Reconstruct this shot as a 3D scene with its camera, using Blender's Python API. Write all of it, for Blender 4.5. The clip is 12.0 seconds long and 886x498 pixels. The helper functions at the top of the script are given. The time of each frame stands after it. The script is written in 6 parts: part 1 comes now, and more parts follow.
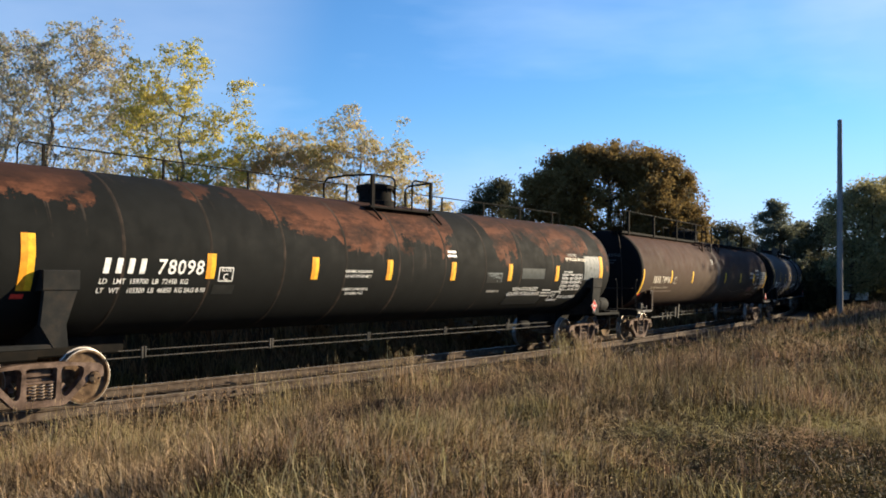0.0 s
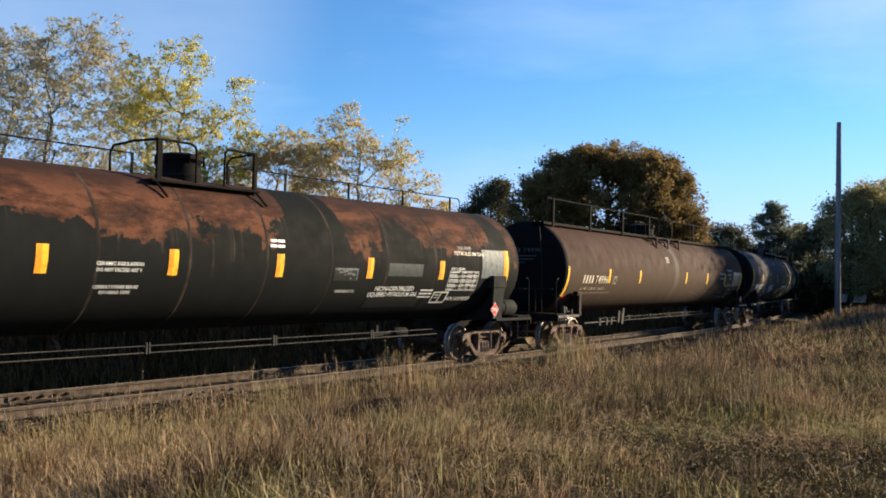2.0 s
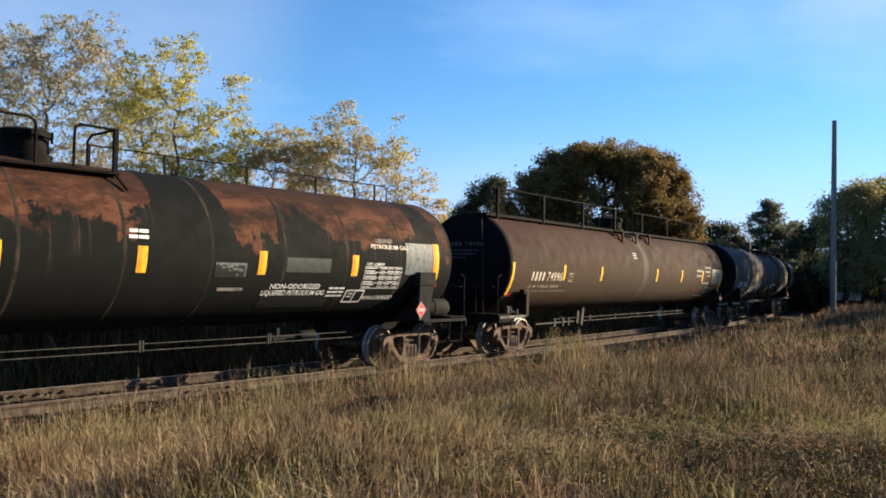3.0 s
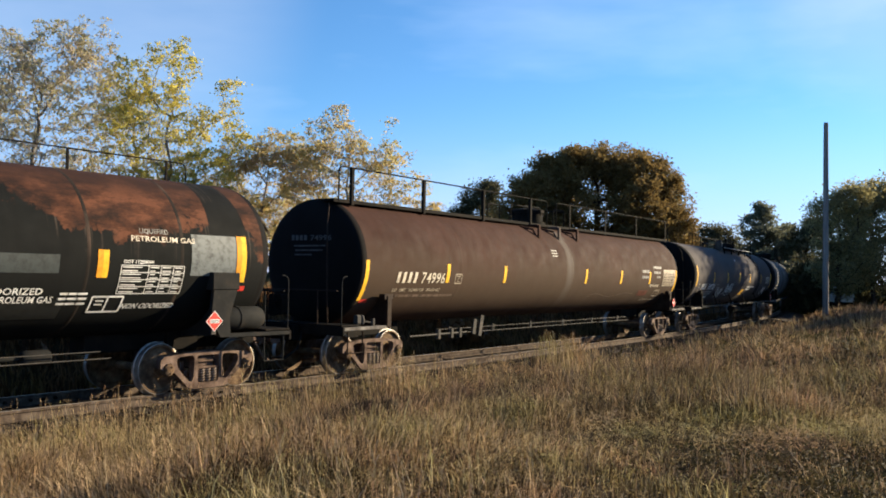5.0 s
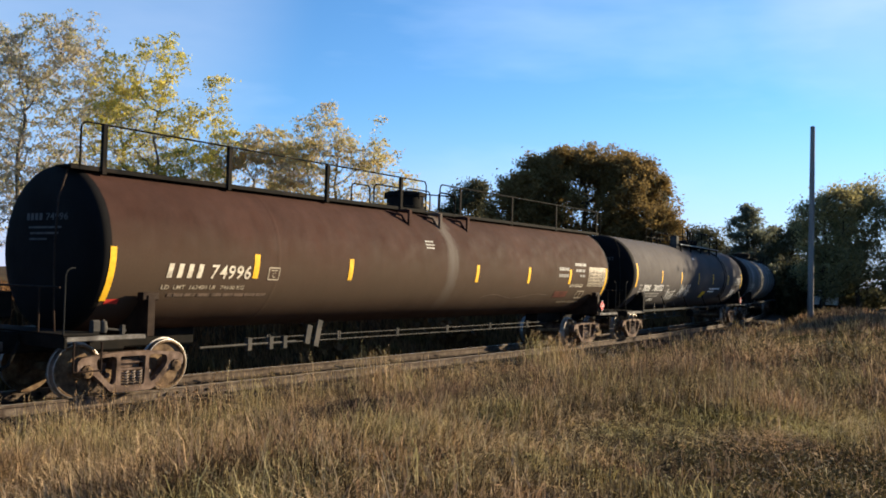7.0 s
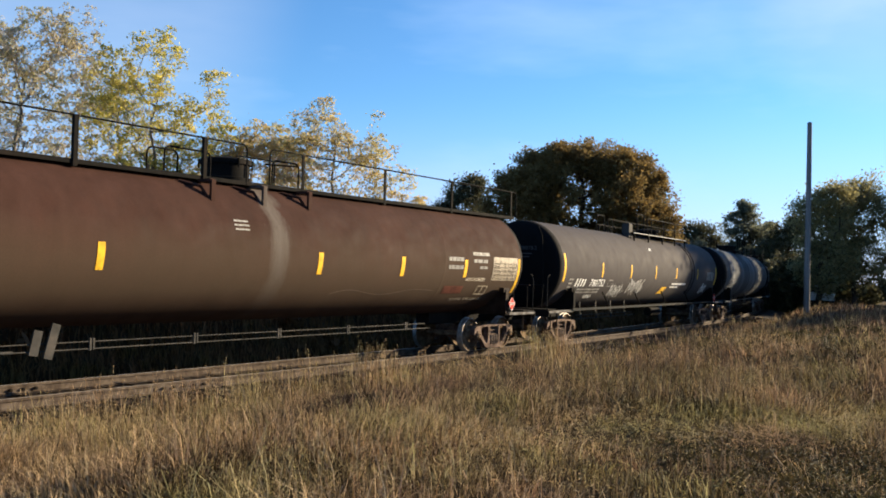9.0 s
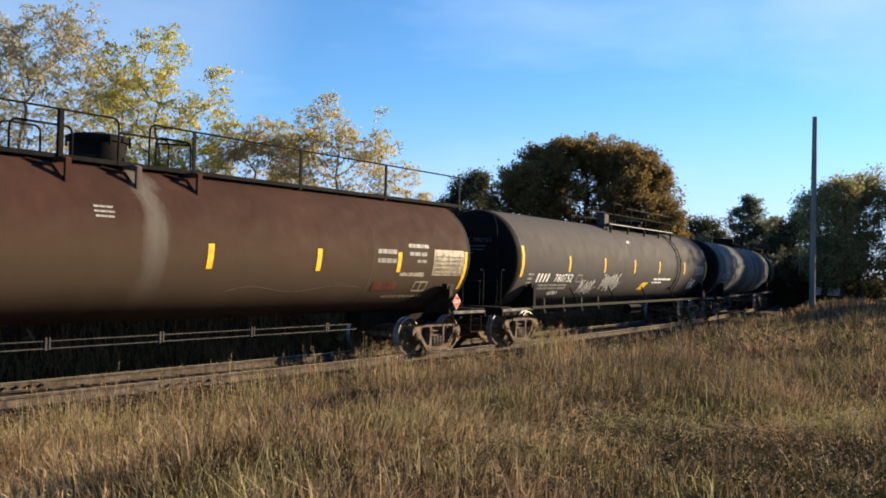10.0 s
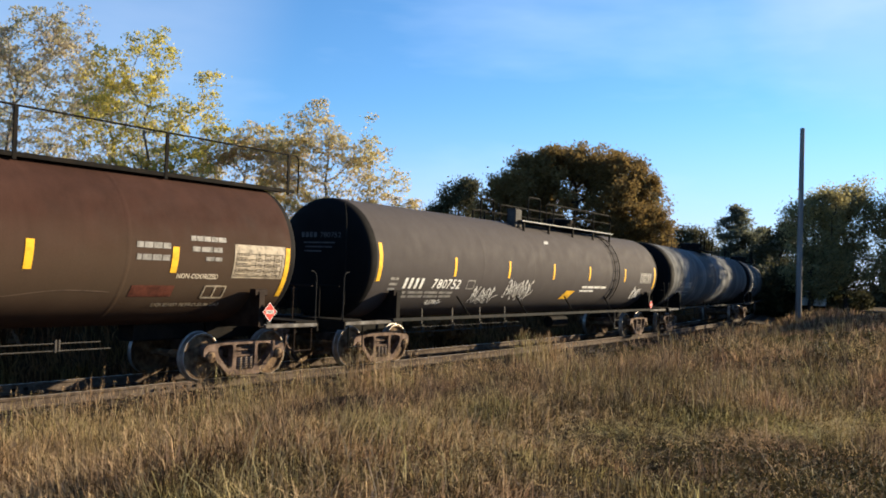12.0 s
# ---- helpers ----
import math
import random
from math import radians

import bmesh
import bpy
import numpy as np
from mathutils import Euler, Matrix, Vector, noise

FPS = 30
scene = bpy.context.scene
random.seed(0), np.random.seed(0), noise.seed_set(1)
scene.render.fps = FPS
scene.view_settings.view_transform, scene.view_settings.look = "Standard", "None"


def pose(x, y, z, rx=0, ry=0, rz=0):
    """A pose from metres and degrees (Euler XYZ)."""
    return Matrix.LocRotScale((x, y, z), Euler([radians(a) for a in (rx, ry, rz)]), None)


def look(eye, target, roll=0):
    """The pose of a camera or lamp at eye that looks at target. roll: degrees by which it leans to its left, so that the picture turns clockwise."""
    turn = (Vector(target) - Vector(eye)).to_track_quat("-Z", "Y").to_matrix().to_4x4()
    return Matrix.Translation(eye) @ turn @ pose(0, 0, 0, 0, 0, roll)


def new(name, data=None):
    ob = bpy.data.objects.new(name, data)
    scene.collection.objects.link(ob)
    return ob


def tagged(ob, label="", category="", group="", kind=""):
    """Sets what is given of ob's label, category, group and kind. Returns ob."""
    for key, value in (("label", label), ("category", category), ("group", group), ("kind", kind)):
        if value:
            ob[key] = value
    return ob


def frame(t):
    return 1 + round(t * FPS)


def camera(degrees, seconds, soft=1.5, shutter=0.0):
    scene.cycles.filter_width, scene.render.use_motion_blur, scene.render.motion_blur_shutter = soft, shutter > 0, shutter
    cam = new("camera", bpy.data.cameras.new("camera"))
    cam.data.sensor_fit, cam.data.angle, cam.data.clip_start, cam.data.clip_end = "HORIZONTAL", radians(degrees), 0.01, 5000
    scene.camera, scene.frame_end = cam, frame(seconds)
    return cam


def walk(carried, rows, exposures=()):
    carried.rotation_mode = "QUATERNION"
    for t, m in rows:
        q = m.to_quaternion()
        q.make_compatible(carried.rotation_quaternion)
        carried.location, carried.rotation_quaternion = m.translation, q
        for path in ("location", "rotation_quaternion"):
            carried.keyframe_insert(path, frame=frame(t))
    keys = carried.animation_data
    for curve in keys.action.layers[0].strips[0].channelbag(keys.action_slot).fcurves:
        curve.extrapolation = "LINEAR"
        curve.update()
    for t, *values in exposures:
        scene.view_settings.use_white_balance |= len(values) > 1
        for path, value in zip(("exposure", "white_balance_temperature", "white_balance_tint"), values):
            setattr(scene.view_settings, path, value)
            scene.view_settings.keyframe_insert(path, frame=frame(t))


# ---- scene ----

# ------------------------------------------------------------ camera
EYE = (0.0, 0.0, 2.17)          # metres above the railhead
cam = camera(52.5, 12.0, soft=1.8)
# seconds, yaw, pitch, lean
PATH = [(0.0, 0.0, 1.76, 0.74), (0.5, 0.14, 1.91, 0.99), (1.0, -0.27, 2.07, 1.32), (1.5, -0.59, 1.89, 1.08),
        (2.0, -0.10, 1.71, 1.21), (2.5, -0.16, 1.40, 1.20), (3.0, -0.35, 1.58, 1.22), (4.0, -0.56, 1.70, 1.08),
        (5.0, -0.76, 1.82, 0.94), (5.5, -0.93, 2.08, 1.16), (6.0, -1.32, 1.72, 1.39), (6.5, -1.41, 1.97, 1.16),
        (7.0, -1.55, 1.78, 1.49), (8.0, -1.66, 1.62, 1.55), (9.0, -1.75, 1.47, 1.60), (9.5, -1.38, 1.26, 1.70),
        (10.0, -1.47, 1.21, 1.42), (10.5, -1.85, 1.36, 1.39), (11.0, -1.73, 1.11, 1.64), (11.5, -1.91, 1.42, 1.79),
        (12.0, -2.18, 1.67, 1.99)]
walk(cam, [(t, pose(*EYE, 0, 0, yaw) @ pose(0, 0, 0, 90 + pitch) @ pose(0, 0, 0, 0, 0, lean))
           for t, yaw, pitch, lean in PATH], [(0.0, 1.27, 5720, 3), (3.0, 1.27, 5720, 3), (5.5, 1.35, 5850, 3), (12.0, 1.35, 5850, 3)])

# ------------------------------------------------------------ light
SUN_AZ, SUN_EL = radians(66.0), radians(18.0)       # azimuth clockwise from +y
world = bpy.data.worlds.new("sky")
scene.world = world
world.use_nodes = True
wn, wl = world.node_tree.nodes, world.node_tree.links
wn.clear()
sky = wn.new("ShaderNodeTexSky")
sky.sky_type, sky.sun_disc = "NISHITA", False
sky.sun_elevation, sky.sun_rotation = SUN_EL, SUN_AZ
sky.air_density, sky.dust_density, sky.ozone_density = 1.0, 0.05, 5.6
# thin cirrus
geo = wn.new("ShaderNodeTexCoord")
mapn = wn.new("ShaderNodeMapping")
mapn.inputs["Scale"].default_value = (1.2, 3.0, 5.0)
cir = wn.new("ShaderNodeTexNoise")
cir.inputs["Scale"].default_value, cir.inputs["Detail"].default_value, cir.inputs["Roughness"].default_value = 1.6, 5.0, 0.55
ramp = wn.new("ShaderNodeValToRGB")
ramp.color_ramp.elements[0].position, ramp.color_ramp.elements[1].position = 0.54, 0.86
ramp.color_ramp.elements[1].color = (0.26, 0.26, 0.26, 1)
mixc = wn.new("ShaderNodeMixRGB")
mixc.inputs[2].default_value = (6.0, 6.4, 7.4, 1)
bgn, outw = wn.new("ShaderNodeBackground"), wn.new("ShaderNodeOutputWorld")
bgn.inputs["Strength"].default_value = 0.076
wl.new(geo.outputs["Generated"], mapn.inputs[0])
wl.new(mapn.outputs[0], cir.inputs["Vector"])
wl.new(cir.outputs["Fac"], ramp.inputs[0])
wl.new(ramp.outputs[0], mixc.inputs[0])
wl.new(sky.outputs[0], mixc.inputs[1])
# a high thin veil, thickest towards two parts of the sky
veil = mixc.outputs[0]
for vx, vy, vz, edge, amount in ((-0.36, 0.88, 0.30, 0.965, 0.34), (0.46, 0.83, 0.31, 0.985, 0.30)):
    dot = wn.new("ShaderNodeVectorMath")
    dot.operation = "DOT_PRODUCT"
    dot.inputs[1].default_value = Vector((vx, vy, vz)).normalized()
    wl.new(geo.outputs["Generated"], dot.inputs[0])
    fade = wn.new("ShaderNodeMapRange")
    fade.interpolation_type = "SMOOTHSTEP"
    fade.inputs["From Min"].default_value, fade.inputs["From Max"].default_value = edge, 1.0
    wl.new(dot.outputs["Value"], fade.inputs["Value"])
    soft_cloud = wn.new("ShaderNodeMath")
    soft_cloud.operation = "MULTIPLY"
    wl.new(fade.outputs["Result"], soft_cloud.inputs[0])
    wl.new(cir.outputs["Fac"], soft_cloud.inputs[1])
    gain = wn.new("ShaderNodeMath")
    gain.operation = "MULTIPLY"
    gain.inputs[1].default_value = amount * 2
    wl.new(soft_cloud.outputs[0], gain.inputs[0])
    mixv = wn.new("ShaderNodeMixRGB")
    mixv.inputs[2].default_value = (4.6, 4.8, 5.6, 1)
    wl.new(gain.outputs[0], mixv.inputs[0])
    wl.new(veil, mixv.inputs[1])
    veil = mixv.outputs[0]
# pale haze low over the horizon
updown = wn.new("ShaderNodeSeparateXYZ")
wl.new(geo.outputs["Generated"], updown.inputs[0])
haze = wn.new("ShaderNodeMapRange")
haze.interpolation_type = "SMOOTHSTEP"
for key, v in (("From Min", 0.0), ("From Max", 0.20), ("To Min", 0.55), ("To Max", 0.0)):
    haze.inputs[key].default_value = v
wl.new(updown.outputs["Z"], haze.inputs["Value"])
mixh = wn.new("ShaderNodeMixRGB")
mixh.inputs[2].default_value = (3.85, 3.7, 6.6, 1)
wl.new(haze.outputs["Result"], mixh.inputs[0])
wl.new(veil, mixh.inputs[1])
wl.new(mixh.outputs[0], bgn.inputs["Color"])
wl.new(bgn.outputs[0], outw.inputs["Surface"])
sun_dir = Vector((math.sin(SUN_AZ) * math.cos(SUN_EL), math.cos(SUN_AZ) * math.cos(SUN_EL), math.sin(SUN_EL)))
sun = new("sun", bpy.data.lights.new("sun", "SUN"))
sun.data.energy, sun.data.angle, sun.data.color = 5.6, radians(0.6), (1.0, 0.745, 0.47)
sun.matrix_world = look(sun_dir * 200, (0, 0, 0))


# ------------------------------------------------------------ materials
def material(name):
    m = bpy.data.materials.new(name)
    m.use_nodes = True
    n, l = m.node_tree.nodes, m.node_tree.links
    return m, n, l, n["Principled BSDF"]


def add_noise(n, l, coord, scale, detail=4.0, rough=0.55, stretch=(1, 1, 1)):
    mp = n.new("ShaderNodeMapping")
    mp.inputs["Scale"].default_value = stretch
    t = n.new("ShaderNodeTexNoise")
    t.inputs["Scale"].default_value, t.inputs["Detail"].default_value, t.inputs["Roughness"].default_value = scale, detail, rough
    l.new(coord, mp.inputs[0])
    l.new(mp.outputs[0], t.inputs["Vector"])
    return t.outputs["Fac"]


def add_ramp(n, l, fac, stops):
    r = n.new("ShaderNodeValToRGB")
    e = r.color_ramp.elements
    while len(e) < len(stops):
        e.new(0.5)
    for k, (p, c) in zip(e, stops):
        k.position = p
        k.color = (*c, 1) if len(c) == 3 else c
    l.new(fac, r.inputs[0])
    return r.outputs[0]


def add_mix(n, l, fac, a, b, mode="MIX"):
    m = n.new("ShaderNodeMixRGB")
    m.blend_type = mode
    for sock, v in zip(m.inputs, (fac, a, b)):
        if isinstance(v, (int, float)):
            sock.default_value = v
        elif isinstance(v, tuple):
            sock.default_value = (*v, 1)
        else:
            l.new(v, sock)
    return m.outputs[0]


def add_math(n, l, op, a, b=0.0, c=None):
    m = n.new("ShaderNodeMath")
    m.operation = op
    for sock, v in zip(m.inputs, (a, b) if c is None else (a, b, c)):
        if isinstance(v, (int, float)):
            sock.default_value = v
        else:
            l.new(v, sock)
    return m.outputs[0]


def add_bump(n, l, bsdf, height, strength=0.3, distance=0.01):
    b = n.new("ShaderNodeBump")
    b.inputs["Strength"].default_value, b.inputs["Distance"].default_value = strength, distance
    l.new(height, b.inputs["Height"])
    l.new(b.outputs[0], bsdf.inputs["Normal"])


def surface(name, colors, scale, rough=(0.6, 0.85), metal=0.0, bump=0.25, fine=None, stretch=(1, 1, 1), island=0.0):
    """A worn two-scale surface: colours over a noise, with fine grain, varied roughness and relief."""
    m, n, l, b = material(name)
    co = n.new("ShaderNodeTexCoord").outputs["Object"]
    big = add_noise(n, l, co, scale, 5, 0.6, stretch)
    small = add_noise(n, l, co, fine or scale * 9, 4, 0.65, stretch)
    k = len(colors)
    col = add_ramp(n, l, big, [(0.32 + 0.36 * i / max(1, k - 1), c) for i, c in enumerate(colors)])
    grain = add_ramp(n, l, small, [(0.3, (0.82, 0.82, 0.82)), (0.7, (1.1, 1.1, 1.1))])
    col = add_mix(n, l, 1.0, col, grain, "MULTIPLY")
    if island:
        g = n.new("ShaderNodeNewGeometry").outputs["Random Per Island"]
        v = add_ramp(n, l, g, [(0.0, (1 - island,) * 3), (1.0, (1 + island,) * 3)])
        col = add_mix(n, l, 1.0, col, v, "MULTIPLY")
    l.new(col, b.inputs["Base Color"])
    r = add_ramp(n, l, small, [(0.3, (rough[0],) * 3), (0.7, (rough[1],) * 3)])
    l.new(r, b.inputs["Roughness"])
    b.inputs["Metallic"].default_value = metal
    b.inputs["Specular IOR Level"].default_value = 0.5 if metal else 0.07
    add_bump(n, l, b, small, bump, 0.01)
    return m


def rag_head(n, l, co):
    return add_noise(n, l, co, 5.0, 4, 0.6)


def tank_paint(name, base, worn, dust, dust_amount, rust=None, streak=None, gloss=(0.72, 0.9), spill=None, head=None, runs=0.16):
    """Old tank paint: fading, road dust low on the sides, streaks that run down, rust blooms and shade painted on the
    ends where asked.
    """
    m, n, l, b = material(name)
    co = n.new("ShaderNodeTexCoord").outputs["Object"]
    sep = n.new("ShaderNodeSeparateXYZ")
    l.new(co, sep.inputs[0])
    big = add_noise(n, l, co, 0.45, 5, 0.6)
    mid = add_noise(n, l, co, 2.2, 6, 0.62)
    fine = add_noise(n, l, co, 38, 4, 0.7)
    run = add_noise(n, l, co, 1.0, 5, 0.65, (3.2, 3.2, 0.22))
    col = add_mix(n, l, add_ramp(n, l, big, [(0.35, (0, 0, 0)), (0.7, (1, 1, 1))]), base, worn)
    col = add_mix(n, l, 1.0, col, add_ramp(n, l, run, [(0.3, (1 - 1.25 * runs,) * 3), (0.7, (1 + 0.75 * runs,) * 3)]), "MULTIPLY")
    dz = add_math(n, l, "MULTIPLY_ADD", big, 0.8, -0.4)
    low = add_math(n, l, "ADD", sep.outputs["Z"], dz)
    # dust thrown up from the track gathers on the flank
    band = add_ramp(n, l, add_math(n, l, "MULTIPLY_ADD", low, 0.25, 0.0),
                    [(0.26, (0.25, 0.25, 0.25)), (0.42, (1, 1, 1)), (0.56, (0.75, 0.75, 0.75)), (0.74, (0.08, 0.08, 0.08))])
    fac = add_math(n, l, "MULTIPLY", band, dust_amount)
    col = add_mix(n, l, fac, col, dust)
    if streak:
        s = add_noise(n, l, co, 0.55, 6, 0.7, (1.2, 1.0, 0.14))
        f = add_ramp(n, l, s, [(0.48, (0, 0, 0)), (0.76, (streak[1],) * 3)])
        col = add_mix(n, l, f, col, streak[0])
    if spill:
        # a pale spill that ran down from the valves
        at, width, tone = spill
        wob = add_math(n, l, "MULTIPLY_ADD", run, 0.7, -0.35)
        du = add_math(n, l, "ABSOLUTE", add_math(n, l, "ADD", add_math(n, l, "ADD", sep.outputs["X"], -at), wob))
        side = add_ramp(n, l, du, [(0.0, (0.85, 0.85, 0.85)), (width * 0.4, (0.6, 0.6, 0.6)), (width, (0, 0, 0))])
        tall = add_ramp(n, l, add_math(n, l, "MULTIPLY", sep.outputs["Z"], 0.25), [(0.34, (0.1, 0.1, 0.1)), (0.62, (1, 1, 1))])
        col = add_mix(n, l, add_math(n, l, "MULTIPLY", side, tall), col, tone)
    if rust:
        # blooms of bare oxide along the upper shoulder; the height of their ragged lower edge, bay by bay
        big2 = add_noise(n, l, co, 0.9, 5, 0.6)
        rag = add_noise(n, l, co, 3.4, 7, 0.68, (0.8, 1.0, 1.0))
        drip = add_noise(n, l, co, 4.6, 4, 0.65, (1.6, 0.1, 0.05))
        edge = add_math(n, l, "MULTIPLY_ADD", big2, 1.7, -0.85)
        edge = add_math(n, l, "ADD", edge, add_math(n, l, "MULTIPLY_ADD", rag, 1.3, -0.65))
        edge = add_math(n, l, "ADD", edge, add_math(n, l, "MULTIPLY_ADD", drip, 0.4, -0.2))
        h = add_math(n, l, "ADD", sep.outputs["Z"], edge)
        bays = ((-10.6, 3.5), (-9.5, 3.35), (-8.4, 3.3), (-8.0, 4.3), (-6.7, 4.3), (-6.3, 3.42), (-5.95, 3.45), (-5.6, 4.2), (-5.0, 3.7), (-4.5, 3.1),
                (-3.3, 2.92), (1.2, 2.84), (1.6, 3.05), (1.75, 3.9), (1.9, 4.5), (3.1, 4.4), (3.25, 3.2), (3.4, 2.8), (4.4, 2.76), (4.55, 3.2),
                (5.8, 3.25), (5.95, 2.8), (8.3, 2.8), (8.85, 3.0), (8.95, 4.2), (9.6, 4.2), (9.7, 2.75), (10.3, 2.75))
        level = add_ramp(n, l, add_math(n, l, "MULTIPLY_ADD", sep.outputs["X"], 1 / 22, 0.5), [((u + 11) / 22, ((w - 2.5) / 2,) * 3) for u, w in bays])
        above = add_math(n, l, "SUBTRACT", h, add_math(n, l, "MULTIPLY_ADD", level, 2.0, 2.5))
        rm = add_ramp(n, l, add_math(n, l, "MULTIPLY_ADD", above, 1.0, 0.5), [(0.44, (0, 0, 0)), (0.49, (0.75, 0.75, 0.75)), (0.57, (1, 1, 1))])
        scrape = add_noise(n, l, co, 1.3, 8, 0.72, (0.7, 1.6, 1.6))
        # pale runs of scale below the bare patches
        pale = add_noise(n, l, co, 3.2, 4, 0.6, (2.6, 0.1, 0.05))
        run2 = add_ramp(n, l, pale, [(0.58, (0, 0, 0)), (0.68, (0.8, 0.8, 0.8))])
        under = add_ramp(n, l, add_math(n, l, "MULTIPLY_ADD", above, 1.0, 0.6), [(0.1, (0, 0, 0)), (0.5, (1, 1, 1)), (0.62, (1, 1, 1)), (0.7, (0, 0, 0))])
        col = add_mix(n, l, add_math(n, l, "MULTIPLY", run2, under), col, (0.060, 0.046, 0.037))
        tone = add_ramp(n, l, scrape, [(0.38, rust[0]), (0.49, rust[1]), (0.57, rust[2]), (0.8, rust[1])])
        # the crown has gone to a dull dark brown
        crown = add_ramp(n, l, add_math(n, l, "ADD", add_math(n, l, "ADD", sep.outputs["Z"], add_math(n, l, "MULTIPLY_ADD", rag, 0.5, -0.25)), -3.1),
                         [(0.28, (0, 0, 0)), (0.62, (0.8, 0.8, 0.8))])
        tone = add_mix(n, l, crown, tone, (0.030, 0.017, 0.013))
        col = add_mix(n, l, rm, col, tone)
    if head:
        # shade on the domed ends, put into the colour as near-black past the knuckle
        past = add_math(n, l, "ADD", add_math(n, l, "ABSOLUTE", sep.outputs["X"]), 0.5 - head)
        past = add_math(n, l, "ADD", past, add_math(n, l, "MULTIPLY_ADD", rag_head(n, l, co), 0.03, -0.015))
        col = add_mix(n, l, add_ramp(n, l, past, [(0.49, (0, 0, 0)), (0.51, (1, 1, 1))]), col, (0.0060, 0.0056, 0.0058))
    col = add_mix(n, l, 1.0, col, add_ramp(n, l, fine, [(0.25, (0.86, 0.86, 0.86)), (0.75, (1.08, 1.08, 1.08))]), "MULTIPLY")
    l.new(col, b.inputs["Base Color"])
    l.new(add_ramp(n, l, mid, [(0.3, (gloss[0],) * 3), (0.7, (gloss[1],) * 3)]), b.inputs["Roughness"])
    b.inputs["Specular IOR Level"].default_value = 0.07
    add_bump(n, l, b, add_math(n, l, "MULTIPLY", fine, 0.12), 0.2, 0.008)
    return m


def sheet_paint(name, color, rough=0.55, wear=0.25):
    m, n, l, b = material(name)
    co = n.new("ShaderNodeTexCoord").outputs["Object"]
    f = add_noise(n, l, co, 7, 6, 0.7)
    dark = tuple(c * (1 - wear) * 0.8 for c in color)
    l.new(add_ramp(n, l, f, [(0.34, dark), (0.55, color)]), b.inputs["Base Color"])
    b.inputs["Roughness"].default_value = rough
    b.inputs["Specular IOR Level"].default_value = 0.2
    add_bump(n, l, b, f, 0.1, 0.004)
    return m


def leaf_material(name, colors, scale=0.6, glow=0.35):
    """Thin leaves: colour varies from spray to spray and over the crown; some light passes through."""
    m, n, l, b = material(name)
    out = n["Material Output"]
    g = n.new("ShaderNodeNewGeometry")
    co = n.new("ShaderNodeTexCoord").outputs["Object"]
    f = add_noise(n, l, co, scale, 3, 0.5)
    f = add_math(n, l, "ADD", add_math(n, l, "MULTIPLY", f, 0.75), add_math(n, l, "MULTIPLY", g.outputs["Random Per Island"], 0.42))
    k = len(colors)
    col = add_ramp(n, l, f, [(0.32 + 0.52 * i / (k - 1), c) for i, c in enumerate(colors)])
    l.new(col, b.inputs["Base Color"])
    b.inputs["Roughness"].default_value = 0.7
    b.inputs["Specular IOR Level"].default_value = 0.12
    tr = n.new("ShaderNodeBsdfTranslucent")
    l.new(col, tr.inputs["Color"])
    mx = n.new("ShaderNodeMixShader")
    mx.inputs[0].default_value = glow
    l.new(b.outputs[0], mx.inputs[1])
    l.new(tr.outputs[0], mx.inputs[2])
    l.new(mx.outputs[0], out.inputs["Surface"])
    return m


MAT = {}
# head: metres from the middle where the painted end shade begins
MAT["black_tank"] = tank_paint("black_tank_paint", (0.006, 0.007, 0.007), (0.010, 0.011, 0.011), (0.014, 0.014, 0.013), 0.4,
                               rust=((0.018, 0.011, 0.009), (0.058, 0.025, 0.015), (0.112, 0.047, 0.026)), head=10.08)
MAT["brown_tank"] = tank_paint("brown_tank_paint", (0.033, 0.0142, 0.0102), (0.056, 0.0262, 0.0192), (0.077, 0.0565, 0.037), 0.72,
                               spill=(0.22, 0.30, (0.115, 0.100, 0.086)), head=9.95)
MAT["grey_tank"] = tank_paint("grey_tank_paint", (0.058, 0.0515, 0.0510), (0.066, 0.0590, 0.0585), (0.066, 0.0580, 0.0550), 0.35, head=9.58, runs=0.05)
MAT["sooty_tank"] = tank_paint("sooty_tank_paint", (0.050, 0.053, 0.057), (0.084, 0.087, 0.091), (0.088, 0.089, 0.090), 0.4,
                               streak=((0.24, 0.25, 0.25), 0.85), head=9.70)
MAT["seam"] = surface("rust_run_weld_seam", [(0.012, 0.011, 0.010), (0.022, 0.018, 0.015), (0.060, 0.043, 0.033)], 1.6, (0.75, 0.95), fine=14)
MAT["steel_black"] = surface("black_painted_steel", [(0.005, 0.005, 0.005), (0.009, 0.008, 0.007), (0.017, 0.013, 0.010)], 3.0, (0.75, 0.95))
MAT["steel_dark"] = surface("dark_grey_painted_steel", [(0.012, 0.0125, 0.0125), (0.018, 0.0185, 0.018), (0.03, 0.026, 0.022)], 3.0, (0.7, 0.92))
MAT["pale_steel"] = surface("pale_worn_steel", [(0.05, 0.045, 0.04), (0.12, 0.11, 0.10), (0.24, 0.23, 0.21)], 4.0, (0.6, 0.85))
MAT["steel_brown"] = surface("brown_painted_steel", [(0.014, 0.008, 0.006), (0.022, 0.013, 0.009), (0.036, 0.024, 0.016)], 3.0, (0.5, 0.8))
MAT["steel_grey"] = surface("grey_painted_steel", [(0.03, 0.029, 0.027), (0.05, 0.047, 0.043), (0.08, 0.070, 0.060)], 3.0, (0.5, 0.8))
MAT["cast"] = surface("rusty_cast_steel", [(0.036, 0.025, 0.019), (0.106, 0.073, 0.056), (0.190, 0.138, 0.108)], 4.0, (0.7, 0.92), 0.0, 0.5)
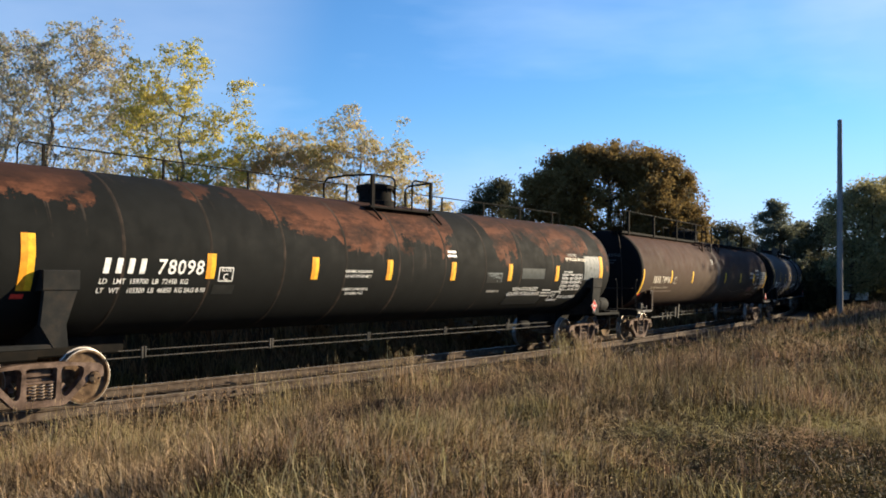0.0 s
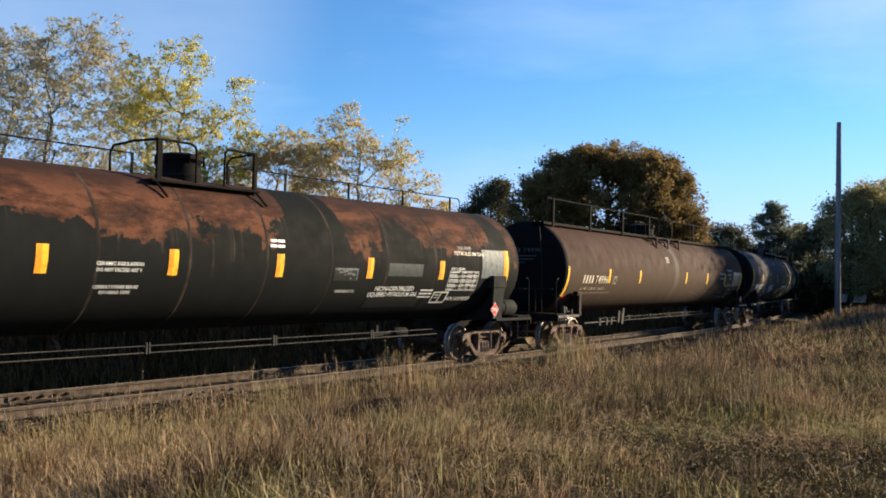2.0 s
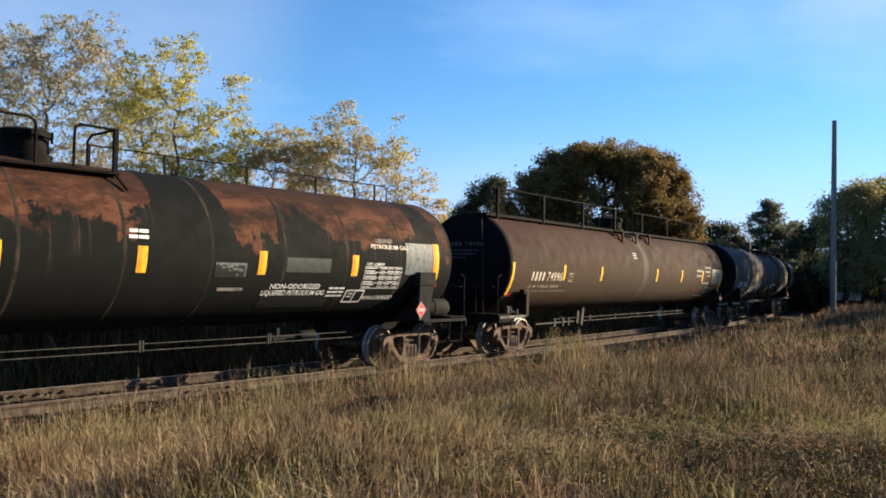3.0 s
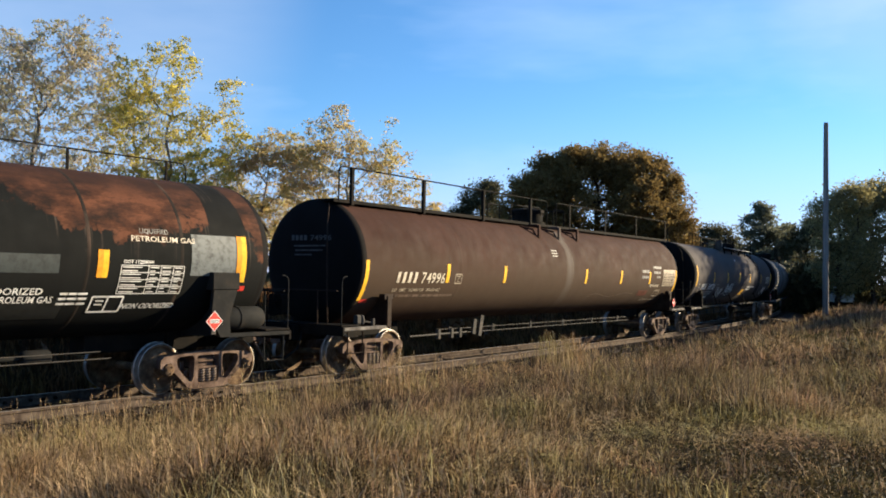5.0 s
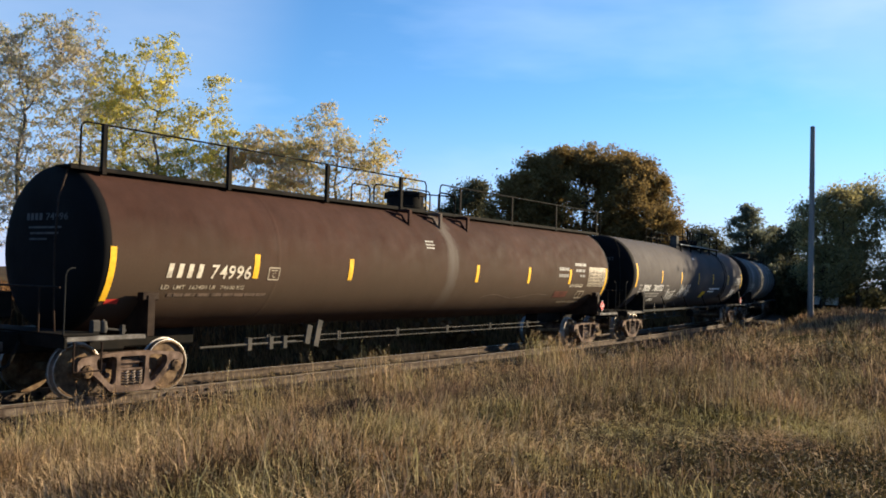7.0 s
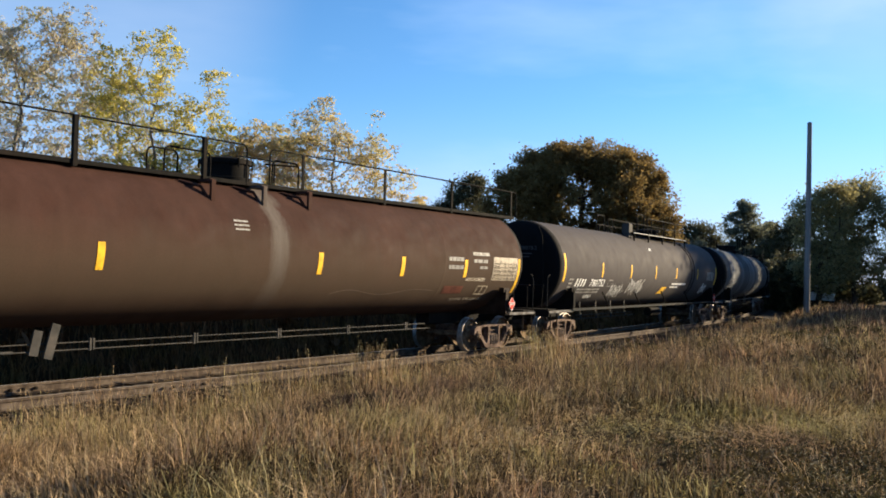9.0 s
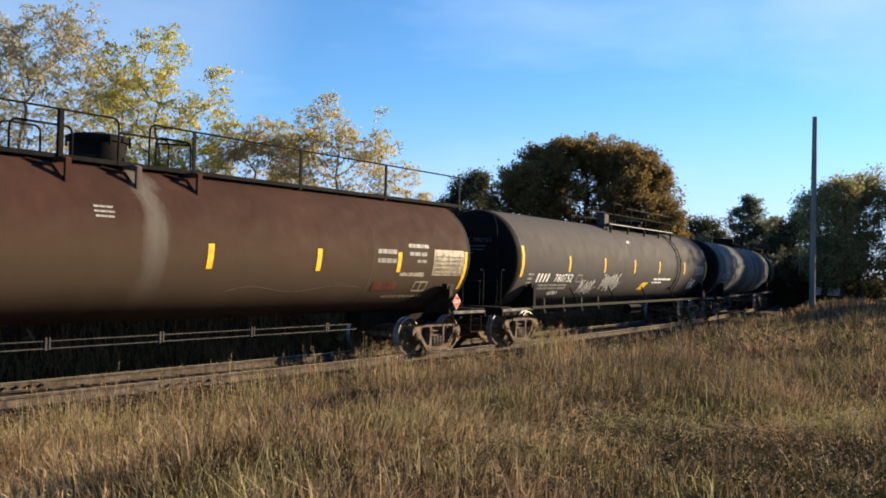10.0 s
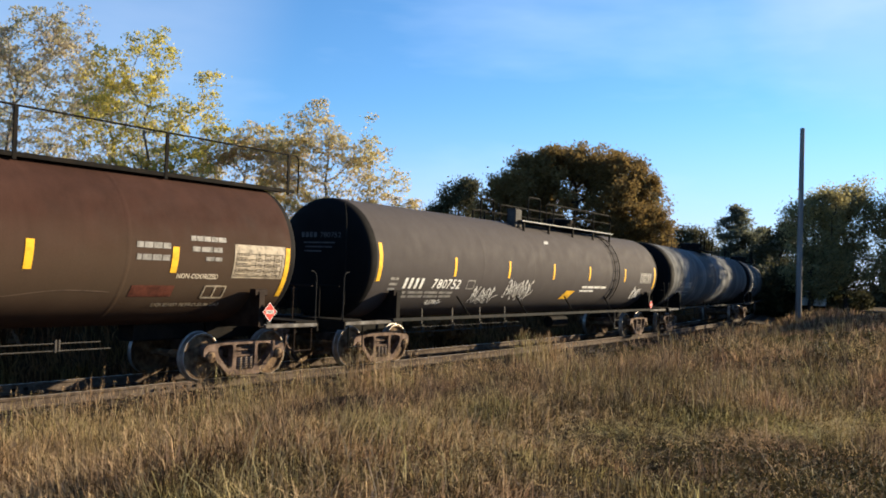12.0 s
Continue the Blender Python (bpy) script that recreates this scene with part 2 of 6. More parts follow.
MAT["spring"] = surface("dusty_coil_spring_steel", [(0.10, 0.075, 0.058), (0.19, 0.15, 0.12), (0.26, 0.21, 0.17)], 5.0, (0.65, 0.9))
MAT["wheel"] = surface("wheel_plate_rust", [(0.040, 0.026, 0.016), (0.105, 0.068, 0.040), (0.20, 0.142, 0.085)], 5.0, (0.6, 0.85), 0.0, 0.4)
MAT["tread"] = surface("bright_tread_steel", [(0.24, 0.225, 0.21), (0.42, 0.39, 0.36)], 8.0, (0.55, 0.7), 1.0, 0.1)
MAT["railhead"] = surface("rail_steel_head", [(0.34, 0.285, 0.22), (0.48, 0.41, 0.33)], 3.0, (0.4, 0.6), 0.3, 0.1)
MAT["rail"] = surface("rusty_rail", [(0.040, 0.029, 0.022), (0.080, 0.061, 0.047), (0.128, 0.103, 0.081)], 6.0, (0.75, 0.95), 0.0, 0.4)
MAT["tie"] = surface("weathered_sleeper_wood", [(0.012, 0.009, 0.007), (0.028, 0.021, 0.016), (0.05, 0.039, 0.03)], 1.4, (0.8, 0.95), 0.0, 0.7, 24, (0.3, 3, 3))
MAT["ballast"] = surface("ballast_stone", [(0.016, 0.012, 0.009), (0.034, 0.026, 0.020), (0.085, 0.070, 0.056)], 1.2, (0.85, 0.97), 0.0, 0.8, 30, island=0.45)
MAT["white"] = sheet_paint("white_lettering_paint", (0.78, 0.77, 0.73), 0.5)
MAT["cream"] = sheet_paint("cream_lettering_paint", (0.62, 0.55, 0.43), 0.55, 0.4)
MAT["faded"] = sheet_paint("faded_white_paint", (0.26, 0.25, 0.23), 0.6, 0.6)
MAT["ghost"] = sheet_paint("nearly_gone_white_paint", (0.075, 0.072, 0.070), 0.7, 0.5)
MAT["pale_edge"] = sheet_paint("pale_edge_paint", (0.32, 0.32, 0.31), 0.6, 0.4)
MAT["pale_panel"] = sheet_paint("grey_panel_paint", (0.135, 0.150, 0.150), 0.6, 0.5)
MAT["dull_panel"] = sheet_paint("dull_grey_patch_paint", (0.040, 0.048, 0.048), 0.6, 0.35)
MAT["beige_panel"] = sheet_paint("beige_panel_paint", (0.40, 0.34, 0.25), 0.6, 0.5)
MAT["dull_beige"] = sheet_paint("rubbed_beige_paint", (0.15, 0.105, 0.075), 0.7, 0.6)
MAT["dark_panel"] = sheet_paint("dark_panel_paint", (0.02, 0.021, 0.02), 0.5, 0.3)
MAT["brown_panel"] = sheet_paint("red_brown_panel_paint", (0.11, 0.035, 0.022), 0.6, 0.4)
MAT["yellow"] = sheet_paint("yellow_reflector_sheet", (0.80, 0.455, 0.015), 0.7, 0.22)
MAT["amber"] = sheet_paint("amber_reflector_sheet", (0.70, 0.30, 0.012), 0.7, 0.22)
MAT["red"] = sheet_paint("red_enamel_sheet", (0.58, 0.05, 0.035), 0.4, 0.2)
MAT["pole"] = surface("weathered_pole_wood", [(0.10, 0.095, 0.09), (0.17, 0.16, 0.15), (0.24, 0.22, 0.20)], 2.0, (0.8, 0.95), 0.0, 0.5, 30, (3, 3, 0.12))
MAT["bark"] = surface("tree_bark", [(0.07, 0.06, 0.05), (0.15, 0.13, 0.11), (0.22, 0.20, 0.17)], 3.0, (0.85, 0.97), 0.0, 0.8, 26, (2, 2, 0.4))
MAT["dark_bark"] = surface("dark_tree_bark", [(0.03, 0.025, 0.02), (0.07, 0.055, 0.045)], 3.0, (0.85, 0.97), 0.0, 0.8, 26, (2, 2, 0.4))
MAT["leaf_pale"] = leaf_material("pale_autumn_leaf", [(0.29, 0.30, 0.14), (0.39, 0.37, 0.19), (0.41, 0.35, 0.31), (0.45, 0.39, 0.21)], 0.5, 0.62)
MAT["leaf_yellow"] = leaf_material("yellow_green_autumn_leaf", [(0.26, 0.28, 0.08), (0.46, 0.43, 0.11), (0.62, 0.50, 0.10), (0.42, 0.38, 0.17)], 0.6, 0.62)
MAT["leaf_olive"] = leaf_material("olive_autumn_leaf", [(0.32, 0.31, 0.14), (0.44, 0.40, 0.19), (0.53, 0.40, 0.16), (0.45, 0.37, 0.29)], 0.5, 0.62)
MAT["leaf_russet"] = leaf_material("russet_broadleaf", [(0.100, 0.080, 0.032), (0.172, 0.122, 0.045), (0.218, 0.147, 0.054), (0.180, 0.140, 0.054)], 0.25, 0.5)
MAT["leaf_dark"] = leaf_material("dark_green_leaf", [(0.045, 0.048, 0.026), (0.085, 0.082, 0.042), (0.135, 0.120, 0.060)], 0.4, 0.35)
MAT["leaf_fir"] = leaf_material("fir_needles", [(0.095, 0.105, 0.075), (0.15, 0.162, 0.112), (0.225, 0.228, 0.152)], 0.4, 0.55)
MAT["bramble"] = leaf_material("dark_bramble_leaf", [(0.070, 0.034, 0.012), (0.115, 0.056, 0.019), (0.17, 0.084, 0.030)], 0.4, 0.15)
MAT["leaf_green"] = leaf_material("dull_green_leaf", [(0.17, 0.165, 0.085), (0.26, 0.235, 0.115), (0.38, 0.325, 0.130)], 0.3, 0.55)


# ------------------------------------------------------------ mesh helpers
class Geo:
    """Vertices and faces gathered for one mesh."""

    def __init__(self):
        self.v, self.f, self.m = [], [], []

    def put(self, verts, faces, mat=0):
        o = len(self.v)
        self.v += [tuple(p) for p in verts]
        self.f += [tuple(i + o for i in q) for q in faces]
        self.m += [mat] * len(faces)
        return self

    def box(self, x0, x1, y0, y1, z0, z1, c=0.0, mat=0):
        """A box with its long edges chamfered by c."""
        if c <= 0:
            v = [(x, y, z) for x in (x0, x1) for y in (y0, y1) for z in (z0, z1)]
            return self.put(v, [(0, 1, 3, 2), (4, 6, 7, 5), (0, 4, 5, 1), (2, 3, 7, 6), (0, 2, 6, 4), (1, 5, 7, 3)], mat)
        ring = [(y0 + c, z0), (y1 - c, z0), (y1, z0 + c), (y1, z1 - c), (y1 - c, z1), (y0 + c, z1), (y0, z1 - c), (y0, z0 + c)]
        v = [(x, y, z) for x in (x0, x1) for y, z in ring]
        f = [(i, (i + 1) % 8, 8 + (i + 1) % 8, 8 + i) for i in range(8)] + [tuple(range(7, -1, -1)), tuple(range(8, 16))]
        return self.put(v, f, mat)

    def prism(self, poly, y0, y1, mat=0):
        """A polygon in x, z drawn out along y."""
        k = len(poly)
        v = [(x, y0, z) for x, z in poly] + [(x, y1, z) for x, z in poly]
        f = [(i, (i + 1) % k, k + (i + 1) % k, k + i) for i in range(k)] + [tuple(range(k - 1, -1, -1)), tuple(range(k, 2 * k))]
        return self.put(v, f, mat)

    def bar(self, a, b, w, y0, y1, mat=0):
        """A flat bar of width w from a to b in x, z, between y0 and y1."""
        (ax, az), (bx, bz) = a, b
        n = math.hypot(bx - ax, bz - az)
        dx, dz = -(bz - az) / n * w / 2, (bx - ax) / n * w / 2
        return self.prism([(ax + dx, az + dz), (bx + dx, bz + dz), (bx - dx, bz - dz), (ax - dx, az - dz)], y0, y1, mat)

    def tube(self, pts, r, seg=8, r1=None, mat=0):
        """A round bar along points, tapering from r to r1."""
        pts = [Vector(p) for p in pts]
        r1 = r if r1 is None else r1
        rings, side = [], None
        for i, p in enumerate(pts):
            d = (pts[min(i + 1, len(pts) - 1)] - pts[max(i - 1, 0)]).normalized()
            if side is None:
                side = d.orthogonal().normalized()
            side = (side - d * side.dot(d)).normalized()
            up = d.cross(side)
            rr = r + (r1 - r) * i / (len(pts) - 1)
            rings.append([p + (side * math.cos(a) + up * math.sin(a)) * rr for a in (2 * math.pi * j / seg for j in range(seg))])
        v = [p for ring in rings for p in ring]
        f = [(i * seg + j, i * seg + (j + 1) % seg, (i + 1) * seg + (j + 1) % seg, (i + 1) * seg + j)
             for i in range(len(rings) - 1) for j in range(seg)]
        f += [tuple(range(seg - 1, -1, -1)), tuple(range((len(rings) - 1) * seg, len(rings) * seg))]
        return self.put(v, f, mat)

    def lathe(self, prof, axis="x", at=(0, 0, 0), seg=32, mats=None):
        """Profile of (along, radius) turned round an axis through at."""
        v, f, mm = [], [], []
        for a, r in prof:
            for j in range(seg):
                t = 2 * math.pi * j / seg
                c, s = r * math.cos(t), r * math.sin(t)
                p = {"x": (a, c, s), "y": (c, a, s), "z": (c, s, a)}[axis]
                v.append(tuple(p[i] + at[i] for i in range(3)))
        for i in range(len(prof) - 1):
            for j in range(seg):
                f.append((i * seg + j, i * seg + (j + 1) % seg, (i + 1) * seg + (j + 1) % seg, (i + 1) * seg + j))
                mm.append(mats[i] if mats else 0)
        o = len(self.v)
        self.v += v
        self.f += [tuple(i + o for i in q) for q in f]
        self.m += mm
        return self

    def mesh(self, name, mats, smooth=True, angle=38):
        me = bpy.data.meshes.new(name)
        me.from_pydata(self.v, [], self.f)
        for m in mats:
            me.materials.append(m)
        me.polygons.foreach_set("material_index", self.m)
        bm = bmesh.new()
        bm.from_mesh(me)
        bmesh.ops.recalc_face_normals(bm, faces=bm.faces)
        bm.to_mesh(me)
        bm.free()
        if smooth:
            me.polygons.foreach_set("use_smooth", [True] * len(me.polygons))
            me.set_sharp_from_angle(angle=radians(angle))
        me.update()
        return me


def part(name, geo, mat, parent=None, label="", smooth=True, at=None):
    mats = mat if isinstance(mat, (list, tuple)) else [mat]
    me = geo if isinstance(geo, bpy.types.Mesh) else geo.mesh(name, mats, smooth)
    ob = new(name, me)
    if parent:
        ob.parent = parent
    if at is not None:
        ob.matrix_basis = at
    return tagged(ob, label)


def arrays_mesh(name, verts, faces, mat, smooth=False):
    """A mesh from numpy arrays, all faces of one size."""
    me = bpy.data.meshes.new(name)
    k = faces.shape[1]
    me.vertices.add(len(verts))
    me.vertices.foreach_set("co", np.asarray(verts, dtype=np.float32).ravel())
    me.loops.add(faces.size)
    me.loops.foreach_set("vertex_index", faces.astype(np.int32).ravel())
    me.polygons.add(len(faces))
    me.polygons.foreach_set("loop_start", np.arange(0, faces.size, k, dtype=np.int32))
    me.update(calc_edges=True)
    me.materials.append(mat)
    if smooth:
        me.polygons.foreach_set("use_smooth", np.ones(len(faces), dtype=bool))
    return me


# ------------------------------------------------------------ the line of the track
DS = 0.25
S_GRID = np.arange(-75.0, 170.0, DS)


def track_table():
    s = S_GRID
    k = 2.4425e-3 + 1.1712e-4 * s - 1.7675e-6 * s * s
    k = np.where(s > 58, 0.0045, k)
    k = np.where(s < -40, k[np.argmin(np.abs(s + 40))], k)
    i0 = int(np.argmin(np.abs(s)))
    th = np.cumsum(k) * DS
    th = th - th[i0] + 0.9496
    x, y = np.cumsum(np.cos(th)) * DS, np.cumsum(np.sin(th)) * DS
    return x - x[i0], y - y[i0] + 24.1246, th


TX, TY, TH = track_table()


def on_track(s, off=0.0):
    """Place and heading at s metres along the track; off: metres towards the camera's side."""
    x, y, h = np.interp(s, S_GRID, TX), np.interp(s, S_GRID, TY), np.interp(s, S_GRID, TH)
    return x + math.sin(h) * off, y - math.cos(h) * off, h


# metres by which the train has come along, at these seconds
RUN_T = [0.0, 0.5, 1.0, 1.5, 2.0, 2.5, 3.0, 4.0, 5.0, 5.5, 6.0, 6.5, 7.0, 8.0, 9.0, 9.5, 10.0, 10.5, 11.0, 11.5, 12.0]
RUN_S = [-2.12, -3.56, -5.01, -6.47, -7.92, -9.39, -10.96, -13.91, -16.89, -18.34, -19.84, -21.39, -22.94, -26.02,
         -29.11, -30.64, -32.21, -33.73, -35.29, -36.85, -38.40]


def run(t):
    return float(np.interp(t, RUN_T, RUN_S))


def car_pose(offset, half, t):
    """The pose of a car whose trucks stand on the track, and the turn of each truck under it."""
    s = run(t) + offset
    xa, ya, ha = on_track(s - half)
    xb, yb, hb = on_track(s + half)
    h = math.atan2(yb - ya, xb - xa)
    return pose((xa + xb) / 2, (ya + yb) / 2, 0, 0, 0, math.degrees(h)), math.degrees(ha - h), math.degrees(hb - h)


# ------------------------------------------------------------ ground
def smooth01(a, b, x):
    t = np.clip((x - a) / (b - a), 0, 1)
    return t * t * (3 - 2 * t)


SUB = slice(0, len(S_GRID), 4)


def track_sv(x, y):
    """Along and across (positive towards the camera) for arrays of places."""
    x, y = np.asarray(x, float).ravel(), np.asarray(y, float).ravel()
    tx, ty, th, ss = TX[SUB], TY[SUB], TH[SUB], S_GRID[SUB]
    s, v = np.empty(len(x)), np.empty(len(x))
    for a in range(0, len(x), 20000):
        q = slice(a, a + 20000)
        d2 = (x[q, None] - tx) ** 2 + (y[q, None] - ty) ** 2
        i = np.argmin(d2, axis=1)
        dx, dy = x[q] - tx[i], y[q] - ty[i]
        s[q] = ss[i] + dx * np.cos(th[i]) + dy * np.sin(th[i])
        v[q] = dx * np.sin(th[i]) - dy * np.cos(th[i])
    return s, v


def lumps(x, y):
    return (0.06 * np.sin(x * 0.9 + 1.3 * np.sin(y * 0.35)) + 0.05 * np.sin(y * 1.1 + 0.7 * x) + 0.03 * np.sin(2.3 * x - 1.7 * y))


def ground_z(x, y):
    x, y = np.asarray(x, float), np.asarray(y, float)
    s, v = track_sv(x, y)
    s, v = s.reshape(x.shape), v.reshape(x.shape)
    top = 10.0 - 4.5 * smooth01(12, 38, s)
    z = -0.42 + 0.88 * smooth01(2.6, top, v)
    z = np.where(v < 0, -0.42 + 1.75 * smooth01(2.8, 5.2, -v), z)
    z = z + lumps(x, y) * smooth01(2.4, 5.0, np.abs(v))
    return np.where(np.hypot(x, y) > 160, 0.0 * x - 0.1, z)


def soil_material():
    m, n, l, b = material("field_soil")
    co = n.new("ShaderNodeTexCoord").outputs["Object"]
    a = add_noise(n, l, co, 0.25, 5, 0.6)
    f = add_noise(n, l, co, 9, 6, 0.7)
    col = add_ramp(n, l, a, [(0.3, (0.034, 0.024, 0.011)), (0.5, (0.062, 0.042, 0.020)), (0.7, (0.10, 0.07, 0.034))])
    col = add_mix(n, l, 1.0, col, add_ramp(n, l, f, [(0.3, (0.5, 0.5, 0.5)), (0.7, (1.2, 1.2, 1.2))]), "MULTIPLY")
    l.new(col, b.inputs["Base Color"])
    b.inputs["Roughness"].default_value = 0.95
    b.inputs["Specular IOR Level"].default_value = 0.05
    add_bump(n, l, b, f, 0.8, 0.04)
    return m


def build_ground():
    near = np.concatenate([np.arange(-60, -24, 3.0), np.arange(-24, 34, 0.6), np.arange(34, 80, 3.0)])
    xs = np.concatenate([[-1500, -600, -250, -120], near, [110, 250, 600, 1500]])
    ny = np.concatenate([np.arange(-30, 2, 3.0), np.arange(2, 62, 0.6), np.arange(62, 130, 4.0)])
    ys = np.concatenate([[-600, -200, -80], ny, [150, 220, 400, 900, 2500]])
    gx, gy = np.meshgrid(xs, ys)
    gz = ground_z(gx, gy)
    nx = len(xs)
    verts = np.stack([gx.ravel(), gy.ravel(), gz.ravel()], 1)
    i, j = np.meshgrid(np.arange(nx - 1), np.arange(len(ys) - 1))
    a = (j * nx + i).ravel()
    faces = np.stack([a, a + 1, a + 1 + nx, a + nx], 1)
    ob = new("ground", arrays_mesh("ground", verts, faces, soil_material(), True))
    tagged(ob, "rough field soil with dry grass litter", "ground", kind="structure")


def sweep(prof, s0, s1, step=1.0):
    """A profile of (across, height) drawn along the track."""
    g = Geo()
    ss = np.arange(s0, s1 + step / 2, step)
    k = len(prof)
    for s in ss:
        for off, z in prof:
            x, y, _ = on_track(s, off)
            g.v.append((x, y, z))
    for i in range(len(ss) - 1):
        for j in range(k - 1):
            g.f.append((i * k + j, i * k + j + 1, (i + 1) * k + j + 1, (i + 1) * k + j))
            g.m.append(0)
    return g


def build_track():
    bed = part("ballast_bed", sweep([(3.0, -0.5), (2.2, -0.30), (1.55, -0.19), (0.8, -0.20), (0, -0.20), (-0.8, -0.20), (-1.55, -0.19),
                                     (-2.2, -0.30), (-3.0, -0.5)], -60, 140), MAT["ballast"])
    tagged(bed, "bed of dusty grey-brown crushed ballast stone under the rails", "ballast", kind="structure")
    for side in (1, -1):
        c = side * 0.755
        foot = [(c - 0.07, -0.172), (c - 0.07, -0.158), (c - 0.012, -0.14), (c - 0.009, -0.05), (c - 0.034, -0.04), (c - 0.036, -0.008)]
        prof = foot + [(c - 0.028, 0.0)] + [(c + 0.028, 0.0)] + [(2 * c - a, z) for a, z in reversed(foot)]
        rail = part("rail", sweep(prof, -60, 140), MAT["rail"])
        tagged(rail, "worn steel rail with a rusty web and bright running surface", "rail", "rails", "structure")
        part("running_surface", sweep([(c - 0.027, 0.0035), (c + 0.027, 0.0035)], -60, 140), MAT["railhead"], rail, "polished railhead")
        # bolted joints, on the faces towards the field
        s0 = -8.9 if side > 0 else -11.4
        part("joint_bar", sweep([(c + 0.075, -0.14), (c + 0.045, -0.12), (c + 0.045, -0.055), (c + 0.036, -0.045)], s0, s0 + 1.2, 0.4), MAT["rail"], rail, "bolted joint bar")
        for k in range(5):
            x, y, h = on_track(s0 + 0.14 + 0.23 * k, c + 0.04)
            part("joint_bolt", Geo().tube([(x, y, -0.085), (x + math.sin(h) * 0.055, y - math.cos(h) * 0.055, -0.085)], 0.028, 6), MAT["steel_black"], rail)
    # loose stones on the shoulders that face the field
    rng = np.random.default_rng(5)
    count = 9000
    s = rng.uniform(-24, 40, count)
    off = rng.choice([1, -1], count, p=[0.8, 0.2]) * rng.uniform(0.85, 2.7, count)
    v, f = [], []
    base = np.array([(1, 0, 0), (-1, 0, 0), (0, 1, 0), (0, -1, 0), (0, 0, 1), (0, 0, -1)], float)
    tri = np.array([(0, 2, 4), (2, 1, 4), (1, 3, 4), (3, 0, 4), (2, 0, 5), (1, 2, 5), (3, 1, 5), (0, 3, 5)])
    for k in range(count):
        x, y, _ = on_track(s[k], off[k])
        a = abs(off[k])
        z = -0.19 if a < 1.55 else (-0.19 - (a - 1.55) * 0.17 if a < 2.2 else -0.30 - (a - 2.2) * 0.25)
        r = rng.uniform(0.02, 0.045)
        rot = np.array(Euler(rng.uniform(0, 6, 3)).to_matrix())
        v.append((base * rng.uniform(0.7, 1.3, (6, 1)) * r) @ rot.T + (x, y, z + r * 0.3))
        f.append(tri + 6 * k)
    ob = new("ballast_stones", arrays_mesh("ballast_stones", np.concatenate(v), np.concatenate(f), MAT["ballast"]))
    tagged(ob, "loose angular grey-brown ballast stones", "ballast", kind="stuff")


def build_ties():
    """Sleepers, one by one, under the rails."""
    g = Geo().box(-0.11, 0.11, -1.28, 1.28, -0.34, -0.176, 0.0)
    me = g.mesh("sleeper", [MAT["tie"]], False)
    bed = bpy.data.objects["ballast_bed"]
    rng = random.Random(3)
    s = -24.0
    while s < 70:
        x, y, h = on_track(s)
        part("sleeper", me, None, bed, at=pose(x, y, rng.uniform(-0.008, 0.004), 0, 0, math.degrees(h) + rng.uniform(-1.2, 1.2)))
        s += 0.54


# ------------------------------------------------------------ tank cars
TANK_R, TANK_Z = 1.44, 2.483
DEPS = bpy.context.evaluated_depsgraph_get


def on_shell(u, w, lift=0.006):
    """A place on the tank's camera-side flank, by metres along and the height over the rail."""
    s = max(-1.0, min(1.0, (w - TANK_Z) / TANK_R))
    a = math.asin(s)
    r = TANK_R + lift
    return (u, -r * math.cos(a), TANK_Z + r * math.sin(a))


HEAD_D, HEAD_POW = 0.58, 3.4


def on_head(half, y, z, lift=0.01, deep=HEAD_D, power=HEAD_POW):
    """A place on the domed end that faces up the line the train comes from."""
    r = min(1.0, math.hypot(y, z - TANK_Z) / TANK_R)
    return (-half - deep * (1 - r ** power) ** (1 / power) - lift, y, z)


def head_marks(car, half, number, mat, deep=HEAD_D, power=HEAD_POW):
    """Faint small marks on the end: plain shapes and the car's figures."""
    for k in range(4):
        y = 0.52 - 0.125 * k
        part("owner_mark", Geo().put([on_head(half, a, b, 0.01, deep, power) for a, b in ((y, 2.96), (y - 0.09, 2.96), (y - 0.09, 3.08), (y, 3.08))], [(0, 1, 2, 3)]), mat, car, smooth=False)
    v, f = text_points(number)
    x0, x1, y1 = min(p[0] for p in v), max(p[0] for p in v), max(p[1] for p in v)
    g = Geo().put([on_head(half, -0.05 - (p[0] - x0) / (x1 - x0) * 0.62, 2.96 + p[1] / y1 * 0.12, 0.01, deep, power) for p in v], f)
    tagged(part("lettering", g, mat, car, smooth=False), kind="stuff")
    for k, (a, b) in enumerate(((0.45, -0.5), (0.4, -0.42), (0.42, -0.1))):
        z = 2.82 - 0.10 * k
        part("lettering_bar", Geo().put([on_head(half, c, e, 0.01, deep, power) for c, e in ((a, z), (b, z), (b, z + 0.035), (a, z + 0.035))], [(0, 1, 2, 3)]), mat, car, smooth=False)


def brake_wheel(car, x, y, z, mat):
    """A spoked hand-brake wheel on the end of the car."""
    ring = [(x, y + 0.27 * math.cos(a), z + 0.27 * math.sin(a)) for a in (2 * math.pi * k / 24 for k in range(25))]
    wheel = part("brake_wheel", Geo().tube(ring, 0.016, 6), mat, car, "spoked hand-brake wheel")
    for k in range(5):
        a = 2 * math.pi * k / 5 + 0.2
        part("spoke", Geo().tube([(x, y, z), (x, y + 0.27 * math.cos(a), z + 0.27 * math.sin(a))], 0.013, 6), mat, wheel)
    part("brake_housing", Geo().box(x + 0.05, x + 0.28, y - 0.2, y + 0.2, z - 0.25, z + 0.2, 0.03), mat, car)


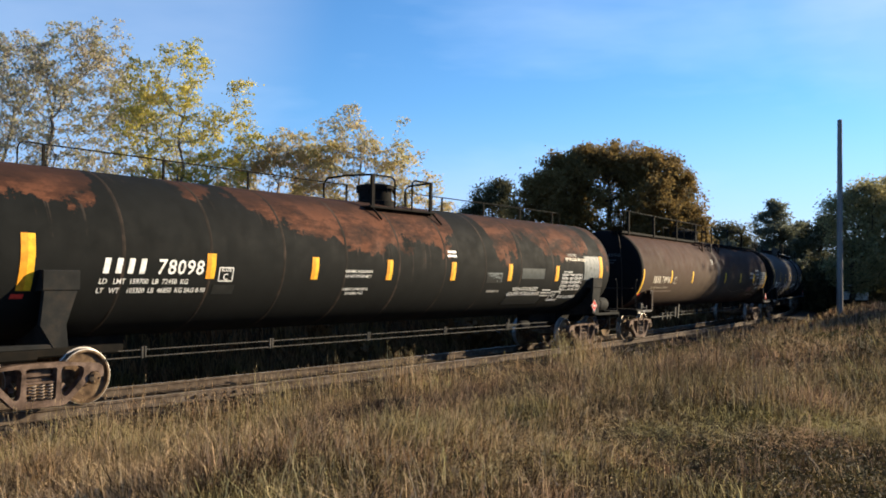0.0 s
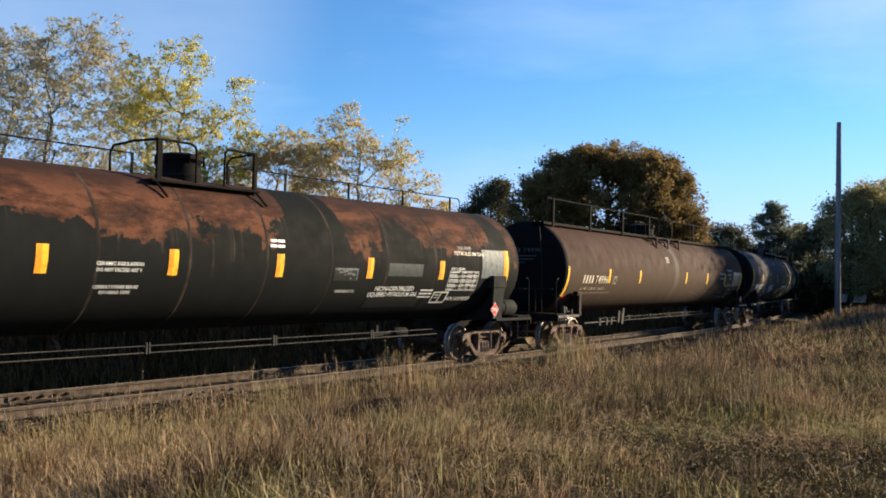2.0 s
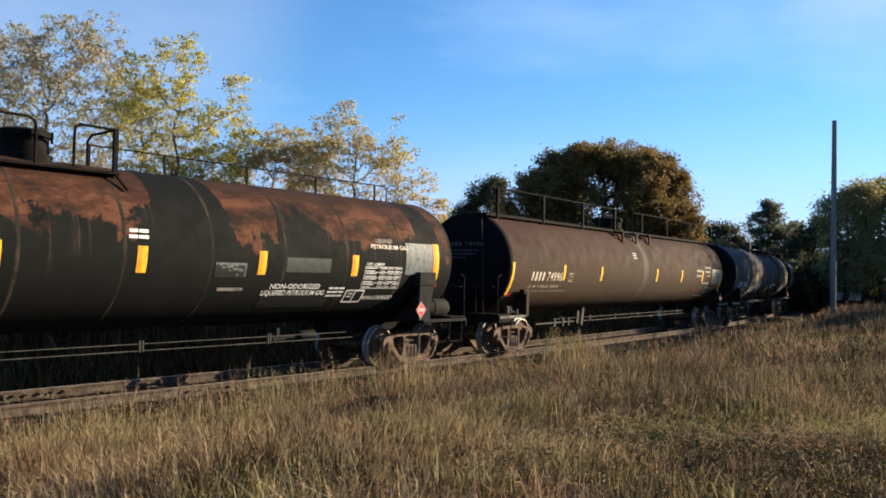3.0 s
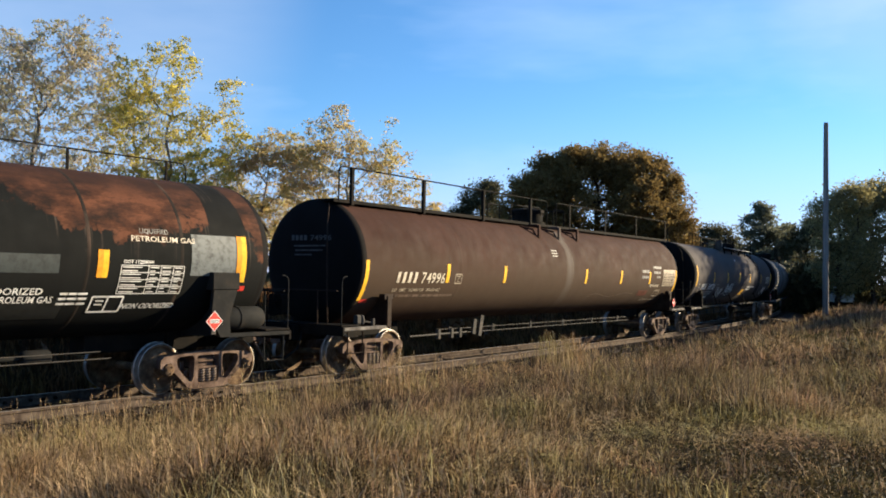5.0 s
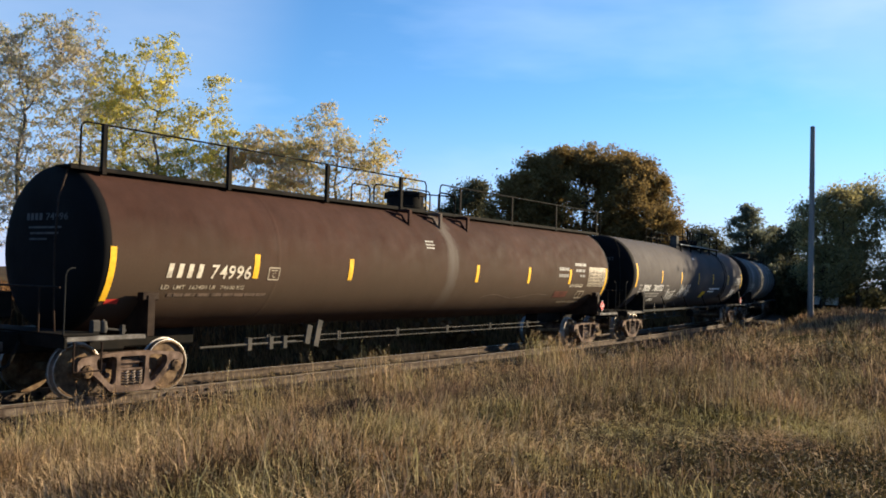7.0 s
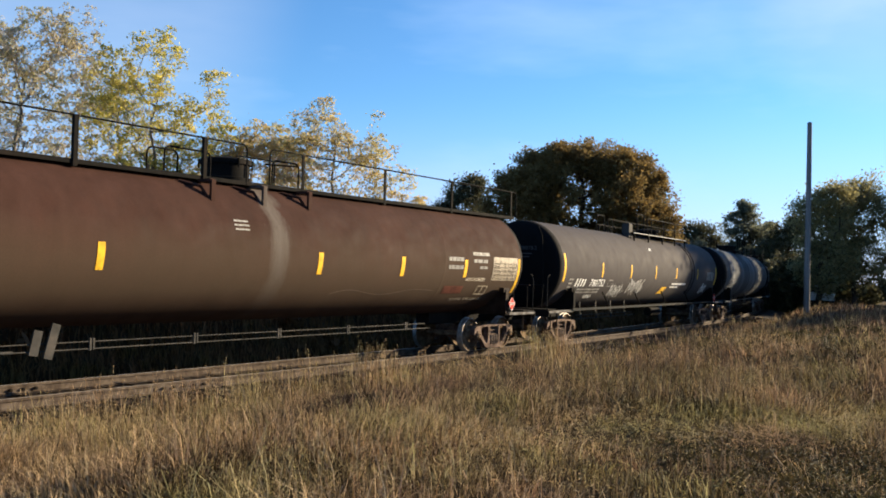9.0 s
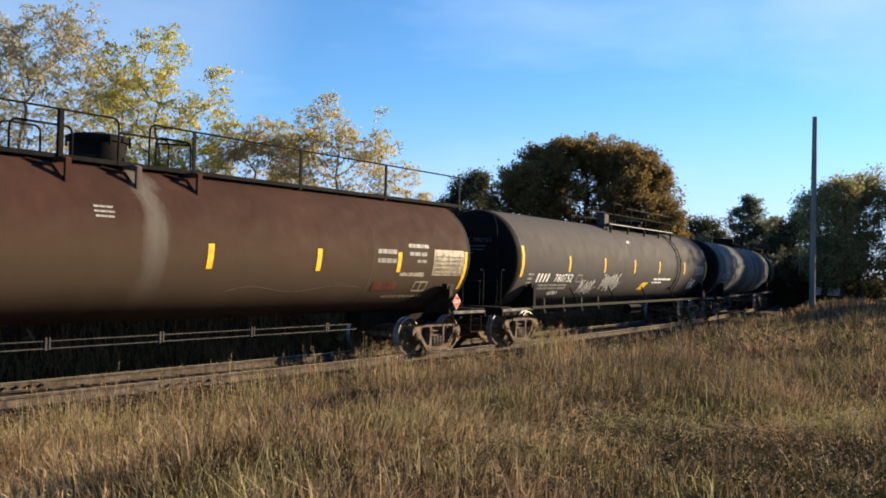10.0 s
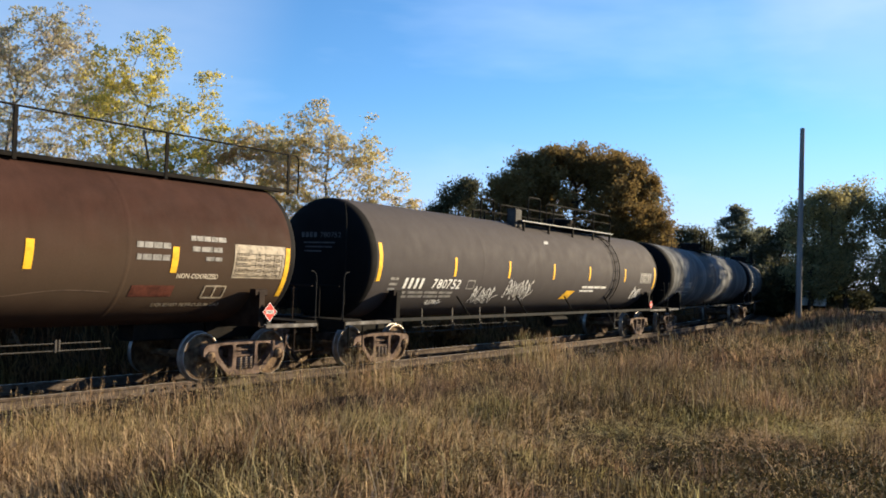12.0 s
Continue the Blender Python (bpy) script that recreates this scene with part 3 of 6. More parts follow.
def shell_patch(g, u0, u1, w0, w1, lift=0.006, slant=0.0, n=6, mat=0):
    """A sheet that lies on the flank; slant leans its top along the tank."""
    v, f = [], []
    for k in range(n + 1):
        w = w0 + (w1 - w0) * k / n
        d = slant * (k / n - 0.5)
        v += [on_shell(u0 + d, w, lift), on_shell(u1 + d, w, lift)]
    for k in range(n):
        f.append((2 * k, 2 * k + 1, 2 * k + 3, 2 * k + 2))
    return g.put(v, f, mat)


TEXT_CACHE = {}


def text_points(text):
    """The filled outline of a line of text, as flat vertices and faces."""
    if text not in TEXT_CACHE:
        cu = bpy.data.curves.new("text", "FONT")
        cu.body = text
        cu.resolution_u = 2
        cu.offset = 0.014
        ob = new("text", cu)
        bpy.context.view_layer.update()
        me = bpy.data.meshes.new_from_object(ob.evaluated_get(DEPS()))
        TEXT_CACHE[text] = ([tuple(v.co) for v in me.vertices], [tuple(p.vertices) for p in me.polygons])
        bpy.data.objects.remove(ob)
        bpy.data.curves.remove(cu)
        bpy.data.meshes.remove(me)
    return TEXT_CACHE[text]


def lettering(parent, text, u0, u1, w, h, mat, slant=0.0, lift=0.008):
    """Words on the flank, fitted between u0 and u1, h high and centred on the height w."""
    v, f = text_points(text)
    xs, ys = [p[0] for p in v], [p[1] for p in v]
    x0, x1, y1 = min(xs), max(xs), max(ys)
    g = Geo()
    g.put([on_shell(u0 + (p[0] - x0) / (x1 - x0) * (u1 - u0) + slant * p[1], w - h / 2 + p[1] / y1 * h, lift) for p in v], f)
    return tagged(part("lettering", g, mat, parent, smooth=False), kind="stuff")


def numerals(parent, text, u0, u1, w, h, mat, slant=0.0):
    """Large figures, one by one."""
    p = (u1 - u0) / len(text)
    for k, c in enumerate(text):
        narrow = 0.25 * p if c == "1" else 0.0
        ob = lettering(parent, c, u0 + k * p + 0.06 * p + narrow, u0 + (k + 1) * p - 0.08 * p - narrow, w, h, mat, slant)
        ob.name = "numeral"
        del ob["kind"]


def bars(parent, u0, u1, rows, h, mat, name="lettering_bar", cuts=3, seed=0):
    """Lines of small writing, as plain bars broken into words."""
    rng = random.Random(seed)
    for w in rows:
        a = u0 + rng.uniform(0, 0.06) * (u1 - u0)
        for k in range(cuts):
            b = u0 + (u1 - u0) * (k + rng.uniform(0.72, 0.92)) / cuts
            if b > a:
                part(name, shell_patch(Geo(), a, b, w - h / 2, w + h / 2, 0.007, n=1), mat, parent, smooth=False)
            a = b + 0.10 * (u1 - u0) / cuts


def mark_bars(parent, u0, u1, w, h, mat, count=4):
    """The owner's mark, as plain upright bars of its size."""
    p = (u1 - u0) / count
    for k in range(count):
        a = u0 + k * p
        part("owner_mark", shell_patch(Geo(), a + 0.26 * p, a + 0.74 * p, w - h / 2, w + h / 2, 0.008, 0.03, 3), mat, parent, smooth=False)


def outline_box(parent, u0, u1, w0, w1, mat, t=0.03, cols=1, rows=1, name="data_box"):
    g = Geo()
    for k in range(cols + 1):
        u = u0 + (u1 - u0) * k / cols
        shell_patch(g, u - t / 2, u + t / 2, w0, w1, 0.008, n=4)
    for k in range(rows + 1):
        w = w0 + (w1 - w0) * k / rows
        shell_patch(g, u0, u1, w - t / 2, w + t / 2, 0.0085, n=1)
    return part(name, g, mat, parent, smooth=False)


def data_table(parent, u0, u1, w0, w1, mat, seed=0):
    """A stencilled table with a column of words and three of figures."""
    rng = random.Random(seed)
    g = Geo()
    t = 0.012
    cols = [u0, u0 + 0.42 * (u1 - u0), u0 + 0.62 * (u1 - u0), u0 + 0.82 * (u1 - u0), u1]
    for u in cols:
        shell_patch(g, u - t / 2, u + t / 2, w0, w1, 0.008, n=4)
    n = 8
    for k in range(n + 1):
        w = w0 + (w1 - w0) * k / n
        if k % 2 == 0:
            shell_patch(g, u0, u1, w - t / 2, w + t / 2, 0.0085, n=1)
        if k < n:
            for a, b in zip(cols, cols[1:]):
                e = a + (b - a) * rng.uniform(0.5, 0.85)
                shell_patch(g, a + 0.03, e, w + 0.02, w + (w1 - w0) / n * 0.62, 0.0075, n=1)
    return part("data_table", g, mat, parent, smooth=False)


def scribble(parent, u0, u1, w0, w1, mat, seed, turns=9, width=0.035):
    """Sprayed looping strokes that spell nothing."""
    rng = random.Random(seed)
    g = Geo()
    pts = []
    for k in range(turns * 6 + 1):
        a = k / 6 * 2 * math.pi
        c = u0 + (u1 - u0) * (0.08 + 0.84 * k / (turns * 6))
        pts.append((c + math.cos(a) * 0.10 * rng.uniform(-1.2, 2.2), (w0 + w1) / 2 + math.sin(a) * (w1 - w0) * 0.46 * rng.uniform(0.2, 1.25)))
    for (a, b), (c, d) in zip(pts, pts[1:]):
        n = math.hypot(c - a, d - b) or 1
        du, dw = -(d - b) / n * width / 2, (c - a) / n * width / 2
        g.put([on_shell(a - du, b - dw, 0.007), on_shell(c - du, d - dw, 0.007), on_shell(c + du, d + dw, 0.007), on_shell(a + du, b + dw, 0.007)], [(0, 1, 2, 3)])
    return part("spray_scrawl", g, mat, parent, "illegible white spray-paint scrawl", smooth=False)


def wheelset_mesh():
    g = Geo()
    for side in (-1, 1):
        y = side * 0.755
        o = side
        prof = [(y - o * 0.075, 0.0), (y - o * 0.075, 0.12), (y - o * 0.02, 0.16), (y - o * 0.015, 0.36), (y - o * 0.065, 0.40), (y - o * 0.075, 0.483), (y - o * 0.045, 0.483),
                (y - o * 0.036, 0.462), (y + o * 0.066, 0.453), (y + o * 0.072, 0.440), (y + o * 0.073, 0.405), (y + o * 0.02, 0.375), (y + o * 0.012, 0.17), (y + o * 0.085, 0.13), (y + o * 0.085, 0.0)]
        mats = [0, 0, 0, 0, 0, 1, 1, 1, 1, 0, 0, 0, 0, 0]
        g.lathe(prof, "y", seg=40, mats=mats)
    g.tube([(0, -1.02, 0), (0, 1.02, 0)], 0.075, 12)
    for side in (-1, 1):
        g.lathe([(side * 0.95, 0.0), (side * 0.95, 0.10), (side * 1.10, 0.105), (side * 1.12, 0.07), (side * 1.13, 0.0)], "y", seg=14)
        for k in range(3):
            a = 2 * math.pi * k / 3
            g.lathe([(side * 1.10, 0.0), (side * 1.10, 0.02), (side * 1.138, 0.02), (side * 1.14, 0.0)], "y", (0.06 * math.cos(a), 0, 0.06 * math.sin(a)), 6)
    return g.mesh("wheelset", [MAT["wheel"], MAT["tread"]])


def filled(loops, y0, y1, mat, name):
    """A plate with holes: closed outlines in x, z, the first the rim, between two planes of y."""
    bm = bmesh.new()
    for y in (y0, y1):
        edges = []
        for loop in loops:
            vs = [bm.verts.new((x, y, z)) for x, z in loop]
            edges += [bm.edges.new((vs[i], vs[(i + 1) % len(vs)])) for i in range(len(vs))]
        bmesh.ops.triangle_fill(bm, use_beauty=True, edges=edges)
    bm.verts.index_update()
    bm.verts.ensure_lookup_table()
    n = sum(len(q) for q in loops)
    k = 0
    for loop in loops:
        m = len(loop)
        for i in range(m):
            a, b = k + i, k + (i + 1) % m
            bm.faces.new([bm.verts[j] for j in (a, b, b + n, a + n)])
        k += m
    bmesh.ops.recalc_face_normals(bm, faces=bm.faces)
    me = bpy.data.meshes.new(name)
    bm.to_mesh(me)
    bm.free()
    me.materials.append(mat)
    me.polygons.foreach_set("use_smooth", [True] * len(me.polygons))
    me.set_sharp_from_angle(angle=radians(35))
    return me


def rounded(corners, r, steps=4):
    """A closed outline with every corner rounded off."""
    out = []
    m = len(corners)
    for k in range(m):
        p, c, q = (Vector(corners[(k + d) % m]) for d in (-1, 0, 1))
        a, b = c + (p - c).normalized() * min(r, (p - c).length * 0.45), c + (q - c).normalized() * min(r, (q - c).length * 0.45)
        for w in range(steps + 1):
            t = w / steps
            out.append(tuple(a * (1 - t) ** 2 + c * 2 * t * (1 - t) + b * t ** 2))
    return out


def side_frame_mesh():
    """A cast frame: a long top chord, slim arms that run down to a short foot, and three openings."""
    half = [(0.0, 0.755), (0.34, 0.75), (0.60, 0.725), (0.80, 0.705), (0.98, 0.69), (1.045, 0.64), (1.06, 0.57), (1.055, 0.48), (1.0, 0.465),
            (0.99, 0.52), (0.945, 0.565), (0.835, 0.565), (0.79, 0.52), (0.775, 0.40), (0.70, 0.345), (0.58, 0.235), (0.46, 0.115), (0.40, 0.082), (0.32, 0.072), (0.0, 0.07)]
    rim = half + [(-x, z) for x, z in half[-2:0:-1]]
    win = rounded([(0.315, 0.69), (0.335, 0.24), (0.42, 0.195), (0.70, 0.49), (0.715, 0.665)], 0.10)
    mid = rounded([(-0.235, 0.175), (0.235, 0.175), (0.255, 0.675), (-0.255, 0.675)], 0.045)
    return filled([rim, win, [(-x, z) for x, z in win], mid], -0.07, 0.07, MAT["cast"], "side_frame")


def spring_mesh():
    g = Geo()
    pts = []
    for k in range(49):
        a = k / 48 * 2 * math.pi * 5
        pts.append((0.052 * math.cos(a), 0.052 * math.sin(a), 0.225 + 0.235 * k / 48))
    g.tube(pts, 0.014, 6)
    return g.mesh("spring", [MAT["spring"]])


def bolster_mesh():
    g = Geo()
    g.box(-0.20, 0.20, -0.96, 0.96, 0.44, 0.66, 0.03)
    for side in (-1, 1):
        g.box(-0.235, 0.235, *sorted((side * 0.95, side * 1.045)), 0.425, 0.465, 0.008)     # spring cap
        g.box(-0.225, 0.225, *sorted((side * 0.95, side * 1.02)), 0.545, 0.575, 0.006)      # lip of the bolster end
        for x in (-0.225, 0.185):
            g.box(x, x + 0.04, *sorted((side * 0.93, side * 1.03)), 0.28, 0.44, 0.006)     # wedge
    g.lathe([(0.58, 0.0), (0.58, 0.24), (0.76, 0.22), (0.76, 0.0)], "z", seg=18)
    g.box(-0.24, 0.24, -0.90, -0.72, 0.62, 0.68, 0.01)
    g.box(-0.24, 0.24, 0.72, 0.90, 0.62, 0.68, 0.01)
    for s in (-1, 1):
        g.tube([(s * 0.42, -0.95, 0.36), (s * 0.42, 0.95, 0.36)], 0.05, 8)      # brake beam
        for e in (-1, 1):
            g.box(s * 0.40 - 0.05, s * 0.40 + 0.05, e * 0.755 - 0.05, e * 0.755 + 0.05, 0.30, 0.56, 0.01)
    return g.mesh("truck", [MAT["cast"]], True, 30)


WHEELSET, SIDE_FRAME, SPRING, BOLSTER = wheelset_mesh(), side_frame_mesh(), spring_mesh(), bolster_mesh()
WHEELSETS, TRUCKS = [], []


def add_truck(car, u):
    truck = part("truck", BOLSTER, None, car, "rusty cast-steel four-wheel truck", at=pose(u, 0, 0))
    for side in (-1, 1):
        part("side_frame", SIDE_FRAME, None, truck, at=pose(0, side * 1.0, 0))
        for k in (-0.125, 0.0, 0.125):
            part("spring", SPRING, None, truck, at=pose(k * 1.08, side * 1.035, -0.045))
    for s in (-1, 1):
        ws = part("wheelset", WHEELSET, None, truck, "brown wheels with bright worn treads", at=pose(s * 0.889, 0, 0.457))
        WHEELSETS.append((ws, s * 0.889))
    return truck


def rail_run(car, pts, r, mat, name="handrail"):
    return part(name, Geo().tube(pts, r, 8), mat, car)


def loop_points(u0, u1, y, z0, z1, r=0.12, ends=(True, True)):
    """A hoop: up at u0, along and down at u1, with rounded corners."""
    p = []
    sg = 1 if u1 > u0 else -1
    if ends[0]:
        p += [(u0, y, z0)] + [(u0 + sg * r * (1 - math.cos(a)), y, z1 - r + r * math.sin(a)) for a in (0.0, 0.4, 0.8, 1.2, 1.57)]
    else:
        p += [(u0, y, z1)]
    if ends[1]:
        p += [(u1 - sg * r + sg * r * math.sin(a), y, z1 - r + r * math.cos(a)) for a in (0.0, 0.4, 0.8, 1.2, 1.57)] + [(u1, y, z0)]
    else:
        p += [(u1, y, z1)]
    return p


def valve_housing(car, u, mat, r=0.5, top=4.42):
    g = Geo()
    z = TANK_Z + TANK_R - 0.10
    g.lathe([(z, 0.0), (z, r + 0.06), (z + 0.16, r + 0.06), (z + 0.17, r), (top - 0.16, r), (top - 0.155, r + 0.04), (top - 0.06, r + 0.04), (top - 0.03, r * 0.92), (top, r * 0.5), (top, 0.0)],
            "z", (u, 0, 0), 28)
    housing = part("valve_housing", g, mat, car, "round lidded valve housing on top")
    for k in range(6):
        a = 2 * math.pi * k / 6 + 0.3
        g = Geo().tube([(u + (r + 0.05) * math.cos(a), (r + 0.05) * math.sin(a), top - 0.24), (u + (r + 0.05) * math.cos(a), (r + 0.05) * math.sin(a), top - 0.05)], 0.022, 6)
        part("lid_bolt", g, mat, housing)
    part("lid_hinge", Geo().box(u - 0.12, u + 0.12, r, r + 0.12, top - 0.2, top - 0.04, 0.02), mat, housing)


def pipe_hangers(car, u0, u1, step, mat, z=0.72, y=-0.9, tall=True):
    """The brake line slung below the belly on hangers, a second line above it."""
    part("brake_pipe", Geo().tube([(u0, y, z), (u1, y, z)], 0.011, 8), mat, car, "long brake pipe below the tank")
    part("brake_rod", Geo().tube([(u0 + 0.3, y, z + 0.12), (u1 - 0.2, y, z + 0.12)], 0.010, 8), mat, car)
    u = u0 + 0.8
    while u < u1:
        g = Geo().box(u - 0.045, u - 0.01, y - 0.02, y + 0.02, z - 0.03, z + 0.18, 0.006)
        g.box(u + 0.02, u + 0.05, y - 0.02, y + 0.02, z - 0.02, z + 0.18, 0.006)
        if tall:
            g.bar((u, z + 0.2), (u - 0.02, TANK_Z - TANK_R + 0.25), 0.05, y + 0.02, y + 0.06)
        part("pipe_hanger", g, mat, car)
        u += step


def car_end(car, sgn, body_half, truck_half, mat, pad, spec):
    """Everything at one end: stub sill, coupler, saddle brackets, end platform, grab irons."""
    e = body_half
    g = Geo()
    a, b = sorted((sgn * (truck_half - 2.0), sgn * (e + 0.55)))
    g.box(a, b, -0.22, 0.22, 0.74, 1.10, 0.03)
    g.box(sgn * truck_half - 0.35, sgn * truck_half + 0.35, -0.30, 0.30, 0.70, 1.20, 0.04)
    part("stub_sill", g, MAT["steel_black"], car, "dark steel stub sill below the tank end")
    g = Geo()
    c = sgn * (e + 0.5)
    a, b = sorted((c, c + sgn * 0.42))
    g.box(a, b, -0.075, 0.075, 0.77, 0.93, 0.02)
    g.prism([(c + sgn * 0.38, 0.71), (c + sgn * 0.60, 0.71), (c + sgn * 0.68, 0.76), (c + sgn * 0.68, 0.96), (c + sgn * 0.60, 1.0), (c + sgn * 0.38, 1.0)], -0.05 if sgn > 0 else -0.17, 0.17 if sgn > 0 else 0.05)
    g.tube([(c + sgn * 0.2, -0.12, 0.75), (c + sgn * 0.35, -0.2, 0.45), (c + sgn * 0.62, -0.14, 0.33)], 0.028, 8)
    part("coupler", g, MAT["cast"], car, "rusty knuckle coupler with an air hose")
    # saddle: bolster web, cap plate on the flank and upright leg on each side
    for y in (-1, 1):
        g = Geo()
        u = sgn * truck_half
        n = 10
        pts_t = []
        for k in range(n + 1):
            ang = math.radians(-84 + (60 if spec == "block" else 50) * k / n)
            pts_t.append((y * -1 * -TANK_R * math.cos(ang), TANK_Z + TANK_R * math.sin(ang)))
        outer = 1.46
        poly = [(p[0], p[1]) for p in pts_t] + [(y * outer, pts_t[-1][1]), (y * outer, 1.05), (y * 0.25, 0.98)]
        v = [(u - 0.02, p[0], p[1]) for p in poly] + [(u + 0.02, p[0], p[1]) for p in poly]
        k = len(poly)
        g.put(v, [(i, (i + 1) % k, k + (i + 1) % k, k + i) for i in range(k)])
        # triangulated faces of the web
        for off in (0, k):
            mid = len(g.v)
            g.v.append((u + (0.02 if off else -0.02), y * 1.25, 1.18))
            for i in range(k):
                g.f.append((off + i, off + (i + 1) % k, mid))
                g.m.append(0)
        part("saddle_web", g, mat, car, smooth=False)
        wtop = pts_t[-1][1]
        g = Geo()
        if spec == "block":
            y0, y1 = sorted((y * 1.30, y * 1.53))
            g.box(u - 0.30, u + 0.30, y0, y1, wtop - 0.02, wtop + 0.30, 0.02)
            g.prism([(u - 0.27, wtop - 0.02), (u + 0.27, wtop - 0.02), (u + 0.10, 1.36), (u + 0.14, 1.02), (u - 0.10, 1.02), (u - 0.32, 1.36)], *sorted((y * 1.43, y * 1.51)))
        else:
            y0, y1 = sorted((y * 1.38, y * 1.48))
            g.box(u - 0.07, u + 0.07, y0, y1, 1.03, wtop + 0.05, 0.01)
            g.box(u - 0.16, u + 0.16, *sorted((y * 1.30, y * 1.46)), wtop - 0.04, wtop + 0.10, 0.02)
        part("saddle_leg", g, mat, car)
        # side sill and end platform
        a, b = sorted((u + sgn * 0.12, sgn * (e + 0.35)))
        g = Geo().box(a, b, *sorted((y * 1.32, y * 1.50)), 1.00, 1.075, 0.012)
        part("side_sill", g, MAT["pale_steel"] if pad else mat, car, "pale worn side sill" if pad else "")
    g = Geo()
    a, b = sorted((sgn * (e - 0.25), sgn * (e + 0.38)))
    g.box(a, b, -1.46, 1.46, 1.085, 1.125, 0.01)
    g.box(*sorted((sgn * (e + 0.34), sgn * (e + 0.385))), -1.5, 1.5, 0.90, 1.08, 0.01)
    part("end_platform", g, MAT["steel_black"], car)
    for y in (-1, 1):
        # sill step
        x0, x1 = sorted((sgn * (e - 0.30), sgn * (e + 0.20)))
        g = Geo().tube([(x0, y * 1.47, 0.98), (x0, y * 1.47, 0.52), (x1, y * 1.47, 0.52), (x1, y * 1.47, 0.98)], 0.018, 8)
        part("sill_step", g, mat, car)
        g = Geo().tube([(sgn * (e + 0.36), y * 1.42, 1.1), (sgn * (e + 0.36), y * 1.42, 2.04), (sgn * (e + 0.33), y * 1.42, 2.12), (sgn * (e + 0.26), y * 1.42, 2.16), (sgn * (e + 0.19), y * 1.42, 2.16)], 0.014, 8)
        part("grab_iron", g, MAT["steel_dark"], car)
    g = Geo().tube([(sgn * (e + 0.37), -1.3, 1.85), (sgn * (e + 0.37), 1.3, 1.85)], 0.017, 8)
    part("end_rail", g, mat, car)
    for y in (-0.75, 0.75):
        part("end_rail_post", Geo().tube([(sgn * (e + 0.37), y, 1.1), (sgn * (e + 0.37), y, 1.85)], 0.017, 8), mat, car)


def placard(car, u, w, y=-1.56):
    g = Geo()
    r = 0.188
    v = [(u - r, y, w), (u, y, w - r), (u + r, y, w), (u, y, w + r)]
    g.put(v + [(a, b + 0.012, c) for a, b, c in v], [(0, 1, 2, 3), (7, 6, 5, 4), (0, 4, 5, 1), (1, 5, 6, 2), (2, 6, 7, 3), (3, 7, 4, 0)])
    plate = part("placard", g, MAT["red"], car, "red diamond hazard placard lettered 1075", smooth=False)
    g = Geo()
    for (a, b) in ((0, 1), (1, 2), (2, 3), (3, 0)):
        p, q = Vector(v[a]), Vector(v[b])
        m = Vector((u, y, w))
        g.put([p + Vector((0, -0.003, 0)), q + Vector((0, -0.003, 0)), q.lerp(m, 0.07) + Vector((0, -0.003, 0)), p.lerp(m, 0.07) + Vector((0, -0.003, 0))], [(0, 1, 2, 3)])
    g.put([(u - 0.105, y - 0.004, w - 0.036), (u + 0.105, y - 0.004, w - 0.036), (u + 0.105, y - 0.004, w + 0.036), (u - 0.105, y - 0.004, w + 0.036)], [(0, 1, 2, 3)])
    part("placard_border", g, MAT["white"], plate, smooth=False)
    tv, tf = text_points("1075")
    x0, x1, y1 = min(p[0] for p in tv), max(p[0] for p in tv), max(p[1] for p in tv)
    g = Geo().put([(u - 0.09 + (p[0] - x0) / (x1 - x0) * 0.18, y - 0.008, w - 0.028 + p[1] / y1 * 0.056) for p in tv], tf)
    part("placard_number", g, MAT["dark_panel"], plate, smooth=False)
    part("placard_holder", Geo().box(u - 0.05, u + 0.05, y + 0.014, y + 0.05, w - 0.24, w + 0.10, 0.005), MAT["steel_grey"], car)


def strips(car, centres, ends, w0=2.07, w1=2.51, width=0.17):
    for u in centres:
        g = shell_patch(Geo(), u - width / 2, u, w0, w1, 0.007, n=5)
        part("reflector_strip", shell_patch(g, u, u + width / 2, w0, w1, 0.007, n=5, mat=1), [MAT["amber" if width > 0.18 else "yellow"], MAT["yellow"]], car, "yellow reflector strip")
    for u, a, b, wd in ends:
        g = shell_patch(Geo(), u - wd / 2, u, a, b, 0.007, n=9)
        part("reflector_strip", shell_patch(g, u, u + wd / 2, a, b, 0.007, n=9, mat=1), [MAT["amber" if wd > 0.2 else "yellow"], MAT["yellow"]], car, "tall yellow reflector strip")


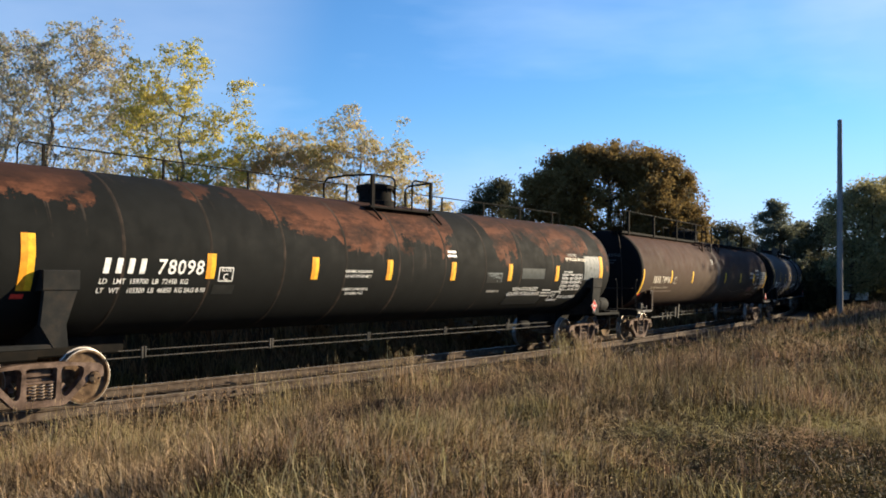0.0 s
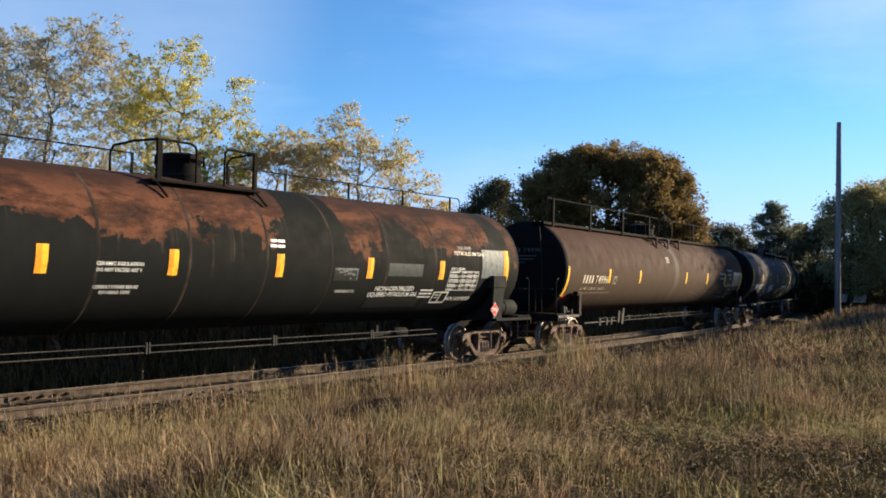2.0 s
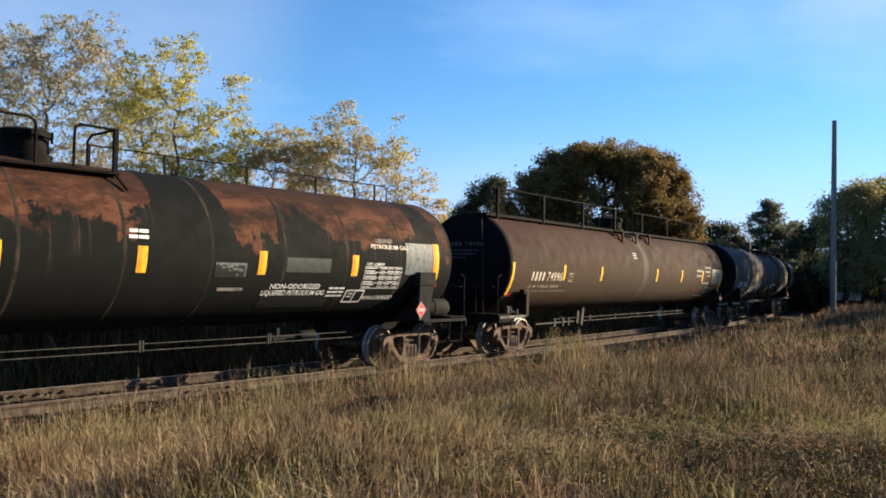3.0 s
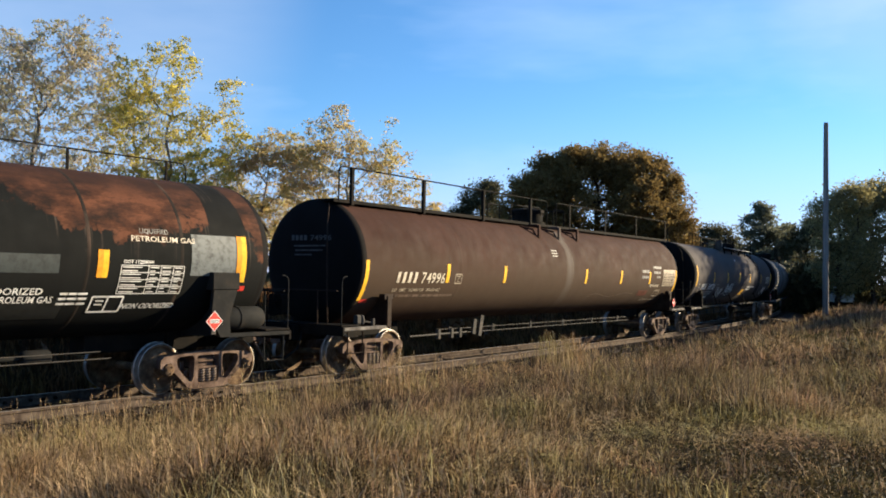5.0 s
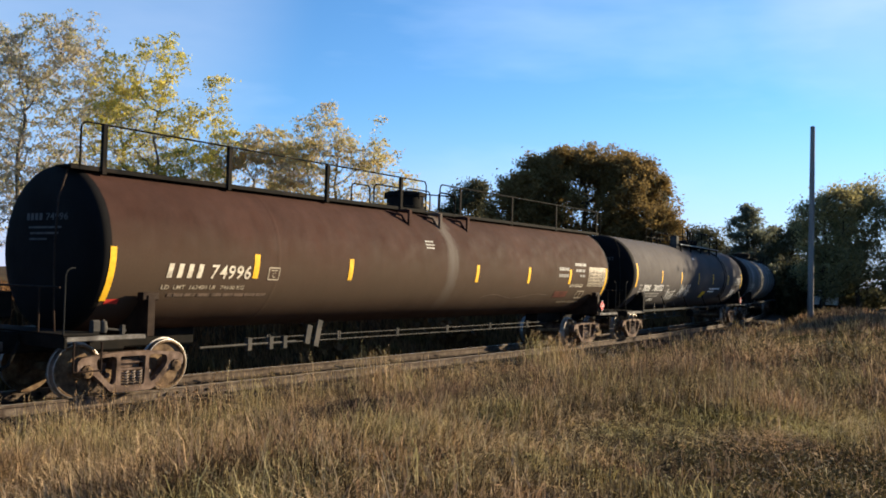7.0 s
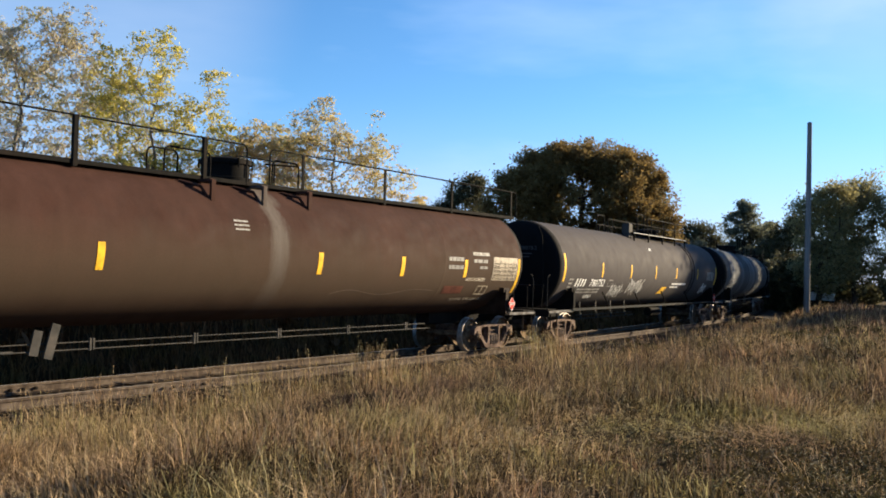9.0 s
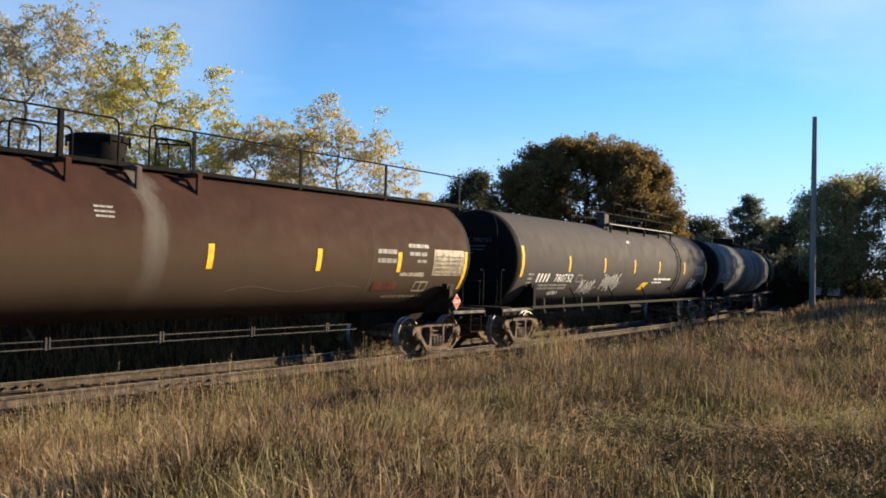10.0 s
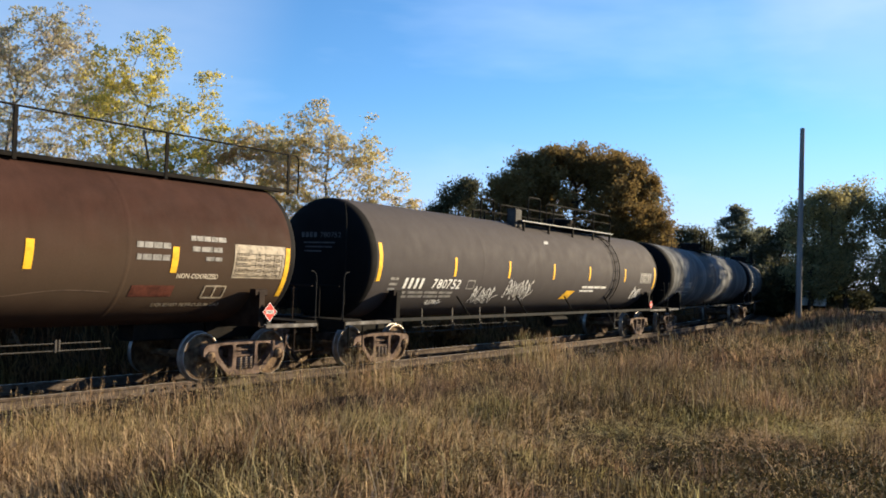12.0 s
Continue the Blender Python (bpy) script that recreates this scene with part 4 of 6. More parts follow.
def tank_car(label, paint, trim, half, truck_half, seams, saddle, deep=HEAD_D, power=HEAD_POW, seam=None):
    car = tagged(new("tank_car"), label, "rail car", "train of tank cars")
    g = Geo()
    prof = []
    hd = deep
    bow = [(hd * max(0.0, math.cos(a)) ** (2 / power), TANK_R * math.sin(a) ** (2 / power)) for a in (math.pi / 2 * k / 20 for k in range(21))]
    for x, r in bow:
        prof.append((-half - x, r))
    n = 24
    for k in range(1, n):
        prof.append((-half + 2 * half * k / n, TANK_R))
    for x, r in reversed(bow):
        prof.append((half + x, r))
    prof = [(a, max(r, 0.001)) for a, r in prof]
    g.lathe(prof, "x", (0, 0, TANK_Z), 72)
    tank = part("tank", g, paint, car)
    for u in seams:
        e = 0.012 if seam else 0.02
        g = Geo().lathe([(u - 3 * e, TANK_R - 0.0005), (u - e, TANK_R + 0.003), (u + e, TANK_R + 0.003), (u + 3 * e, TANK_R - 0.0005)], "x", (0, 0, TANK_Z), 72)
        part("weld_seam", g, seam or paint, tank)
    for sgn in (-1, 1):
        car_end(car, sgn, max(half, 9.98) + 0.42, truck_half, trim, saddle != "block", saddle)
        TRUCKS.append((add_truck(car, sgn * truck_half), sgn))
    return car


def handrail_along(car, us, y, z0, z1, mat, r=0.016, post=0.03, ends=(True, True), thick=(), over=(0.45, 0.45)):
    a, b = us[0], us[-1]
    rail_run(car, loop_points(a - over[0] if ends[0] else a, b + over[1] if ends[1] else b, y, z0, z1, 0.12, ends), r, mat)
    for u in us:
        w, q = (0.04, 0.04) if u in thick else (post, 0.016)
        part("handrail_post", Geo().box(u - w, u + w, y - q, y + q, z0 - 0.06, z1 + 0.01, 0.004), mat, car)


def car_black():
    d = 0.62
    car = tank_car("long black tank car with rust blooms along its upper shoulder", MAT["black_tank"], MAT["steel_dark"], 10.0, 9.13,
                   [8.2 - 1.8 * k for k in range(10)], "block", 0.48, seam=MAT["seam"])
    W = MAT["white"]
    strips(car, [u + d for u in (-6.82, -4.16, -1.77, 0.72, 3.40, 6.04)], [(-10.25 + d, 1.88, 2.74, 0.23), (8.93 + d, 2.02, 2.87, 0.23)], 2.08, 2.53, 0.20)
    part("red_sticker", shell_patch(Geo(), -10.42 + d, -10.22 + d, 1.76, 1.83), MAT["red"], car)
    part("red_sticker", shell_patch(Geo(), 8.92 + d, 9.1 + d, 1.86, 1.95), MAT["red"], car)
    mark_bars(car, -9.03 + d, -8.13 + d, 2.28, 0.25, W)
    numerals(car, "78098", -7.96 + d, -6.97 + d, 2.28, 0.25, W, 0.03)
    lettering(car, "LD   LMT  159700  LB  72450  KG", -9.02 + d, -7.28 + d, 2.03, 0.085, W)
    lettering(car, "LT   WT    103300  LB  46850  KG SAG 8-90", -9.03 + d, -6.86 + d, 1.88, 0.085, W)
    outline_box(car, -6.62 + d, -6.3 + d, 2.04, 2.28, W, 0.022)
    lettering(car, "PLATE", -6.57 + d, -6.35 + d, 2.235, 0.05, W)
    lettering(car, "C", -6.52 + d, -6.41 + d, 2.12, 0.12, W)
    part("dark_patch", shell_patch(Geo(), -6.7 + d, -6.2 + d, 1.80, 1.97, 0.004), MAT["dark_panel"], car)
    lettering(car, "CERAMIC INSULATION", -3.24 + d, -2.36 + d, 2.26, 0.06, W)
    lettering(car, "DO NOT EXCEED 450° F", -3.22 + d, -2.38 + d, 2.16, 0.06, W)
    lettering(car, "CONSULT OWNER BEFORE", -3.22 + d, -2.38 + d, 1.88, 0.055, W)
    lettering(car, "REPAIRING TANK", -3.08 + d, -2.5 + d, 1.79, 0.055, W)
    bars(car, 0.45 + d, 0.88 + d, (2.78, 2.68), 0.055, W, cuts=2)
    part("torn_label", shell_patch(Geo(), 2.90, 3.64, 2.02, 2.29, 0.0045), MAT["dark_panel"], car, "dark torn label with chipped white edges")
    rng = random.Random(4)
    g = Geo()
    for k in range(16):
        a = 2.90 + 0.046 * k
        shell_patch(g, a, a + 0.047, 2.275 - rng.uniform(0.01, 0.09), 2.292, 0.0065, n=2)
    for k in range(7):
        a, b = rng.uniform(3.0, 3.5), rng.uniform(2.05, 2.2)
        shell_patch(g, a, a + rng.uniform(0.04, 0.12), b, b + rng.uniform(0.015, 0.04), 0.0065, rng.uniform(-0.03, 0.03), n=1)
    shell_patch(g, 3.60, 3.64, 2.04, 2.29, 0.0065)
    part("label_chips", g, MAT["pale_panel"], car, smooth=False)
    bars(car, 2.39 + d, 3.14 + d, (1.80,), 0.06, MAT["faded"], cuts=1)
    part("grey_patch", shell_patch(Geo(), 4.03 + d, 5.29 + d, 2.14, 2.43, 0.005), MAT["dull_panel"], car, "grey painted-out patch")
    part("dark_patch", shell_patch(Geo(), 3.6 + d, 5.5 + d, 1.42, 1.72, 0.004), MAT["dark_panel"], car)
    lettering(car, "NON-ODORIZED", 3.72 + d, 5.1 + d, 1.86, 0.10, W)
    lettering(car, "LIQUEFIED PETROLEUM GAS", 3.55 + d, 5.3 + d, 1.73, 0.10, W)
    bars(car, 5.36 + d, 5.92 + d, (1.82, 1.74, 1.66), 0.035, W, cuts=3, seed=2)
    outline_box(car, 5.98 + d, 6.55 + d, 1.52, 1.77, W, 0.03, 2)
    bars(car, 6.05 + d, 6.22 + d, (1.70, 1.64), 0.022, W, cuts=1, seed=8)
    lettering(car, "DOT 112J340W", 6.42 + d, 7.0 + d, 2.35, 0.06, W)
    data_table(car, 6.38 + d, 7.64 + d, 1.82, 2.29, W, 3)
    lettering(car, "NON ODORIZED", 6.55 + d, 7.6 + d, 1.61, 0.085, W, 0.05)
    lettering(car, "LIQUEFIED", 6.72 + d, 7.3 + d, 2.87, 0.08, MAT["faded"])
    lettering(car, "PETROLEUM GAS", 6.55 + d, 7.85 + d, 2.74, 0.09, MAT["cream"])
    part("grey_panel", shell_patch(Geo(), 7.78 + d, 8.80 + d, 2.13, 2.86, 0.005, n=8), MAT["pale_panel"], car, "grey painted-out panel")
    M = MAT["steel_black"]
    valve_housing(car, 0.0, M, 0.40, 4.42)
    # platform and guard rails round the housing
    zt = TANK_Z + TANK_R
    part("platform", Geo().box(-1.28, 1.2, -0.95, -0.42, 3.72, 3.77, 0.01), M, car, "narrow steel platform beside the housing")
    for u in (-1.2, 1.12):
        part("platform_strut", Geo().tube([(u, -0.92, 3.73), (u + 0.12, -1.12, 3.45)], 0.025, 6), M, car)
    part("guard_post", Geo().box(-1.10, -1.0, -0.83, -0.77, 3.7, 4.52, 0.006), M, car)
    part("guard_post", Geo().box(1.15, 1.23, -0.83, -0.77, 3.45, 4.52, 0.006), M, car)
    rail_run(car, [(-1.05, -0.8, 4.5), (-0.36, -0.8, 4.5), (-0.26, -0.8, 4.45), (-0.23, -0.8, 4.36), (-0.23, -0.8, 3.74)], 0.024, M)
    rail_run(car, [(-1.05, -0.8, 4.5), (-1.02, 0.0, 4.53), (-0.99, 0.68, 4.5), (-0.98, 0.8, 4.38), (-0.98, 0.8, 3.7)], 0.024, M)
    rail_run(car, [(1.19, -0.8, 4.5), (0.52, -0.8, 4.5), (0.44, -0.8, 4.44), (0.43, -0.8, 4.3), (0.43, -0.8, 3.74)], 0.024, M)
    rail_run(car, [(1.19, -0.8, 4.5), (1.18, -0.1, 4.46), (1.17, 0.0, 4.36), (1.17, 0.0, 3.85)], 0.024, M)
    posts = [2.78, 4.82, 6.85, 8.89]
    handrail_along(car, [1.2] + posts, 0.0, zt, 4.30, M, 0.014, 0.022, (False, True))
    handrail_along(car, [-8.6, -6.2, -4.1, -1.05], 0.0, zt, 4.30, M, 0.014, 0.022, (True, False))
    pipe_hangers(car, -8.0, 7.2, 2.98, MAT["steel_grey"], tall=False)
    g = Geo().lathe([(9.2, 0.0), (9.2, 0.19), (9.26, 0.22), (10.15, 0.22), (10.21, 0.19), (10.21, 0.0)], "x", (0, -1.2, 1.34), 20)
    g.lathe([(9.6, 0.225), (9.6, 0.235), (9.68, 0.235), (9.68, 0.225)], "x", (0, -1.2, 1.34), 20)
    part("air_reservoir", g, MAT["steel_dark"], car, "grey cylindrical air reservoir")
    placard(car, 8.84, 1.32)
    g = Geo().lathe([(5.75, 0.0), (5.75, 0.10), (5.8, 0.13), (6.2, 0.13), (6.23, 0.10), (6.23, 0.0)], "x", (0, -0.66, 0.78), 14)
    g.tube([(5.0, -0.66, 0.78), (5.76, -0.66, 0.78)], 0.03, 8)
    g.box(5.0, 5.35, -0.72, -0.60, 0.72, 0.80, 0.01)
    g.box(5.12, 5.2, -0.70, -0.62, 0.78, 0.98, 0.01)
    part("brake_cylinder", g, MAT["steel_dark"], car, "small brake cylinder with its push rod")
    return car


def car_brown():
    car = tank_car("long dusty brown tank car with a full-length top walkway", MAT["brown_tank"], MAT["steel_brown"], 9.9, 9.16, [-6.1, 6.1], "post", 0.36, 4.2)
    W = MAT["cream"]
    strips(car, (-6.69, -3.85, 1.43, 4.33, 7.07), [(-9.92, 1.63, 2.53, 0.12), (9.86, 1.63, 2.6, 0.12)], 2.05, 2.51, 0.14)
    part("red_sticker", shell_patch(Geo(), -9.86, -9.6, 1.58, 1.66), MAT["red"], car)
    mark_bars(car, -8.84, -7.95, 2.16, 0.25, W)
    numerals(car, "74996", -7.82, -6.80, 2.16, 0.25, W, 0.02)
    lettering(car, "LD  LMT  163400 LB   74100 KG", -8.84, -6.9, 1.87, 0.075, MAT["beige_panel"])
    bars(car, -8.80, -6.2, (1.73,), 0.06, MAT["dull_beige"], cuts=9, seed=2)
    outline_box(car, -6.34, -6.05, 2.03, 2.26, MAT["beige_panel"], 0.025)
    bars(car, -6.29, -6.1, (2.21,), 0.025, MAT["beige_panel"], cuts=2)
    lettering(car, "C", -6.24, -6.15, 2.12, 0.10, MAT["beige_panel"])
    bars(car, -0.95, -0.55, (3.04, 2.96, 2.88), 0.035, MAT["faded"], cuts=3, seed=4)
    bars(car, 6.22, 6.98, (2.52, 2.31), 0.10, MAT["faded"], cuts=4, seed=5)
    bars(car, 7.36, 8.25, (2.68,), 0.09, MAT["faded"], cuts=5, seed=6)
    bars(car, 7.42, 8.2, (2.49,), 0.09, MAT["faded"], cuts=3, seed=7)
    bars(car, 7.75, 8.2, (2.32,), 0.07, MAT["faded"], cuts=2, seed=8)
    lettering(car, "NON-ODORIZED", 7.17, 8.12, 2.00, 0.09, W)
    part("beige_panel", shell_patch(Geo(), 8.45, 9.78, 1.98, 2.62, 0.005, n=8), MAT["beige_panel"], car, "faded beige data panel")
    data_table(car, 8.5, 9.7, 2.02, 2.45, MAT["steel_brown"], 9)
    outline_box(car, 7.9, 8.4, 1.60, 1.82, MAT["beige_panel"], 0.03, 2)
    part("red_patch", shell_patch(Geo(), 6.3, 7.2, 1.62, 1.82, 0.005), MAT["brown_panel"], car)
    lettering(car, "LIQUEFIED PETROLEUM GAS", 6.9, 8.45, 1.47, 0.06, MAT["beige_panel"])
    # a thin chalk line drawn along the flank
    g = Geo()
    line = [(2.0 + 0.1 * k, 1.62 + 0.10 * math.sin(0.25 * k) * math.exp(-k / 30) + 0.0022 * k) for k in range(40)]
    for (a, b), (c, e) in zip(line, line[1:]):
        g.put([on_shell(a, b - 0.007), on_shell(c, e - 0.007), on_shell(c, e + 0.007), on_shell(a, b + 0.007)], [(0, 1, 2, 3)])
    part("chalk_line", g, MAT["dull_beige"], car, "thin wavering chalk line", smooth=False)
    M = MAT["steel_brown"]
    K = MAT["steel_black"]
    zt = TANK_Z + TANK_R
    part("walkway", Geo().box(-10.3, 10.7, -0.72, -0.30, zt - 0.08, zt - 0.04, 0.01), K, car, "narrow steel walkway along the crown")
    part("walkway_edge", Geo().box(-10.3, 10.7, -0.75, -0.722, zt - 0.115, zt - 0.035, 0.004), K, car)
    handrail_along(car, [-9.68, -6.85, -3.95, -1.2], -0.74, zt - 0.10, 4.62, K, 0.018, 0.034, (True, True), (-9.68, -6.85, -3.95, -1.2), (0.45, 1.1))
    handrail_along(car, [1.54, 4.41, 7.33, 10.5], -0.74, zt - 0.10, 4.62, K, 0.018, 0.034, (True, True), (), (1.0, 0.30))
    for u in (-1.27, 0.07, 1.39):
        g = Geo().box(u - 0.05, u + 0.05, -1.12, -1.06, 3.10, 3.80, 0.008)
        g.box(u - 0.05, u + 0.05, -1.06, -0.70, 3.76, 3.82, 0.008)
        g.tube([(u - 0.5, -0.72, zt - 0.18), (u - 0.2, -0.98, 3.66), (u, -1.08, 3.34)], 0.03, 6)
        part("walkway_bracket", g, MAT["brown_tank"], car)
    valve_housing(car, 0.0, K, 0.49, 4.42)
    for y in (0.6,):
        rail_run(car, loop_points(-1.5, -0.75, y, zt - 0.2, 4.5), 0.02, K)
        rail_run(car, loop_points(0.8, 2.0, y, zt - 0.2, 4.6), 0.02, K)
    rail_run(car, loop_points(-1.9, -0.8, -0.45, zt - 0.05, 4.40), 0.02, K)
    rail_run(car, loop_points(0.9, 1.7, -0.45, zt - 0.05, 4.45), 0.02, K)
    rail_run(car, [(1.7, -0.45, 4.4), (1.7, 0.6, 4.5)], 0.018, K)
    # curved ladder pipe on the near head
    pts = [(-10.22, -0.55, zt - 0.1), (-10.50, -0.75, 3.3), (-10.60, -0.85, 2.5), (-10.58, -0.85, 1.6), (-10.55, -0.85, 1.1)]
    part("head_grab_iron", Geo().tube(pts, 0.018, 8), M, car)
    pipe_hangers(car, -6.6, 6.2, 2.2, MAT["steel_grey"], tall=False)
    for u in (-6.35, -5.75, -5.35):
        part("rigging_clevis", Geo().box(u - 0.05, u + 0.05, -0.96, -0.86, 0.60, 0.86, 0.01), MAT["steel_grey"], car)
    part("rigging_rod", Geo().tube([(-7.6, -0.92, 0.72), (-5.0, -0.92, 0.73)], 0.025, 8), MAT["steel_grey"], car)
    part("hanger_plate", Geo().bar((-4.66, 0.66), (-4.58, 1.06), 0.15, -0.94, -0.90), MAT["steel_grey"], car)
    part("hanger_plate", Geo().bar((-4.44, 0.60), (-4.30, 1.16), 0.15, -0.99, -0.95), MAT["steel_grey"], car)
    g = Geo().box(-10.24, -10.12, -1.44, -1.32, 1.12, 1.33, 0.03)
    g.lathe([(1.12, 0.0), (1.12, 0.05), (1.2, 0.07), (1.3, 0.05), (1.34, 0.0)], "z", (-10.02, -1.38, 0), 10)
    g.tube([(-10.12, -1.38, 1.2), (-9.6, -1.40, 1.14)], 0.018, 6)
    g.box(-9.70, -9.64, -1.44, -1.36, 1.08, 1.24, 0.01)
    part("brake_valve", g, MAT["steel_grey"], car)
    placard(car, 9.30, 1.33)
    head_marks(car, 9.9, "74996", MAT["ghost"], 0.36, 4.2)
    brake_wheel(car, -10.98, 0.35, 1.55, MAT["steel_black"])
    part("train_line_hose", Geo().tube([(-10.9, -0.45, 0.95), (-11.1, -0.5, 0.6), (-11.4, -0.42, 0.42), (-11.7, -0.3, 0.45)], 0.03, 8), MAT["steel_black"], car)
    return car


def car_grey():
    d = -0.25
    car = tank_car("dark grey tank car with white scrawl and side running board", MAT["grey_tank"], MAT["steel_black"], 9.50, 8.75, [-4.6, -1.5, 1.6, 4.6, 7.2], "post", 0.48, 4.4)
    W = MAT["white"]
    strips(car, [u + d for u in (-5.87, -2.86, 0.15, 3.03, 6.39)], [(-9.2 + d, 1.98, 2.87, 0.14), (9.7 + d, 1.9, 2.75, 0.14)], 2.15, 2.64, 0.11)
    mark_bars(car, -8.15 + d, -7.2 + d, 1.95, 0.26, W)
    numerals(car, "780752", -6.83 + d, -5.44 + d, 1.95, 0.24, W, 0.02)
    outline_box(car, -5.1 + d, -4.72 + d, 1.83, 2.05, MAT["faded"], 0.03)
    bars(car, -8.7 + d, -8.3 + d, (2.05, 1.92, 1.8), 0.06, MAT["faded"], cuts=1, seed=3)
    bars(car, -8.4 + d, -5.5 + d, (1.72, 1.62), 0.06, MAT["faded"], cuts=4, seed=4)
    scribble(car, -4.75 + d, -3.2 + d, 1.40, 1.92, W, 11, 9, 0.022)
    scribble(car, -4.5 + d, -3.5 + d, 1.38, 1.70, MAT["faded"], 21, 7, 0.03)
    scribble(car, -3.0 + d, -1.0 + d, 1.50, 2.12, W, 12, 12, 0.024)
    scribble(car, -2.6 + d, -1.3 + d, 1.62, 1.98, MAT["faded"], 22, 9, 0.035)
    scribble(car, -6.75 + d, -6.05 + d, 1.40, 1.54, W, 13, 6, 0.02)
    scribble(car, 7.6 + d, 8.5 + d, 1.45, 2.0, W, 14, 9, 0.03)
    part("scuff_mark", shell_patch(Geo(), -0.42, -0.12, 3.26, 3.36, 0.006, 0.12), MAT["pale_edge"], car, "pale scuffed mark")
    part("yellow_patch", shell_patch(Geo(), 1.35 + d, 2.0 + d, 1.52, 1.80, 0.006, 0.25), MAT["yellow"], car, "yellow slanted patch")
    bars(car, 2.5 + d, 4.9 + d, (1.93,), 0.075, W, cuts=4, seed=6)
    bars(car, 2.5 + d, 3.8 + d, (1.80,), 0.06, W, cuts=3, seed=7)
    part("data_panel", shell_patch(Geo(), 8.05 + d, 9.3 + d, 2.12, 2.52, 0.005), MAT["faded"], car)
    data_table(car, 8.1 + d, 9.25 + d, 2.15, 2.48, MAT["steel_grey"], 5)
    M = MAT["steel_black"]
    zt = TANK_Z + TANK_R
    part("running_board", Geo().box(-9.0, 9.0, -1.52, -1.36, 1.07, 1.11, 0.008), M, car)
    part("board_edge", Geo().box(-9.0, 9.0, -1.535, -1.522, 1.04, 1.12, 0.003), MAT["steel_dark"], car, "dull worn running-board edge")
    for u in (-5.2, -1.8, 1.6, 5.0):
        g = Geo().tube([(u, -1.36, 1.08), (u - 0.6, -1.30, 1.62)], 0.025, 6)
        part("board_brace", g, M, car)
    for y in (-0.7, 0.7):
        part("platform", Geo().box(-1.4, 6.1, *sorted((y * 0.45, y * 1.25)), zt + 0.0, zt + 0.04, 0.01), M, car)
    part("platform_edge", Geo().box(-1.4, 6.1, -0.905, -0.88, zt + 0.005, zt + 0.04, 0.004), MAT["pale_edge"], car, "pale platform edge")
    for u in (-1.2, 0.6, 2.5, 4.3, 5.9):
        part("platform_bracket", Geo().box(u - 0.03, u + 0.03, -0.88, -0.82, zt - 0.40, zt + 0.0, 0.006), M, car)
    for y in (-0.86, 0.86):
        rail_run(car, loop_points(-0.95, -0.1, y, zt + 0.04, 4.72), 0.024, M)
        rail_run(car, loop_points(0.35, 5.9, y, zt + 0.04, 4.62), 0.024, M)
        for u in (0.9, 2.6, 4.3):
            part("guard_post", Geo().tube([(u, y, zt + 0.05), (u, y, 4.62)], 0.022, 6), M, car)
        rail_run(car, [(-0.95, y, 4.32), (5.9, y, 4.32)], 0.016, M)
    valve_housing(car, 3.2, M, 0.45, 4.34)
    g = Geo().box(-1.55, -1.15, -0.75, -0.45, zt - 0.2, 4.32, 0.04)
    part("vent_box", g, MAT["steel_grey"], car, "dull grey vent box")
    for u in (-2.9, -2.2, -1.6):
        g = Geo().tube([(u, 0, zt - 0.05), (u, 0, 4.15), (u + 0.4, 0, 4.2), (u + 0.5, 0, 4.1)], 0.03, 8)
        part("vent_pipe", g, M, car)
    # ladder over the flank and below it
    for u in (5.0, 5.42):
        pts = [(u, -(TANK_R + 0.05) * math.cos(math.radians(a)), TANK_Z + (TANK_R + 0.05) * math.sin(math.radians(a))) for a in range(62, -45, -8)]
        part("ladder_rail", Geo().tube(pts, 0.018, 6), M, car)
    for a in range(55, -40, -13):
        y, z = -(TANK_R + 0.05) * math.cos(math.radians(a)), TANK_Z + (TANK_R + 0.05) * math.sin(math.radians(a))
        part("ladder_rung", Geo().tube([(5.0, y, z), (5.42, y, z)], 0.013, 6), M, car)
    g = Geo().tube([(5.0, -1.5, 1.06), (5.0, -1.5, 0.45), (5.42, -1.5, 0.45), (5.42, -1.5, 1.06)], 0.02, 6)
    g.tube([(5.0, -1.5, 0.75), (5.42, -1.5, 0.75)], 0.015, 6)
    part("step_ladder", g, MAT["steel_grey"], car)
    part("ladder_brace", Geo().tube([(4.4, -1.45, 1.06), (5.0, -1.5, 0.5)], 0.02, 6), MAT["steel_grey"], car)
    pts = [(-9.8, -0.6, 3.78), (-10.1, -0.9, 3.4), (-10.2, -1.0, 2.5), (-10.2, -1.0, 1.5), (-10.3, -1.0, 1.12)]
    part("head_grab_iron", Geo().tube(pts, 0.016, 8), M, car)
    pipe_hangers(car, -7.6, -1.2, 1.5, MAT["steel_grey"], 0.70)
    part("brake_tank", Geo().lathe([(1.0, 0.0), (1.0, 0.18), (2.2, 0.18), (2.2, 0.0)], "x", (0, -0.75, 0.75), 16), M, car)
    placard(car, 8.75, 1.28)
    head_marks(car, 9.50, "780752", MAT["ghost"], 0.48, 4.4)
    brake_wheel(car, -10.8, 0.3, 1.55, MAT["steel_black"])
    return car


